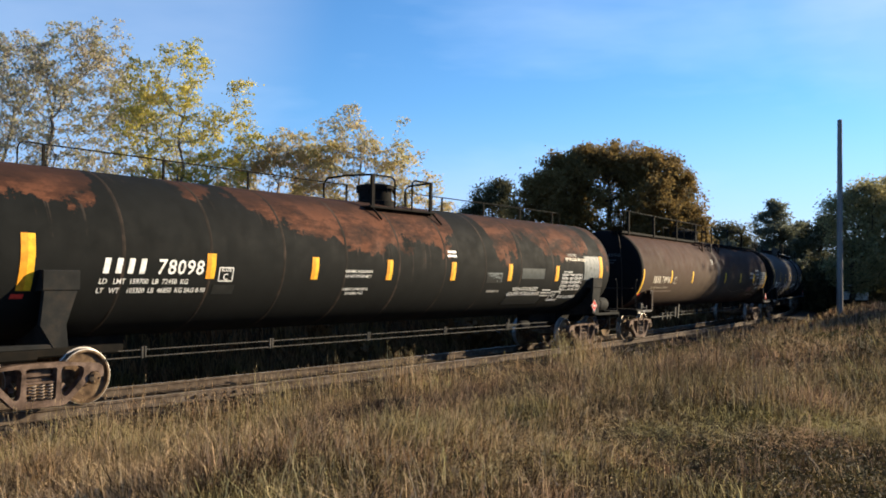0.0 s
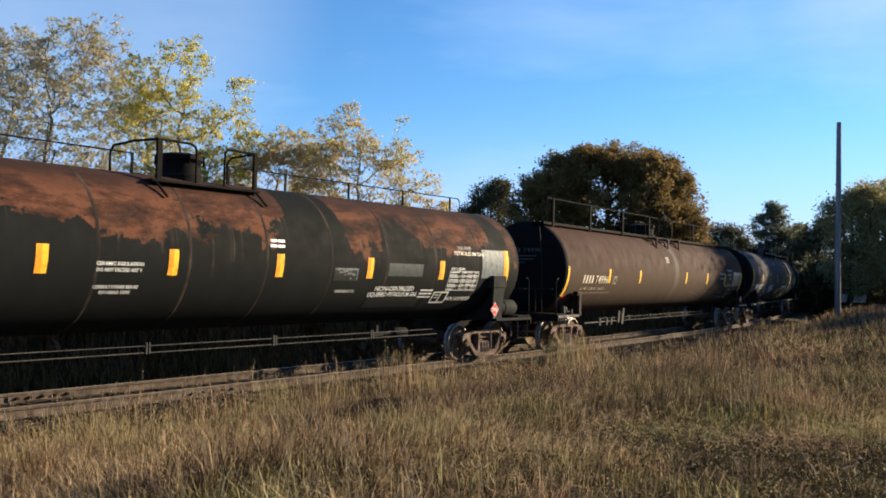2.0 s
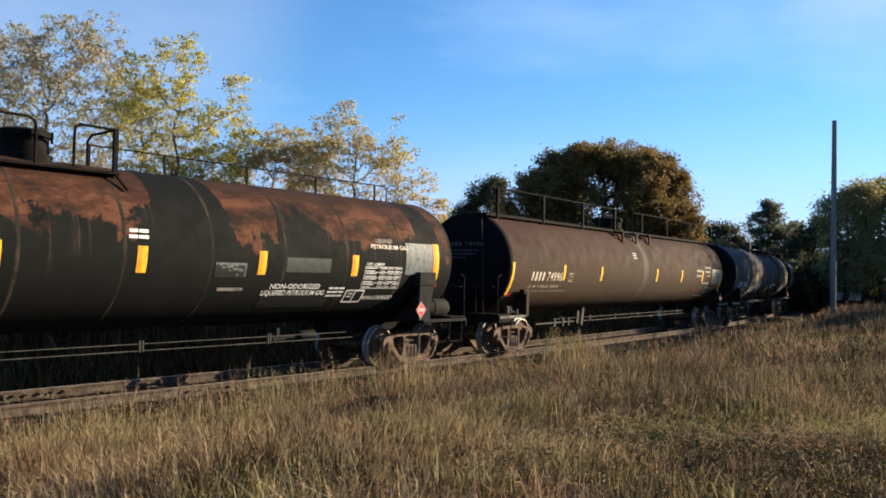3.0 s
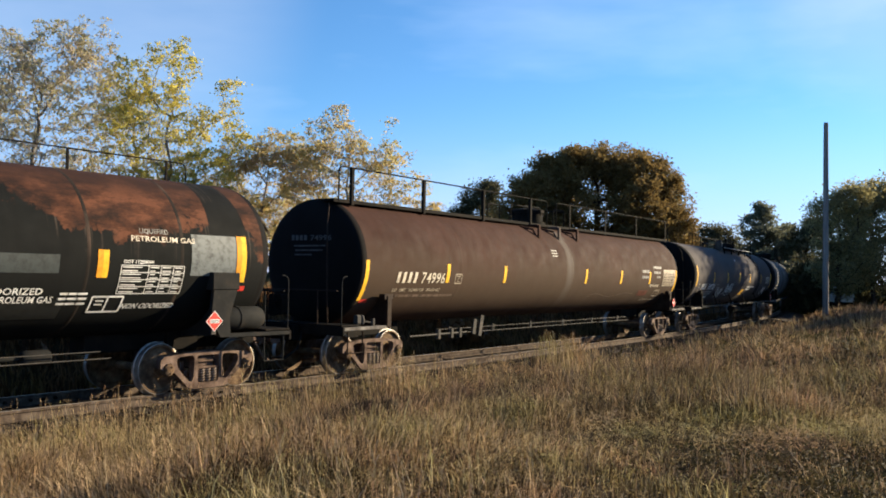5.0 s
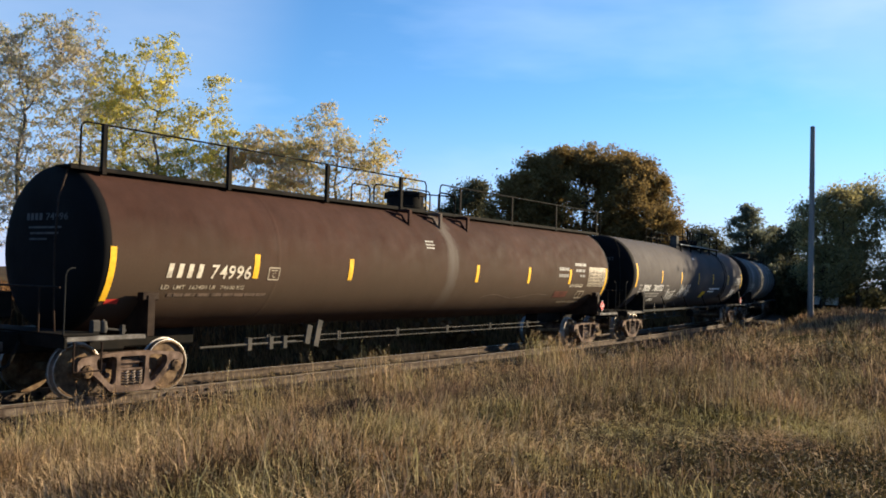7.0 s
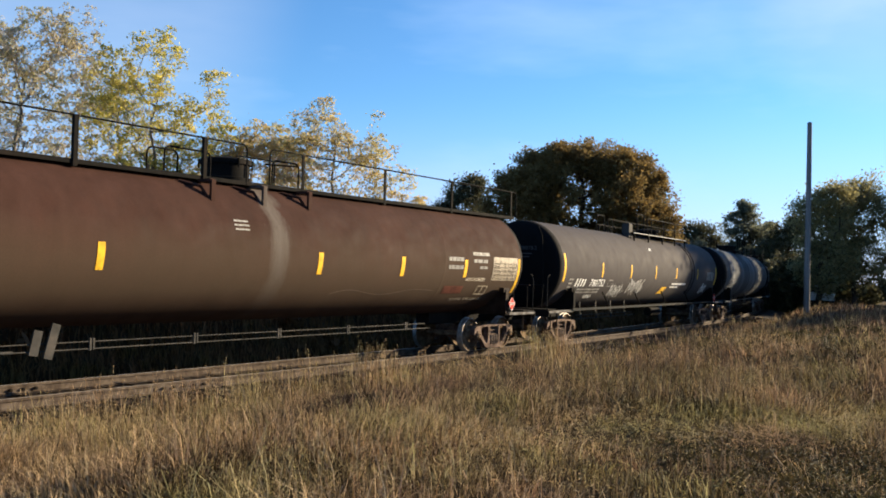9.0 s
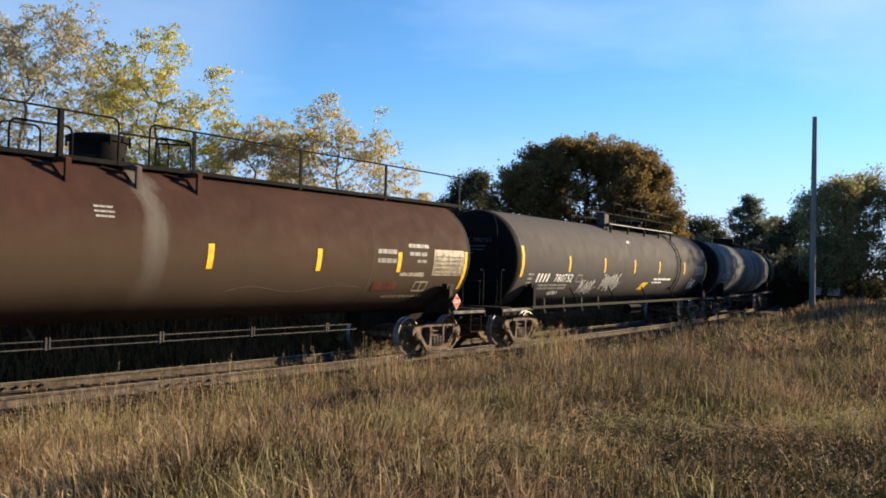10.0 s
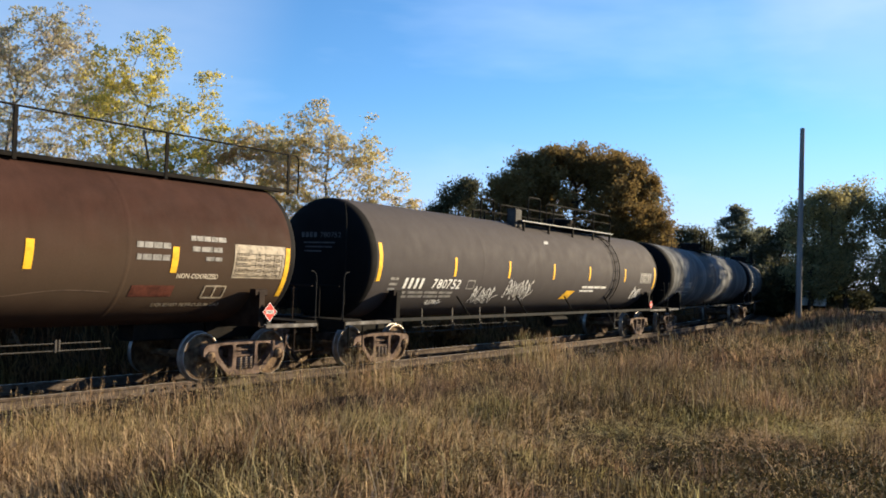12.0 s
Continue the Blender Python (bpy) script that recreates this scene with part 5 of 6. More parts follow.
def car_sooty(label):
    car = tank_car(label, MAT["sooty_tank"], MAT["steel_black"], 9.8, 8.7, [-6.5, -3.2, 0.0, 3.2, 6.5], "post")
    M, W = MAT["steel_black"], MAT["faded"]
    zt = TANK_Z + TANK_R
    mark_bars(car, -8.6, -7.6, 2.1, 0.3, W)
    bars(car, -7.4, -6.0, (2.1,), 0.26, W, cuts=6, seed=3)
    bars(car, -8.6, -6.2, (1.8, 1.66), 0.06, W, cuts=4, seed=4)
    valve_housing(car, 0.0, M, 0.5, 4.36)
    for y in (-0.86, 0.86):
        part("platform", Geo().box(-1.6, 1.6, *sorted((y * 0.6, y * 1.1)), zt - 0.02, zt + 0.03, 0.01), M, car)
        rail_run(car, loop_points(-1.5, 1.5, y, zt, 4.7), 0.02, M)
        for u in (-0.6, 0.6):
            part("guard_post", Geo().tube([(u, y, zt), (u, y, 4.7)], 0.018, 6), M, car)
    part("running_board", Geo().box(-8.9, 8.9, -1.52, -1.36, 1.06, 1.10, 0.008), M, car)
    part("board_edge", Geo().box(-8.9, 8.9, -1.535, -1.522, 1.03, 1.11, 0.003), MAT["steel_dark"], car, "dull worn running-board edge")
    handrail_along(car, [2.2, 4.2, 6.2, 8.2], -0.7, zt - 0.15, 4.3, M, 0.014, 0.02, (False, True))
    pipe_hangers(car, -6.0, 6.0, 2.4, MAT["steel_grey"], 0.7)
    return car


# ------------------------------------------------------------ trees
def grow(base, blobs, tips, rng, trunk_r, fork=0.22, lean=(0, 0)):
    """A skeleton that reaches tips scattered in the crown's blobs: lists of branch paths with radii, and twig ends."""
    base = np.array(base, float)
    vol = np.array([b[3] * b[4] * b[5] for b in blobs]) ** 0.67
    pick = rng.choice(len(blobs), tips, p=vol / vol.sum())
    pts = []
    for k in pick:
        b = blobs[k]
        d = rng.normal(size=3)
        d /= np.linalg.norm(d)
        pts.append(np.array(b[:3]) + d * np.array(b[3:]) * rng.uniform(0.35, 1.0) ** 0.6)
    pts = np.array(pts) + base
    top = np.array([np.mean(pts[:, 0]), np.mean(pts[:, 1]), 0]) * 0.5 + base * np.array([0.5, 0.5, 0])
    zc = pts[:, 2].max()
    nodes, par = [base], [-1]
    steps = 9
    for k in range(1, steps):
        f = k / steps
        p = base + (np.array([top[0] + lean[0], top[1] + lean[1], base[2] + (zc - base[2]) * 0.72]) - base) * f
        p[:2] += rng.normal(size=2) * 0.12
        nodes.append(p)
        par.append(len(nodes) - 2)
    order = np.argsort(np.linalg.norm(pts[:, :2] - base[:2], axis=1) + 0.3 * np.abs(pts[:, 2] - pts[:, 2].mean()))
    ends = []
    for i in order:
        t = pts[i]
        na = np.array(nodes)
        d = t - na
        dist = np.linalg.norm(d, axis=1)
        cost = dist + np.maximum(0, na[:, 2] - t[2] + 0.35 * dist) * 2.0 + (na[:, 2] < base[2] + (zc - base[2]) * fork) * 50
        j = int(np.argmin(cost))
        n = max(2, int(dist[j] / 0.6))
        last = j
        for k in range(1, n + 1):
            f = k / n
            p = nodes[j] + (t - nodes[j]) * f
            p = p + np.array([0, 0, 0.18 * dist[j] * math.sin(math.pi * f) * -0.6]) + rng.normal(size=3) * 0.04 * dist[j] * (f < 1)
            nodes.append(p)
            par.append(last)
            last = len(nodes) - 1
        ends.append(last)
    load = np.zeros(len(nodes))
    for e in ends:
        k = e
        while k >= 0:
            load[k] += 1
            k = par[k]
    rad = trunk_r * np.sqrt(np.maximum(load, 0.6) / load.max())
    return np.array(nodes), par, rad, ends


def wood_mesh(name, nodes, par, rad, mat, minr=0.0):
    v, f = [], []
    for k in range(1, len(nodes)):
        a, b = nodes[par[k]], nodes[k]
        if rad[k] < minr:
            continue
        d = b - a
        n = np.linalg.norm(d)
        if n < 1e-6:
            continue
        d /= n
        s = np.cross(d, (0.31, 0.95, 0.1))
        s /= np.linalg.norm(s)
        u = np.cross(d, s)
        seg = 8 if rad[k] > 0.08 else 5 if rad[k] > 0.03 else 3
        o = len(v)
        for p, r in ((a, min(rad[par[k]], rad[k] * 1.5)), (b, rad[k])):
            for j in range(seg):
                t = 2 * math.pi * j / seg
                v.append(p + (s * math.cos(t) + u * math.sin(t)) * r)
        f += [(o + j, o + (j + 1) % seg, o + seg + (j + 1) % seg, o + seg + j) for j in range(seg)]
    me = arrays_mesh(name, np.array(v), np.array(f), mat, True)
    return me


def leaf_quads(centres, size, rng, flat=0.0, aspect=0.55):
    """Many small folded leaves at the centres."""
    n = len(centres)
    a = rng.normal(size=(n, 3))
    a[:, 2] *= 1 - flat
    a /= np.linalg.norm(a, axis=1)[:, None]
    b = np.cross(a, rng.normal(size=(n, 3)))
    b /= np.linalg.norm(b, axis=1)[:, None]
    s = (size * rng.uniform(0.55, 1.35, n))[:, None]
    v = np.stack([centres - a * s, centres + b * s * aspect, centres + a * s, centres - b * s * aspect], 1).reshape(-1, 3)
    return v, np.arange(4 * n).reshape(n, 4)


def tree(name, label, base, blobs, tips, per_tip, leaf, spread, mats, seed, trunk_r=0.16, minr=0.0, fork=0.22, flat=0.0, bare=0.0, group="trees", tuft=0.0, hollow=None):
    rng = np.random.default_rng(seed)
    nodes, par, rad, ends = grow(base, blobs, tips, rng, trunk_r, fork)
    b0 = np.array(base)
    root = tagged(new(name), label, "tree", group)
    root.location = base
    part("trunk", wood_mesh("trunk", nodes - b0, par, rad, mats[0], minr), None, root, "branching trunk and limbs")
    cents = []
    for e in ends:
        if rng.random() < bare:
            continue
        k = int(per_tip * rng.uniform(0.5, 1.5))
        p0, p1 = nodes[par[e]], nodes[e]
        f = rng.uniform(-0.4, 1.1, k)[:, None]
        if hollow and ((p1[0] - b0[0] - hollow[0]) / hollow[2]) ** 2 + ((p1[2] - b0[2] - hollow[1]) / hollow[3]) ** 2 < rng.uniform(0.5, 1.1):
            continue
        loose = p0 + (p1 - p0) * f + rng.normal(size=(k, 3)) * spread * np.array([1, 1, 0.75])
        if tuft:
            # long compound leaves that arch out and droop from the twig's end
            ray = rng.integers(0, 8, k)
            ang, lift = rng.uniform(0, 2 * math.pi, 8)[ray], rng.uniform(-0.2, 0.7, 8)[ray]
            along = rng.uniform(0.1, 1.0, k)
            arch = np.stack([np.cos(ang) * along, np.sin(ang) * along, lift * along + 0.25 - 0.75 * along ** 2], 1) * tuft
            loose = np.where((rng.random(k) < 0.7)[:, None], p1 + arch + rng.normal(size=(k, 3)) * 0.035, loose)
        cents.append(loose)
    v, f = leaf_quads(np.concatenate(cents) - b0, leaf, rng, flat)
    part("crown", arrays_mesh("crown", v, f, mats[1]), None, root)
    return root


def conifer(label, base, height, reach, seed, group):
    """A fir: a straight stem with whorls of long boughs that carry flat sprays of needles."""
    rng = np.random.default_rng(seed)
    root = tagged(new("conifer"), label, "tree", group)
    root.location = base
    g = Geo()
    g.tube([(0, 0, -0.3), (0.05, 0, height * 0.5), (0, 0, height)], 0.16, 8, 0.03)
    cents = []
    for z0 in np.arange(1.2, height - 0.1, 0.70):
        f = z0 / height
        for k in range(7):
            a = rng.uniform(0, 2 * math.pi)
            n = max(0.2, reach * (1 - f) ** 1.05 * rng.uniform(0.35, 1.15))
            z = z0 + rng.uniform(-0.25, 0.25)
            rise = rng.uniform(0.02, 0.55) * n
            q = [(math.cos(a) * n * w, math.sin(a) * n * w, z + rise * w ** 2 - 0.06 * n * math.sin(math.pi * w)) for w in (0, 0.35, 0.7, 1.0)]
            g.tube(q, 0.035, 4, 0.012)
            # sprays in flat tiers, thickest towards the bough's end
            tiers = int(3.2 * n) + 2
            for w in 1.05 - 0.75 * rng.uniform(0, 1, tiers) ** 1.7:
                side = rng.normal() * 0.22 * n
                m = 34
                c = np.array([math.cos(a) * n * w - math.sin(a) * side, math.sin(a) * n * w + math.cos(a) * side, z + rise * w ** 2 - 0.06 * n * math.sin(math.pi * w)])
                cents.append(c + rng.normal(size=(m, 3)) * np.array([0.32, 0.32, 0.17]))
    part("trunk", g, MAT["dark_bark"], root, "straight stem with long boughs")
    v, f = leaf_quads(np.concatenate(cents), 0.17, rng, 0.5, 0.4)
    part("crown", arrays_mesh("crown", v, f, MAT["leaf_fir"]), None, root)
    return root


def shrub_belt(name, label, line, height, width, count, leaf, mat, seed, gaps=0.0):
    """A ragged bank of bushes along a line of places."""
    rng = np.random.default_rng(seed)
    line = np.array(line, float)
    seglen = np.linalg.norm(np.diff(line, axis=0), axis=1)
    cum = np.concatenate([[0], np.cumsum(seglen)])
    n_cl = int(cum[-1] / 0.9)
    cs = []
    for k in range(n_cl):
        if rng.random() < gaps:
            continue
        d = rng.uniform(0, cum[-1])
        x, y = np.interp(d, cum, line[:, 0]), np.interp(d, cum, line[:, 1])
        h = height * rng.uniform(0.45, 1.1)
        x, y = x + rng.normal() * width * 0.5, y + rng.normal() * width * 0.5
        for _ in range(3):
            c = np.array([x + rng.normal() * 0.5, y + rng.normal() * 0.5, h * rng.uniform(0.25, 0.75)])
            m = count // (n_cl * 3)
            r = rng.normal(size=(m, 3))
            r /= np.linalg.norm(r, axis=1)[:, None]
            cs.append(c + r * np.array([0.9, 0.9, h * 0.42]) * rng.uniform(0.5, 1.1, (m, 1)))
    c = np.concatenate(cs)
    c[:, 2] = np.maximum(c[:, 2] - 0.3, -0.25)
    v, f = leaf_quads(c, leaf, rng)
    ob = new(name, arrays_mesh(name, v, f, mat))
    return tagged(ob, label, "bushes", kind="stuff")


def stretch(blobs, wide, tall):
    return [(a * wide, b, c * tall, d * wide, e, f * tall) for a, b, c, d, e, f in blobs]


def build_trees():
    bark = MAT["bark"]
    gz = -0.2
    T = "thin autumn trees behind the train"
    tree("autumn_tree", "tall thin autumn tree with pale tan and pinkish leaves", (-17.4, 39, gz),
         stretch([(0.0, 0, 7.2, 2.6, 2.2, 2.6), (0.9, 0, 10.4, 1.7, 1.6, 1.6), (2.2, 0, 9.2, 1.4, 1.5, 2.4), (-1.4, 0, 10.2, 1.6, 1.6, 1.5), (1.8, 0, 5.2, 1.7, 1.5, 1.6), (3.0, 0, 11.4, 0.35, 0.4, 0.6), (2.0, 0, 11.6, 0.3, 0.4, 0.5)], 1.08, 1.12),
         620, 42, 0.058, 0.17, (bark, MAT["leaf_pale"]), 1, 0.105, 0.004, group=T, tuft=0.30)
    tree("autumn_tree", "thin autumn tree with bright yellow-green leaves", (-11.3, 38, gz),
         stretch([(-0.3, 0, 7.6, 2.3, 2.0, 2.3), (0.1, 0, 10.2, 1.3, 1.2, 1.1), (-1.6, 0, 9.4, 0.9, 0.9, 1.2), (2.0, 0, 7.3, 1.2, 1.2, 1.6), (2.4, 0, 9.2, 0.45, 0.5, 0.75), (-0.2, 0, 4.7, 2.5, 1.6, 1.4), (1.2, 0, 5.3, 1.8, 1.3, 1.2), (0.4, 0, 11.0, 0.4, 0.4, 0.45)], 1.1, 1.09),
         640, 46, 0.058, 0.17, (bark, MAT["leaf_yellow"]), 2, 0.11, 0.004, group=T, tuft=0.30)
    tree("autumn_tree", "slender autumn tree with sparse olive leaves", (-7.4, 40, gz),
         stretch([(0.0, 0, 6.0, 1.7, 1.4, 1.9), (-0.9, 0, 7.2, 0.9, 1.0, 0.8), (0.4, 0, 7.6, 0.9, 1.0, 0.8), (1.4, 0, 7.4, 1.0, 1.0, 0.8), (-0.4, 0, 4.0, 1.9, 1.4, 1.4), (0.1, 0, 8.6, 0.3, 0.3, 0.25)], 1.35, 1.05),
         520, 42, 0.056, 0.19, (bark, MAT["leaf_olive"]), 3, 0.085, 0.004, group=T, tuft=0.30)
    tree("autumn_tree", "spreading autumn tree with orange-tan leaves", (-3.7, 39, gz),
         stretch([(0.0, 0, 6.0, 2.4, 1.8, 1.6), (-0.6, 0, 7.7, 1.2, 1.2, 1.0), (1.2, 0, 6.9, 1.2, 1.2, 0.9), (2.3, 0, 5.6, 1.0, 0.9, 0.9), (0.2, 0, 4.2, 2.6, 1.6, 1.2), (2.9, 0, 4.6, 0.9, 0.8, 0.9), (-1.9, 0, 6.2, 1.1, 1.0, 1.3), (1.7, 0, 8.3, 0.2, 0.2, 0.2), (-0.5, 0, 8.8, 0.45, 0.4, 0.4)], 1.15, 1.08),
         620, 42, 0.056, 0.19, (bark, MAT["leaf_olive"]), 4, 0.10, 0.004, group=T, tuft=0.30)
    tree("autumn_tree", "slight autumn tree with a thin low crown", (-9.2, 42, gz),
         [(0.0, 0, 4.8, 2.0, 1.4, 1.6), (1.6, 0, 5.2, 1.8, 1.2, 1.3), (-0.6, 0, 6.4, 1.2, 1.0, 0.9), (2.6, 0, 6.3, 0.7, 0.7, 0.7)],
         360, 40, 0.056, 0.22, (bark, MAT["leaf_pale"]), 7, 0.10, 0.004, group=T, tuft=0.30)
    tree("autumn_tree", "pale leafless-topped tree among the autumn trees", (-14.3, 43, gz),
         stretch([(0.0, 0, 7.6, 2.4, 1.8, 2.6), (-1.0, 0, 10.0, 1.4, 1.2, 1.5), (0.4, 0, 4.6, 3.0, 1.8, 1.8)], 1.1, 1.05),
         460, 46, 0.060, 0.24, (bark, MAT["leaf_pale"]), 5, 0.13, 0.004, bare=0.15, group=T, tuft=0.30)
    tree("autumn_tree", "pale tan tree farther back", (-20.6, 42, gz),
         stretch([(0.0, 0, 7.4, 2.4, 1.8, 3.0), (0.4, 0, 10.8, 1.6, 1.4, 1.6), (0.4, 0, 4.6, 2.4, 1.8, 1.8)], 1.1, 1.1),
         420, 46, 0.060, 0.24, (bark, MAT["leaf_pale"]), 6, 0.14, 0.004, group=T, tuft=0.30)
    # unseen trees added past the view, to keep sky light off the tank ends
    for x, y, h, sd in ((-25.5, 38.0, 10.5, 51), (-30.0, 33.0, 9.5, 52), (-33.0, 26.0, 10.0, 53), (-36.0, 18.0, 9.0, 54), (-37.0, 9.0, 9.5, 55)):
        tree("autumn_tree", "unseen autumn tree added to dim the tank ends", (x, y, gz),
             [(0, 0, h * 0.6, 2.8, 2.8, h * 0.3), (0.6, 0.4, h * 0.85, 1.7, 1.7, h * 0.14), (-0.4, 0, h * 0.35, 2.8, 2.6, h * 0.2)],
             170, 26, 0.15, 0.3, (bark, MAT["leaf_olive"]), sd, 0.15, 0.01, group=T, tuft=0.30)
    # the round tree and its neighbours
    F = "trees in the distance"
    tree("round_tree", "large dome-shaped tree with dense russet-green leaves", (13.9, 75, -0.1),
         [(-0.2, 0, 9.0, 7.2, 4.8, 4.2), (-5.4, 0, 6.8, 3.4, 3.2, 4.2), (-4.4, 0, 9.6, 3.3, 3.0, 2.8), (4.9, 0, 7.0, 3.7, 3.2, 4.3), (0.6, 0, 11.9, 5.0, 3.4, 2.0), (-2.4, 0, 11.5, 3.8, 2.8, 2.1),
          (3.4, 0, 10.9, 3.4, 2.8, 2.2), (6.3, 0, 4.8, 2.2, 2.2, 3.6), (2.6, 0, 4.5, 3.8, 3, 3.2), (-3.8, -0.5, 3.6, 4.0, 3, 3.0)],
         1650, 92, 0.122, 0.30, (MAT["dark_bark"], MAT["leaf_russet"]), 11, 0.42, 0.012, 0.16, group=F, hollow=(-0.8, 10.5, 1.6, 0.75))
    tree("dark_tree", "dark green tree with an uneven crown", (4.9, 92, 0),
         stretch([(0.0, 0, 7.6, 2.2, 2.2, 3.2), (1.2, 0, 9.6, 1.3, 1.4, 1.5), (-2.2, 0, 6.0, 1.8, 1.8, 2.4)], 1.05, 1.14),
         170, 130, 0.13, 0.4, (MAT["dark_bark"], MAT["leaf_dark"]), 12, 0.25, 0.012, group=F)
    tree("dark_tree", "dark green tree low on the skyline", (1.6, 95, 0),
         [(0.0, 0, 5.4, 2.4, 2.2, 2.6), (0.6, 0, 7.6, 1.1, 1.2, 1.4)], 120, 120, 0.13, 0.42, (MAT["dark_bark"], MAT["leaf_dark"]), 13, 0.22, 0.012, group=F)
    conifer("dark fir with layered spreading boughs", (35.0, 95, 0), 10.9, 7.4, 14, F)
    conifer("lower dark fir with a broad crown", (38.8, 97, 0), 8.3, 6.0, 18, F)
    conifer("narrow dark fir behind a round tree", (22.4, 83, 0), 12.4, 3.6, 19, F)
    tree("dark_tree", "dark rounded tree beside a fir", (31.6, 99, 0),
         [(0.0, 0, 6.2, 2.4, 2.2, 2.6), (-1.0, 0, 7.0, 1.5, 1.6, 1.6), (0, 0, 3.0, 3.2, 2.6, 2.2)], 150, 130, 0.13, 0.42, (MAT["dark_bark"], MAT["leaf_dark"]), 15, 0.25, 0.012, group=F)
    tree("dark_tree", "dark green tree thick with twigs", (38.4, 92, 0),
         [(0.0, 0, 6.2, 2.2, 2.0, 2.2), (1.0, 0, 8.0, 1.2, 1.2, 1.2), (0, 0, 3.2, 3.2, 2.6, 2.4)], 160, 130, 0.13, 0.42, (MAT["dark_bark"], MAT["leaf_dark"]), 16, 0.25, 0.012, group=F)
    for k, (x, y, h, sd) in enumerate(((31.6, 69, 10.4, 21), (35.2, 71, 11.4, 22), (39.0, 70, 11.2, 23), (43.2, 73, 11.6, 24))):
        tree("green_tree", "broad dull green tree just turning brown", (x, y, 0.1),
             [(0.0, 0, h * 0.62, 2.3, 2.1, h * 0.26), (0.8, 0, h * 0.84, 1.5, 1.4, h * 0.13), (-1.3, 0, h * 0.72, 1.4, 1.4, h * 0.17), (0.2, -0.3, h * 0.34, 2.6, 2.2, h * 0.2)],
             250, 85, 0.10, 0.36, (MAT["dark_bark"], MAT["leaf_green"]), sd, 0.22, 0.010, 0.14, group=F)
    # unseen trees added past the edge of the view to shade the far cars and grass
    for x, y, h, sd, full in ((37.9, 55.2, 15.0, 33, 24), (44.6, 66.1, 15.5, 34, 46), (52.7, 78.0, 16.5, 35, 60), (61.9, 92.4, 18.0, 36, 80)):
        tree("shade_tree", "unseen tall leafy tree added to shade the far cars", (x, y, 0.2),
             [(0, 0, h * 0.74, 4.0, 4.2, h * 0.18), (1.2, 2, h * 0.86, 2.6, 2.6, h * 0.12), (-1.2, -2, h * 0.66, 3.2, 3.4, h * 0.13)],
             330, full, 0.15, 0.55, (MAT["dark_bark"], MAT["leaf_green"]), sd, 0.3, 0.015, group=F)
    # one more unseen tree, thin-leaved, added to dapple the far grass
    for x, y, h, sd in ((39.0, 45.0, 11.0, 31),):
        tree("shade_tree", "unseen thin-leaved tree added to shade the far grass", (x, y, 0.3),
             [(0, 0, h * 0.70, 3.4, 3.8, h * 0.22), (0.8, 2, h * 0.82, 2.2, 2.2, h * 0.14), (-1.0, -2, h * 0.60, 2.6, 2.8, h * 0.16)],
             210, 20, 0.17, 0.5, (MAT["dark_bark"], MAT["leaf_green"]), sd, 0.25, 0.015, group=F)
    shrub_belt("far_hedge", "dark tangled hedge at the far side of the field", [(24.6, 86), (29, 76), (33, 73), (39, 72), (50, 74)], 4.6, 2.4, 34000, 0.20, MAT["leaf_dark"], 41, 0.12)
    # a hedge outside the view, added only to shade the grass at right
    shrub_belt("shade_hedge", "unseen tangled hedge added to shade the grass", [(33, 37), (36, 48), (42.5, 61)], 7.0, 2.0, 26000, 0.26, MAT["leaf_dark"], 46, 0.1)
    shrub_belt("far_hedge", "dark hedge behind the trees at the field's end", [(24, 104), (36, 101), (46, 92), (60, 90)], 6.0, 2.6, 26000, 0.29, MAT["leaf_dark"], 45)
    shrub_belt("far_hedge", "dark low trees along the skyline", [(-30, 62), (-12, 70), (0, 88), (10, 92), (22, 100)], 3.6, 3.0, 22000, 0.35, MAT["leaf_dark"], 42)
    shrub_belt("track_bushes", "tangled bushes on the far side of the track", [on_track(q, -5.6)[:2] for q in range(-30, 64, 4)], 1.5, 0.9, 42000, 0.18, MAT["bramble"], 43)
    shrub_belt("track_bushes", "taller tangled bushes behind the track", [on_track(q, -13)[:2] for q in range(-34, 50, 4)], 2.4, 2.5, 22000, 0.19, MAT["leaf_dark"], 44)


def build_pole():
    x, y = 22.1, 50.0
    z = float(ground_z(np.array([x]), np.array([y]))[0]) - 0.3
    g = Geo()
    prof = [(z, 0.17), (z + 3, 0.16), (z + 7, 0.145), (11.2, 0.125), (11.23, 0.10), (11.23, 0.0)]
    g.lathe(prof, "z", (x, y, 0), 18)
    pole = part("utility_pole", g, MAT["pole"])
    tagged(pole, "bare weathered grey wooden pole standing in the field", "pole")


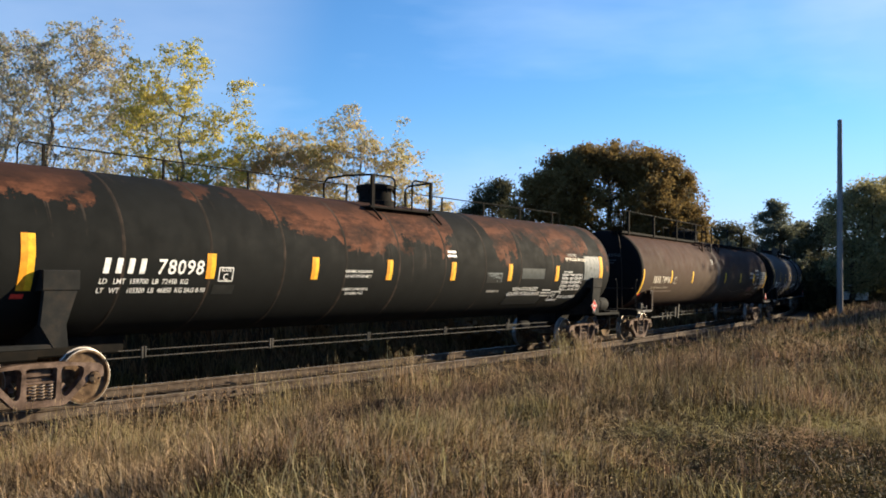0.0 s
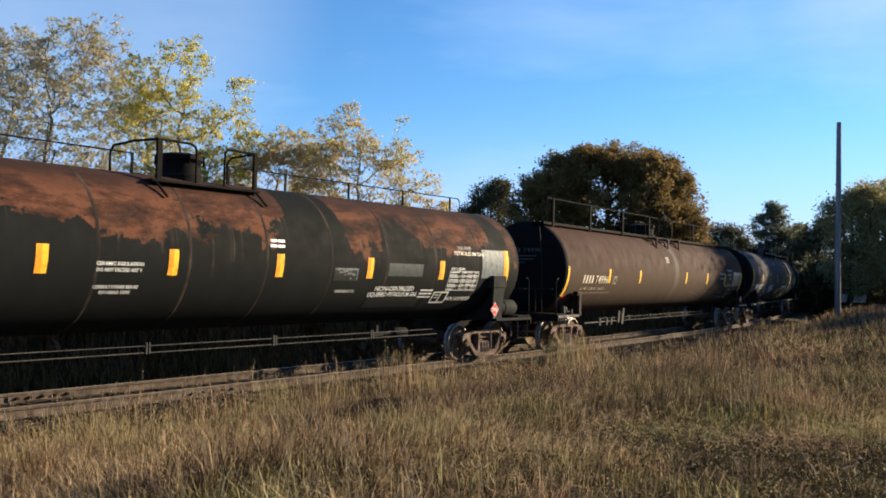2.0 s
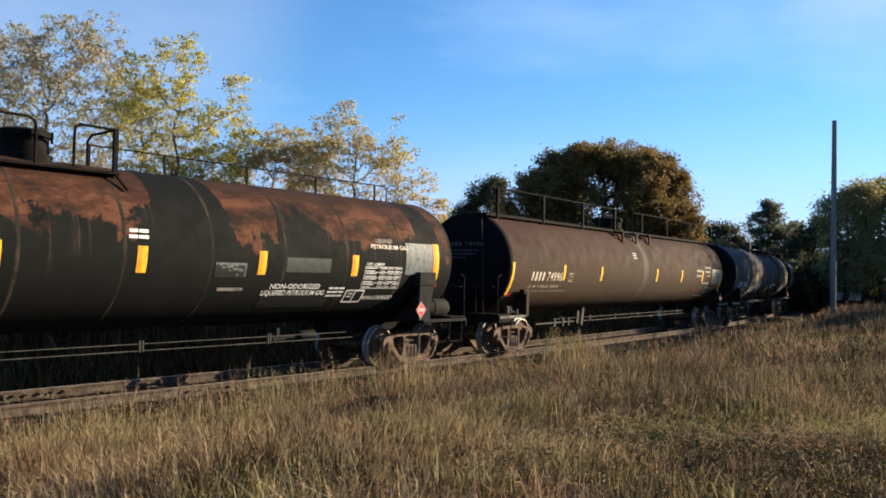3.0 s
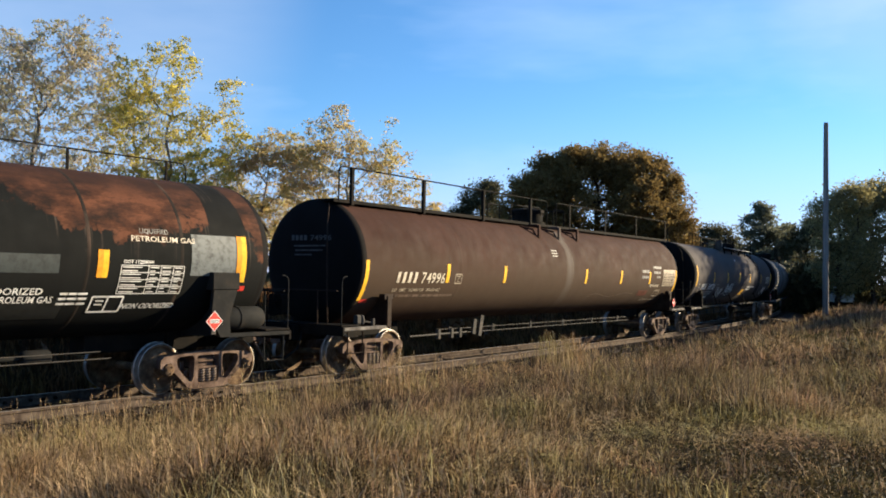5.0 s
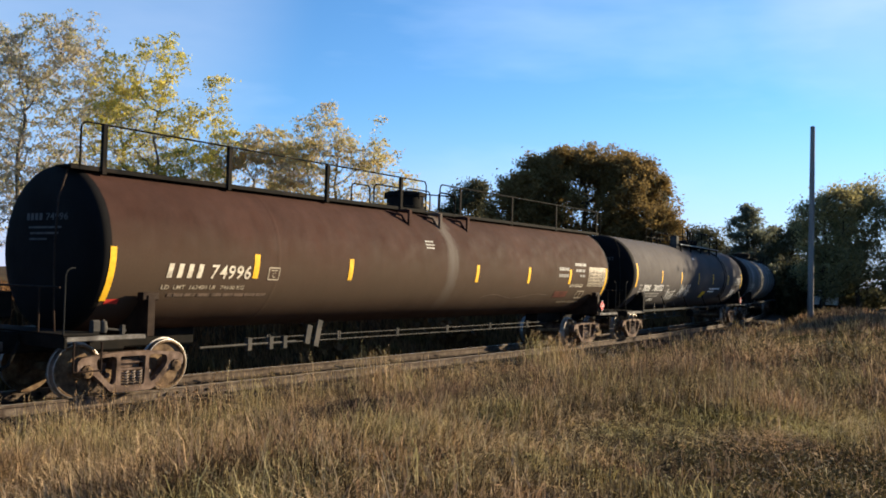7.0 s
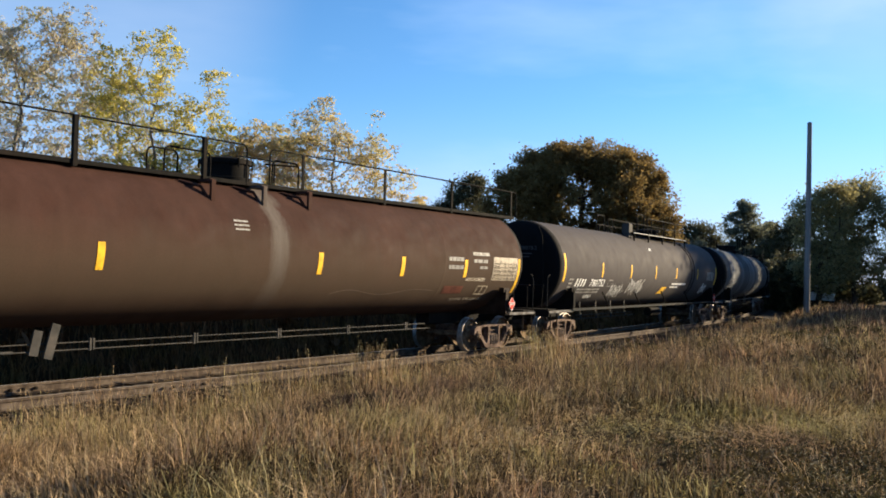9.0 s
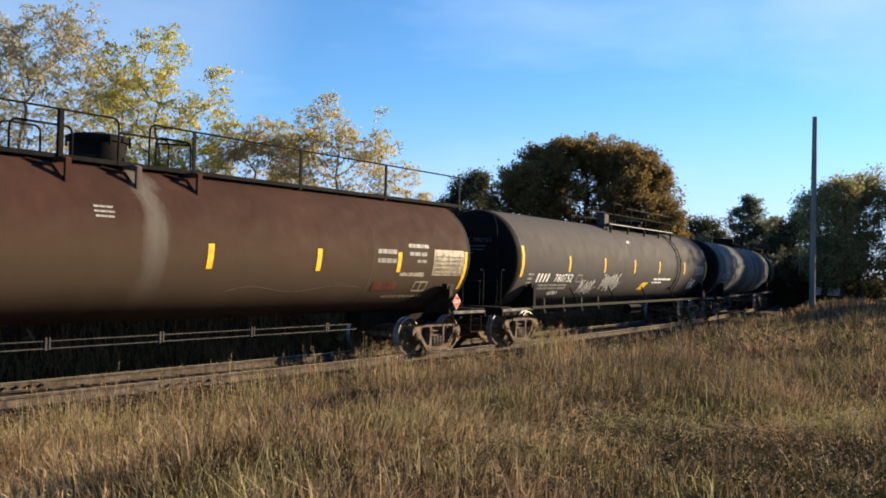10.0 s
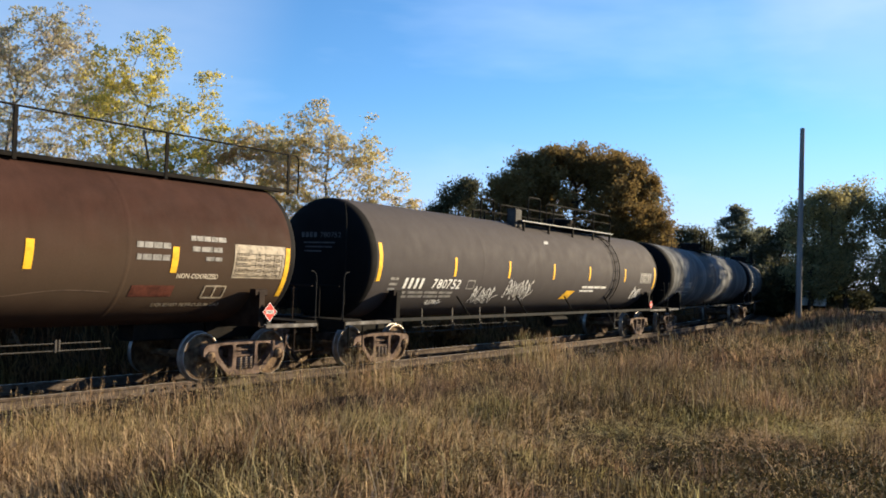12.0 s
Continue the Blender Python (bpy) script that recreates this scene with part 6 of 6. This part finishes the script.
def parked_car():
    """A pale car half hidden by the hedge."""
    root = tagged(new("parked_car"), "white car parked behind the hedge", "car")
    x, y = 33.1, 71.8
    root.matrix_basis = pose(x, y, float(ground_z(np.array([x]), np.array([y]))[0]), 0, 0, 62)
    g = Geo()
    g.prism([(-2.1, 0.35), (2.1, 0.35), (2.15, 0.7), (2.0, 0.88), (1.1, 0.98), (-1.9, 1.0), (-2.15, 0.8)], -0.85, 0.85)
    part("body", g, MAT["white"], root)
    part("cabin", Geo().prism([(-1.7, 0.98), (0.95, 0.97), (0.35, 1.42), (-1.2, 1.45)], -0.74, 0.74), MAT["dark_panel"], root, "dark window glass")
    part("roof", Geo().prism([(-1.3, 1.44), (0.42, 1.41), (0.3, 1.49), (-1.15, 1.51)], -0.72, 0.72), MAT["white"], root)
    for a in (-1.3, 1.3):
        for s in (-1, 1):
            part("wheel", Geo().lathe([(s * 0.66, 0.0), (s * 0.66, 0.32), (s * 0.88, 0.32), (s * 0.885, 0.0)], "y", (a, 0, 0.32), 18), MAT["dark_panel"], root)


# ------------------------------------------------------------ grass
def grass_material(name, ramp_cols, scale):
    m, n, l, b = material(name)
    out = n["Material Output"]
    g = n.new("ShaderNodeNewGeometry")
    co = n.new("ShaderNodeTexCoord").outputs["Object"]
    big = add_noise(n, l, co, scale, 4, 0.6)
    tuft = add_noise(n, l, co, 5.0, 2, 0.5)
    f = add_math(n, l, "ADD", add_math(n, l, "MULTIPLY_ADD", big, 1.2, -0.76), add_math(n, l, "MULTIPLY_ADD", g.outputs["Random Per Island"], 0.95, -0.35))
    f = add_math(n, l, "ADD", f, add_math(n, l, "MULTIPLY", tuft, 1.2))
    k = len(ramp_cols)
    col = add_ramp(n, l, f, [(0.26 + 0.5 * i / (k - 1), c) for i, c in enumerate(ramp_cols)])
    # greener and redder patches a stride or two across
    hue = add_noise(n, l, co, 0.85, 3, 0.55)
    col = add_mix(n, l, 1.0, col, add_ramp(n, l, hue, [(0.36, (0.73, 0.79, 0.58)), (0.5, (0.86, 0.82, 0.78)), (0.66, (0.93, 0.78, 0.78))]), "MULTIPLY")
    l.new(col, b.inputs["Base Color"])
    b.inputs["Roughness"].default_value = 0.75
    b.inputs["Specular IOR Level"].default_value = 0.2
    tr = n.new("ShaderNodeBsdfTranslucent")
    l.new(col, tr.inputs["Color"])
    mx = n.new("ShaderNodeMixShader")
    mx.inputs[0].default_value = 0.3
    l.new(b.outputs[0], mx.inputs[1])
    l.new(tr.outputs[0], mx.inputs[2])
    l.new(mx.outputs[0], out.inputs["Surface"])
    return m


def patch(x, y, a=0.55, seed=0.0):
    """A slow mottling between 0 and 1."""
    q = (np.sin(x * a + 1.7 * np.sin(y * a * 0.6 + seed) + seed) + np.sin(y * a * 1.2 + 1.3 * np.sin(x * a * 0.8 - seed)) + 0.7 * np.sin((x + y) * a * 2.3 + seed * 2) + 0.5 * np.sin((x - 1.4 * y) * a * 4.1))
    return np.clip(0.5 + q / 4.2, 0, 1)


def turf_z(x, y):
    """Where plants root: the ground, or the ballast's shoulder above it."""
    _, v = track_sv(x, y)
    return np.maximum(ground_z(x, y), np.interp(np.abs(v), [0, 1.55, 2.2, 3.0, 3.2], [-0.2, -0.19, -0.30, -0.5, -5]))


def lawn(x, y):
    """Where the field is kept shorter, close to where one stands."""
    return smooth01(-0.8, 2.0, x) * (1 - smooth01(9.5, 13.0, np.hypot(x, y)))


def trodden(x, y):
    """The line of a path where the grass lies flat."""
    d = (y - 9.2) - 0.32 * (x - 1.5) - 0.25 * np.sin(x * 1.3)
    return np.exp(-(d / 0.8) ** 2) * smooth01(0.2, 1.8, x)


def blades(x, y, h, width, bend, rng, lean_a=None):
    """Tapering bent blades as three triangles each."""
    n = len(x)
    z = turf_z(x, y) - 0.03
    a = rng.uniform(0, 2 * math.pi, n)
    lean_a = rng.normal(2.4, 1.3, n) if lean_a is None else lean_a
    dx, dy = np.cos(a) * width, np.sin(a) * width
    lx, ly = np.cos(lean_a) * bend * h, np.sin(lean_a) * bend * h
    p = np.empty((n, 5, 3))
    p[:, 0] = np.stack([x - dx, y - dy, z], 1)
    p[:, 1] = np.stack([x + dx, y + dy, z], 1)
    p[:, 2] = np.stack([x - dx * 0.8 + lx * 0.3, y - dy * 0.8 + ly * 0.3, z + h * 0.55], 1)
    p[:, 3] = np.stack([x + dx * 0.8 + lx * 0.3, y + dy * 0.8 + ly * 0.3, z + h * 0.55], 1)
    p[:, 4] = np.stack([x + lx, y + ly, z + h * (1 - 0.35 * bend)], 1)
    o = np.arange(n)[:, None, None] * 5
    f = (np.array([[0, 1, 2], [1, 3, 2], [2, 3, 4]])[None] + o).reshape(-1, 3)
    return p.reshape(-1, 3), f, p[:, 4]


def scatter(rng, n, r0, r1, az=(-31, 33), power=1.0):
    a = np.radians(rng.uniform(az[0], az[1], n))
    r = (r0 ** power + (r1 ** power - r0 ** power) * rng.uniform(0, 1, n)) ** (1 / power)
    return np.sin(a) * r, np.cos(a) * r, r


def build_grass():
    rng = np.random.default_rng(77)
    straw = grass_material("dry_straw_grass", [(0.031, 0.020, 0.008), (0.085, 0.056, 0.025), (0.225, 0.157, 0.072), (0.54, 0.42, 0.235)], 0.33)
    green = grass_material("dull_green_grass", [(0.026, 0.021, 0.010), (0.088, 0.070, 0.030), (0.20, 0.158, 0.070)], 0.4)
    stalk = grass_material("bleached_stalks", [(0.15, 0.108, 0.05), (0.36, 0.275, 0.145), (0.66, 0.54, 0.33)], 0.5)
    bramble = grass_material("dark_dead_cane", [(0.010, 0.007, 0.006), (0.022, 0.016, 0.012), (0.045, 0.034, 0.025)], 0.6)
    husk = grass_material("pale_husks", [(0.12, 0.088, 0.042), (0.26, 0.20, 0.10), (0.48, 0.39, 0.22)], 0.5)
    heads = grass_material("seed_heads", [(0.17, 0.12, 0.065), (0.30, 0.22, 0.125), (0.44, 0.34, 0.205)], 0.5)

    def field(name, label, mat, n, r0, r1, hgt, wid, keep, power=1.0, bend=(0.15, 0.75), each=30, loose=0.13):
        """Tufts of blades that lean outwards from their middles."""
        x, y, r = scatter(rng, n // each, r0, r1, power=power)
        s, v = track_sv(x, y)
        ok = (v > 1.75) & (rng.uniform(0, 1, len(x)) < np.clip(keep(x, y, s, v), 0, 1))
        x, y, r = x[ok], y[ok], r[ok]
        size = rng.uniform(0.5, 1.4, len(x)) * (0.45 + 1.1 * patch(x, y, 1.5, 2.0))
        size, x, y, r = (np.repeat(q, each) for q in (size, x, y, r))
        m = len(x)
        ox, oy = rng.normal(size=m) * loose * np.maximum(1, r / 16), rng.normal(size=m) * loose * np.maximum(1, r / 16)
        h = hgt * size * rng.uniform(0.5, 1.2, m) * (1 - 0.5 * trodden(x, y)) * (1 - 0.55 * lawn(x, y)) * np.repeat(0.40 + 0.60 * smooth01(2.2, 4.6, v[ok]), each)
        w = wid * np.maximum(1.0, r / 14.0) * rng.uniform(0.6, 1.4, m)
        vv, ff, tips = blades(x + ox, y + oy, h, w, rng.uniform(bend[0], bend[1], m), rng, np.arctan2(oy, ox) + rng.normal(size=m) * 0.8)
        tagged(new(name, arrays_mesh(name, vv, ff, mat)), label, "grass", kind="stuff")

    mound = lambda x, y: np.exp(-((x - 1.0) / 2.0) ** 2 - ((y - 16.5) / 3.0) ** 2) + np.exp(-((x + 0.85) / 0.8) ** 2 - ((y - 13.2) / 1.1) ** 2)
    rank = lambda x, y: np.clip(0.72 * smooth01(-0.1, 2.6, x - 0.06 * y) * (1 - 0.7 * trodden(x, y)) + 1.1 * mound(x, y) + smooth01(0.5, 1.6, x) * (1 - smooth01(7.5, 8.3, np.hypot(x, y))) + 0.75 * smooth01(1.6, 3.2, x) * (1 - smooth01(9.5, 12.5, np.hypot(x, y))) * (1 - trodden(x, y)), 0, 1)
    low = lambda x, y, s, v: (0.10 + 0.45 * patch(x, y, 0.7, 0.4) + 0.75 * patch(x, y, 2.6, 1.4) ** 1.5) * (1 - 0.86 * rank(x, y))
    field("dry_grass", "dense dry straw-coloured field grass", straw, 280000, 4.5, 15, 0.32, 0.0033, low, 1.6, (0.1, 1.1), 20, 0.17)
    field("dry_grass", "dense dry straw-coloured field grass", straw, 240000, 15, 62, 0.42, 0.0038, low, 1.1, (0.1, 0.8))
    clump = lambda x, y, s, v: 1.3 * patch(x, y, 1.3, 3.1) ** 2 * (1 - 0.85 * rank(x, y))
    field("tussocks", "pale tussocks of dry grass", straw, 130000, 5.5, 26, 0.48, 0.0034, clump, 1.3, (0.15, 1.0), 80, 0.15)
    field("green_grass", "dull green grass between the dry stems", green, 140000, 4.5, 18, 0.26, 0.0052, lambda x, y, s, v: 1.05 - 0.95 * patch(x, y, 0.7, 0.4) + 0.5 * rank(x, y) * smooth01(8, 9.5, y) + 0.8 * np.exp(-((v - 3.0) / 0.8) ** 2) * (s < -4), 1.5)
    field("green_grass", "dull green grass between the dry stems", green, 80000, 18, 62, 0.28, 0.007, lambda x, y, s, v: 1.0 - 0.8 * patch(x, y, 0.7, 0.4), 1.1)

    pale = lambda x, y, s, v: (0.15 + 0.85 * patch(x, y, 1.9, 8.0) ** 1.4) * (1 - 0.75 * rank(x, y))
    field("pale_stems", "single bleached stems curving out of the grass", stalk, 34000, 5.0, 22, 0.44, 0.0030, pale, 1.25, (0.15, 1.0), 5, 0.16)

    # broken straw caught between the tufts
    def litter(name, label, mat, n, r0, r1, size, path=0.0):
        x, y, r = scatter(rng, n, r0, r1, power=1.3)
        _, v = track_sv(x, y)
        ok = (v > 1.75) & (rng.uniform(0, 1, n) < (0.3 + 0.7 * patch(x, y, 2.1, 6.0)) * (1 - 0.8 * rank(x, y)) * (1 - path) + (0.5 + 0.5 * path) * trodden(x, y) ** (1 + 2 * path) * (1 - path + path * patch(x, y, 1.2, 2.7)))
        x, y, r = x[ok], y[ok], r[ok]
        z = turf_z(x, y) + rng.uniform(0.02, 0.27, len(x)) * (1 - 0.4 * lawn(x, y)) * (1 - 0.4 * path)
        vv, ff = leaf_quads(np.stack([x, y, z], 1), size * np.maximum(1, r / 14), rng, 0.1, 0.032)
        tagged(new(name, arrays_mesh(name, vv, ff, mat)), label, "grass", kind="stuff")

    litter("broken_straw", "broken pale straw lying across the grass", straw, 170000, 4.6, 24, 0.06)
    litter("flattened_straw", "bleached straw trodden flat along a path", stalk, 160000, 6.0, 17, 0.075, 1.0)

    def specks(name, label, mat, n, r0, r1, size, top, keep):
        """Small leaves and husks held loosely among the stems, in sprays."""
        x, y, r = scatter(rng, n // 9, r0, r1, power=1.4)
        s, v = track_sv(x, y)
        ok = (v > 1.9) & (rng.uniform(0, 1, len(x)) < keep(x, y, s, v))
        x, y, r = (np.repeat(q[ok], 9) for q in (x, y, r))
        z = turf_z(x, y) + np.repeat(rng.uniform(0.25, 1.0, len(x) // 9), 9) * top * (1 - 0.45 * lawn(x, y)) + rng.normal(size=len(x)) * 0.03
        c = np.stack([x + rng.normal(size=len(x)) * 0.045, y + rng.normal(size=len(x)) * 0.045, z], 1)
        vv, ff = leaf_quads(c, size * np.maximum(1, r / 13), rng, 0.0, 0.30)
        tagged(new(name, arrays_mesh(name, vv, ff, mat)), label, "grass", kind="stuff")

    specks("husks", "pale dry husks and small leaves among the grass", husk, 90000, 4.8, 26, 0.014, 0.40, lambda x, y, s, v: 0.2 + 0.8 * patch(x, y, 1.7, 4.0) * (1 - 0.5 * rank(x, y)))
    specks("green_leaves", "small dull green leaves low in the grass", green, 80000, 4.8, 22, 0.017, 0.26, lambda x, y, s, v: 0.1 + 0.7 * patch(x, y, 1.1, 9.0))
    forb = grass_material("dark_forb_leaf", [(0.018, 0.017, 0.008), (0.040, 0.036, 0.015), (0.078, 0.068, 0.029)], 0.7)
    specks("dark_forbs", "low dark green and brown forbs", forb, 220000, 4.9, 10.8, 0.024, 0.33, lambda x, y, s, v: smooth01(2.0, 3.2, x) * (1 - smooth01(8.3, 10.4, np.hypot(x, y))) * (1 - 0.9 * trodden(x, y)))
    specks("dark_forbs", "dull brown forbs among the far weeds", forb, 110000, 10.5, 32, 0.029, 0.42, lambda x, y, s, v: 1.0 * smooth01(5.0, 9.0, x) * (0.4 + 0.6 * patch(x, y, 0.8, 5.5)))
    # thinner cover round and behind the standpoint
    a, r = rng.uniform(0, 2 * math.pi, 48000), np.sqrt(rng.uniform(1.5 ** 2, 26 ** 2, 48000))
    x, y = np.sin(a) * r, np.cos(a) * r
    out = (np.abs(np.degrees(np.arctan2(x, y)) - 1) > 31.5) | (r < 4.6)
    x, y = x[out], y[out]
    _, v = track_sv(x, y)
    x, y = x[v > 2], y[v > 2]
    vv, ff, tips = blades(x, y, rng.uniform(0.12, 0.34, len(x)), np.full(len(x), 0.009), rng.uniform(0.1, 0.6, len(x)), rng)
    tagged(new("dry_grass", arrays_mesh("dry_grass", vv, ff, straw)), "short dry grass round the standpoint", "grass", kind="stuff")

    # dead brown weeds in drifts
    weed = grass_material("dead_brown_weed", [(0.042, 0.029, 0.019), (0.120, 0.084, 0.053), (0.25, 0.185, 0.120)], 0.5)
    drift = lambda x, y, s, v: 1.6 * patch(x, y, 0.42, 7.0) ** 2.2 * (0.3 + 0.7 * smooth01(-1.5, 1.5, x)) * (0.25 + 0.45 * smooth01(-6, 14, s)) * (1 - lawn(x, y)) + 0.8 * rank(x, y) + 1.0 * mound(x, y) + 0.9 * lawn(x, y) * (1 - smooth01(8.0, 8.8, np.hypot(x, y))) * smooth01(1.0, 2.2, x)
    field("brown_weeds", "drifts of dead reddish-brown weeds", weed, 270000, 5.2, 60, 0.40, 0.0048, drift, 1.15, (0.0, 0.35), 26, 0.10)

    # a thicket of dark dead canes, with a few pale ones left standing in it
    for name, label, mat, n, width, tall in (("dead_canes", "low thicket of dark dead canes in the field", bramble, 9000, 0.0045, (0.25, 0.62)), ("pale_canes", "pale dry canes leaning out of the thicket", straw, 160, 0.0042, (0.4, 0.8))):
        x, y = rng.normal(-0.85, 0.45, n), rng.normal(13.2, 0.6, n)
        far = rng.random(n) < 0.3
        x, y = np.where(far, rng.normal(1.2, 1.1, n), x), np.where(far, rng.normal(15.6, 1.3, n), y)
        _, v = track_sv(x, y)
        x, y = x[v > 2.2], y[v > 2.2]
        vv, ff, tips = blades(x, y, rng.uniform(*tall, len(x)), np.full(len(x), width), rng.uniform(0.2, 1.2, len(x)), rng, rng.uniform(0, 2 * math.pi, len(x)))
        tagged(new(name, arrays_mesh(name, vv, ff, mat)), label, "weeds", kind="stuff")

    n = 9000
    c = np.stack([rng.normal(-0.85, 0.42, n), rng.normal(13.2, 0.5, n), np.zeros(n)], 1)
    c[:, 2] = turf_z(c[:, 0], c[:, 1]) + rng.uniform(0.02, 0.42, n) * np.exp(-((c[:, 0] + 0.85) / 0.9) ** 2)
    vv, ff = leaf_quads(c, 0.026, rng, 0.0, 0.35)
    tagged(new("dead_canes", arrays_mesh("dead_canes", vv, ff, bramble)), "shrivelled dark leaves caught in the canes", "weeds", kind="stuff")

    # tall flowering stems, thickest along the foot of the track
    n = 90000
    x, y, r = scatter(rng, n, 5.0, 55, power=1.0)
    s, v = track_sv(x, y)
    near = np.exp(-((v - 2.2) / 0.8) ** 2)
    clump = np.exp(-((s + 4.4) / 0.7) ** 2) * 0.6 + np.exp(-((s - 3.4) / 1.0) ** 2) * 0.5 + np.exp(-((s + 5.2) / 2.2) ** 2) * 0.35
    ok = (v > 1.7) & (rng.uniform(0, 1, n) < 0.008 + 0.5 * near * (0.08 + 0.30 * (s < 3) + 0.9 * clump) + (0.1 * patch(x, y, 0.9, 5.0) ** 3 + 0.22 * patch(x, y, 1.6, 5.0) ** 2 * (1 - smooth01(-0.5, 2.0, x)) * (r < 18)) * (1 - 0.85 * rank(x, y)))
    x, y, r, near, clump = x[ok], y[ok], r[ok], near[ok], clump[ok]
    for s0, sd, n in ((-4.4, 0.4, 100), (3.4, 0.6, 190), (-9.0, 1.8, 140)):
        xy = np.array([on_track(a, b)[:2] for a, b in zip(rng.normal(s0, sd, n), rng.normal(2.45, 0.3, n))])
        x, y = np.concatenate([x, xy[:, 0]]), np.concatenate([y, xy[:, 1]])
        near, clump = np.concatenate([near, np.full(n, 1.2 if s0 > -5 else 0.8)]), np.concatenate([clump, np.full(n, 0.9)])
    r = np.hypot(x, y)
    m = len(x)
    h = rng.uniform(0.36, 0.70, m) * (1 + 0.55 * near * np.minimum(clump, 1.2)) * (1 - 0.4 * lawn(x, y))
    vv, ff, tips = blades(x, y, h, 0.0031 * np.maximum(1, r / 13), rng.uniform(0.05, 0.35, m), rng)
    tagged(new("tall_stems", arrays_mesh("tall_stems", vv, ff, stalk)), "tall pale dry grass stems", "grass", kind="stuff")
    k = 7
    t = rng.uniform(-0.26, 0.0, (m, k, 1))
    c = tips[:, None, :] + np.concatenate([rng.normal(size=(m, k, 2)) * 0.007, t], 2)
    vv, ff = leaf_quads(c.reshape(-1, 3), 0.036 * np.repeat(np.maximum(1, r / 18), k), rng, -4.5, 0.10)
    tagged(new("seed_heads", arrays_mesh("seed_heads", vv, ff, heads)), "feathery tan seed heads on the stems", "grass", kind="stuff")

    # rank growth beyond the rails
    n = 52000
    ss = rng.uniform(-22, 60, n)
    off = -np.where(rng.random(n) < 0.8, rng.uniform(2.7, 5.5, n), rng.uniform(5.5, 11.0, n))
    xy = np.array([on_track(a, b)[:2] for a, b in zip(ss, off)])
    vv, ff, tips = blades(xy[:, 0], xy[:, 1], rng.uniform(0.25, 0.7, n), np.full(n, 0.020), rng.uniform(0.1, 0.6, n), rng)
    dead = grass_material("dead_bracken", [(0.080, 0.041, 0.015), (0.17, 0.089, 0.033), (0.27, 0.150, 0.060)], 0.5)
    tagged(new("far_grass", arrays_mesh("far_grass", vv, ff, dead)), "rank grass on the far side of the rails", "grass", kind="stuff")


# ------------------------------------------------------------ build
build_ground()
build_track()
TRAIN = []


def put_car(ob, offset, half):
    n = len(TRAIN)
    TRAIN.append((ob, offset, half, TRUCKS[2 * n:2 * n + 2], WHEELSETS[4 * n:4 * n + 4]))


put_car(car_black(), -0.62, 9.13)
put_car(car_brown(), 22.41, 9.16)
put_car(car_grey(), 44.72, 8.75)
put_car(car_sooty("soot-stained grey tank car streaked with pale spills"), 66.6, 8.7)
put_car(car_sooty("soot-stained grey tank car farther along the train"), 88.3, 8.7)
build_pole()
build_trees()
parked_car()
build_grass()
build_ties()


def motions():
    """The train rolls by on its curve; trucks swivel and wheels turn."""
    steps = [k * 0.25 for k in range(49)]
    spins = [k * 0.2 for k in range(61)]
    for car, offset, half, trucks, wheels in TRAIN:
        rows = [(t, car_pose(offset, half, t)) for t in steps]
        walk(car, [(t, r[0]) for t, r in rows])
        for (truck, sgn) in trucks:
            walk(truck, [(t, pose(sgn * half, 0, 0, 0, 0, r[1] if sgn < 0 else r[2])) for t, r in rows[::2]])
        for ws, u in wheels:
            walk(ws, [(t, pose(u, 0, 0.457) @ pose(0, 0, 0, 0, math.degrees((run(t) - run(0)) / 0.457), 0)) for t in spins])


motions()
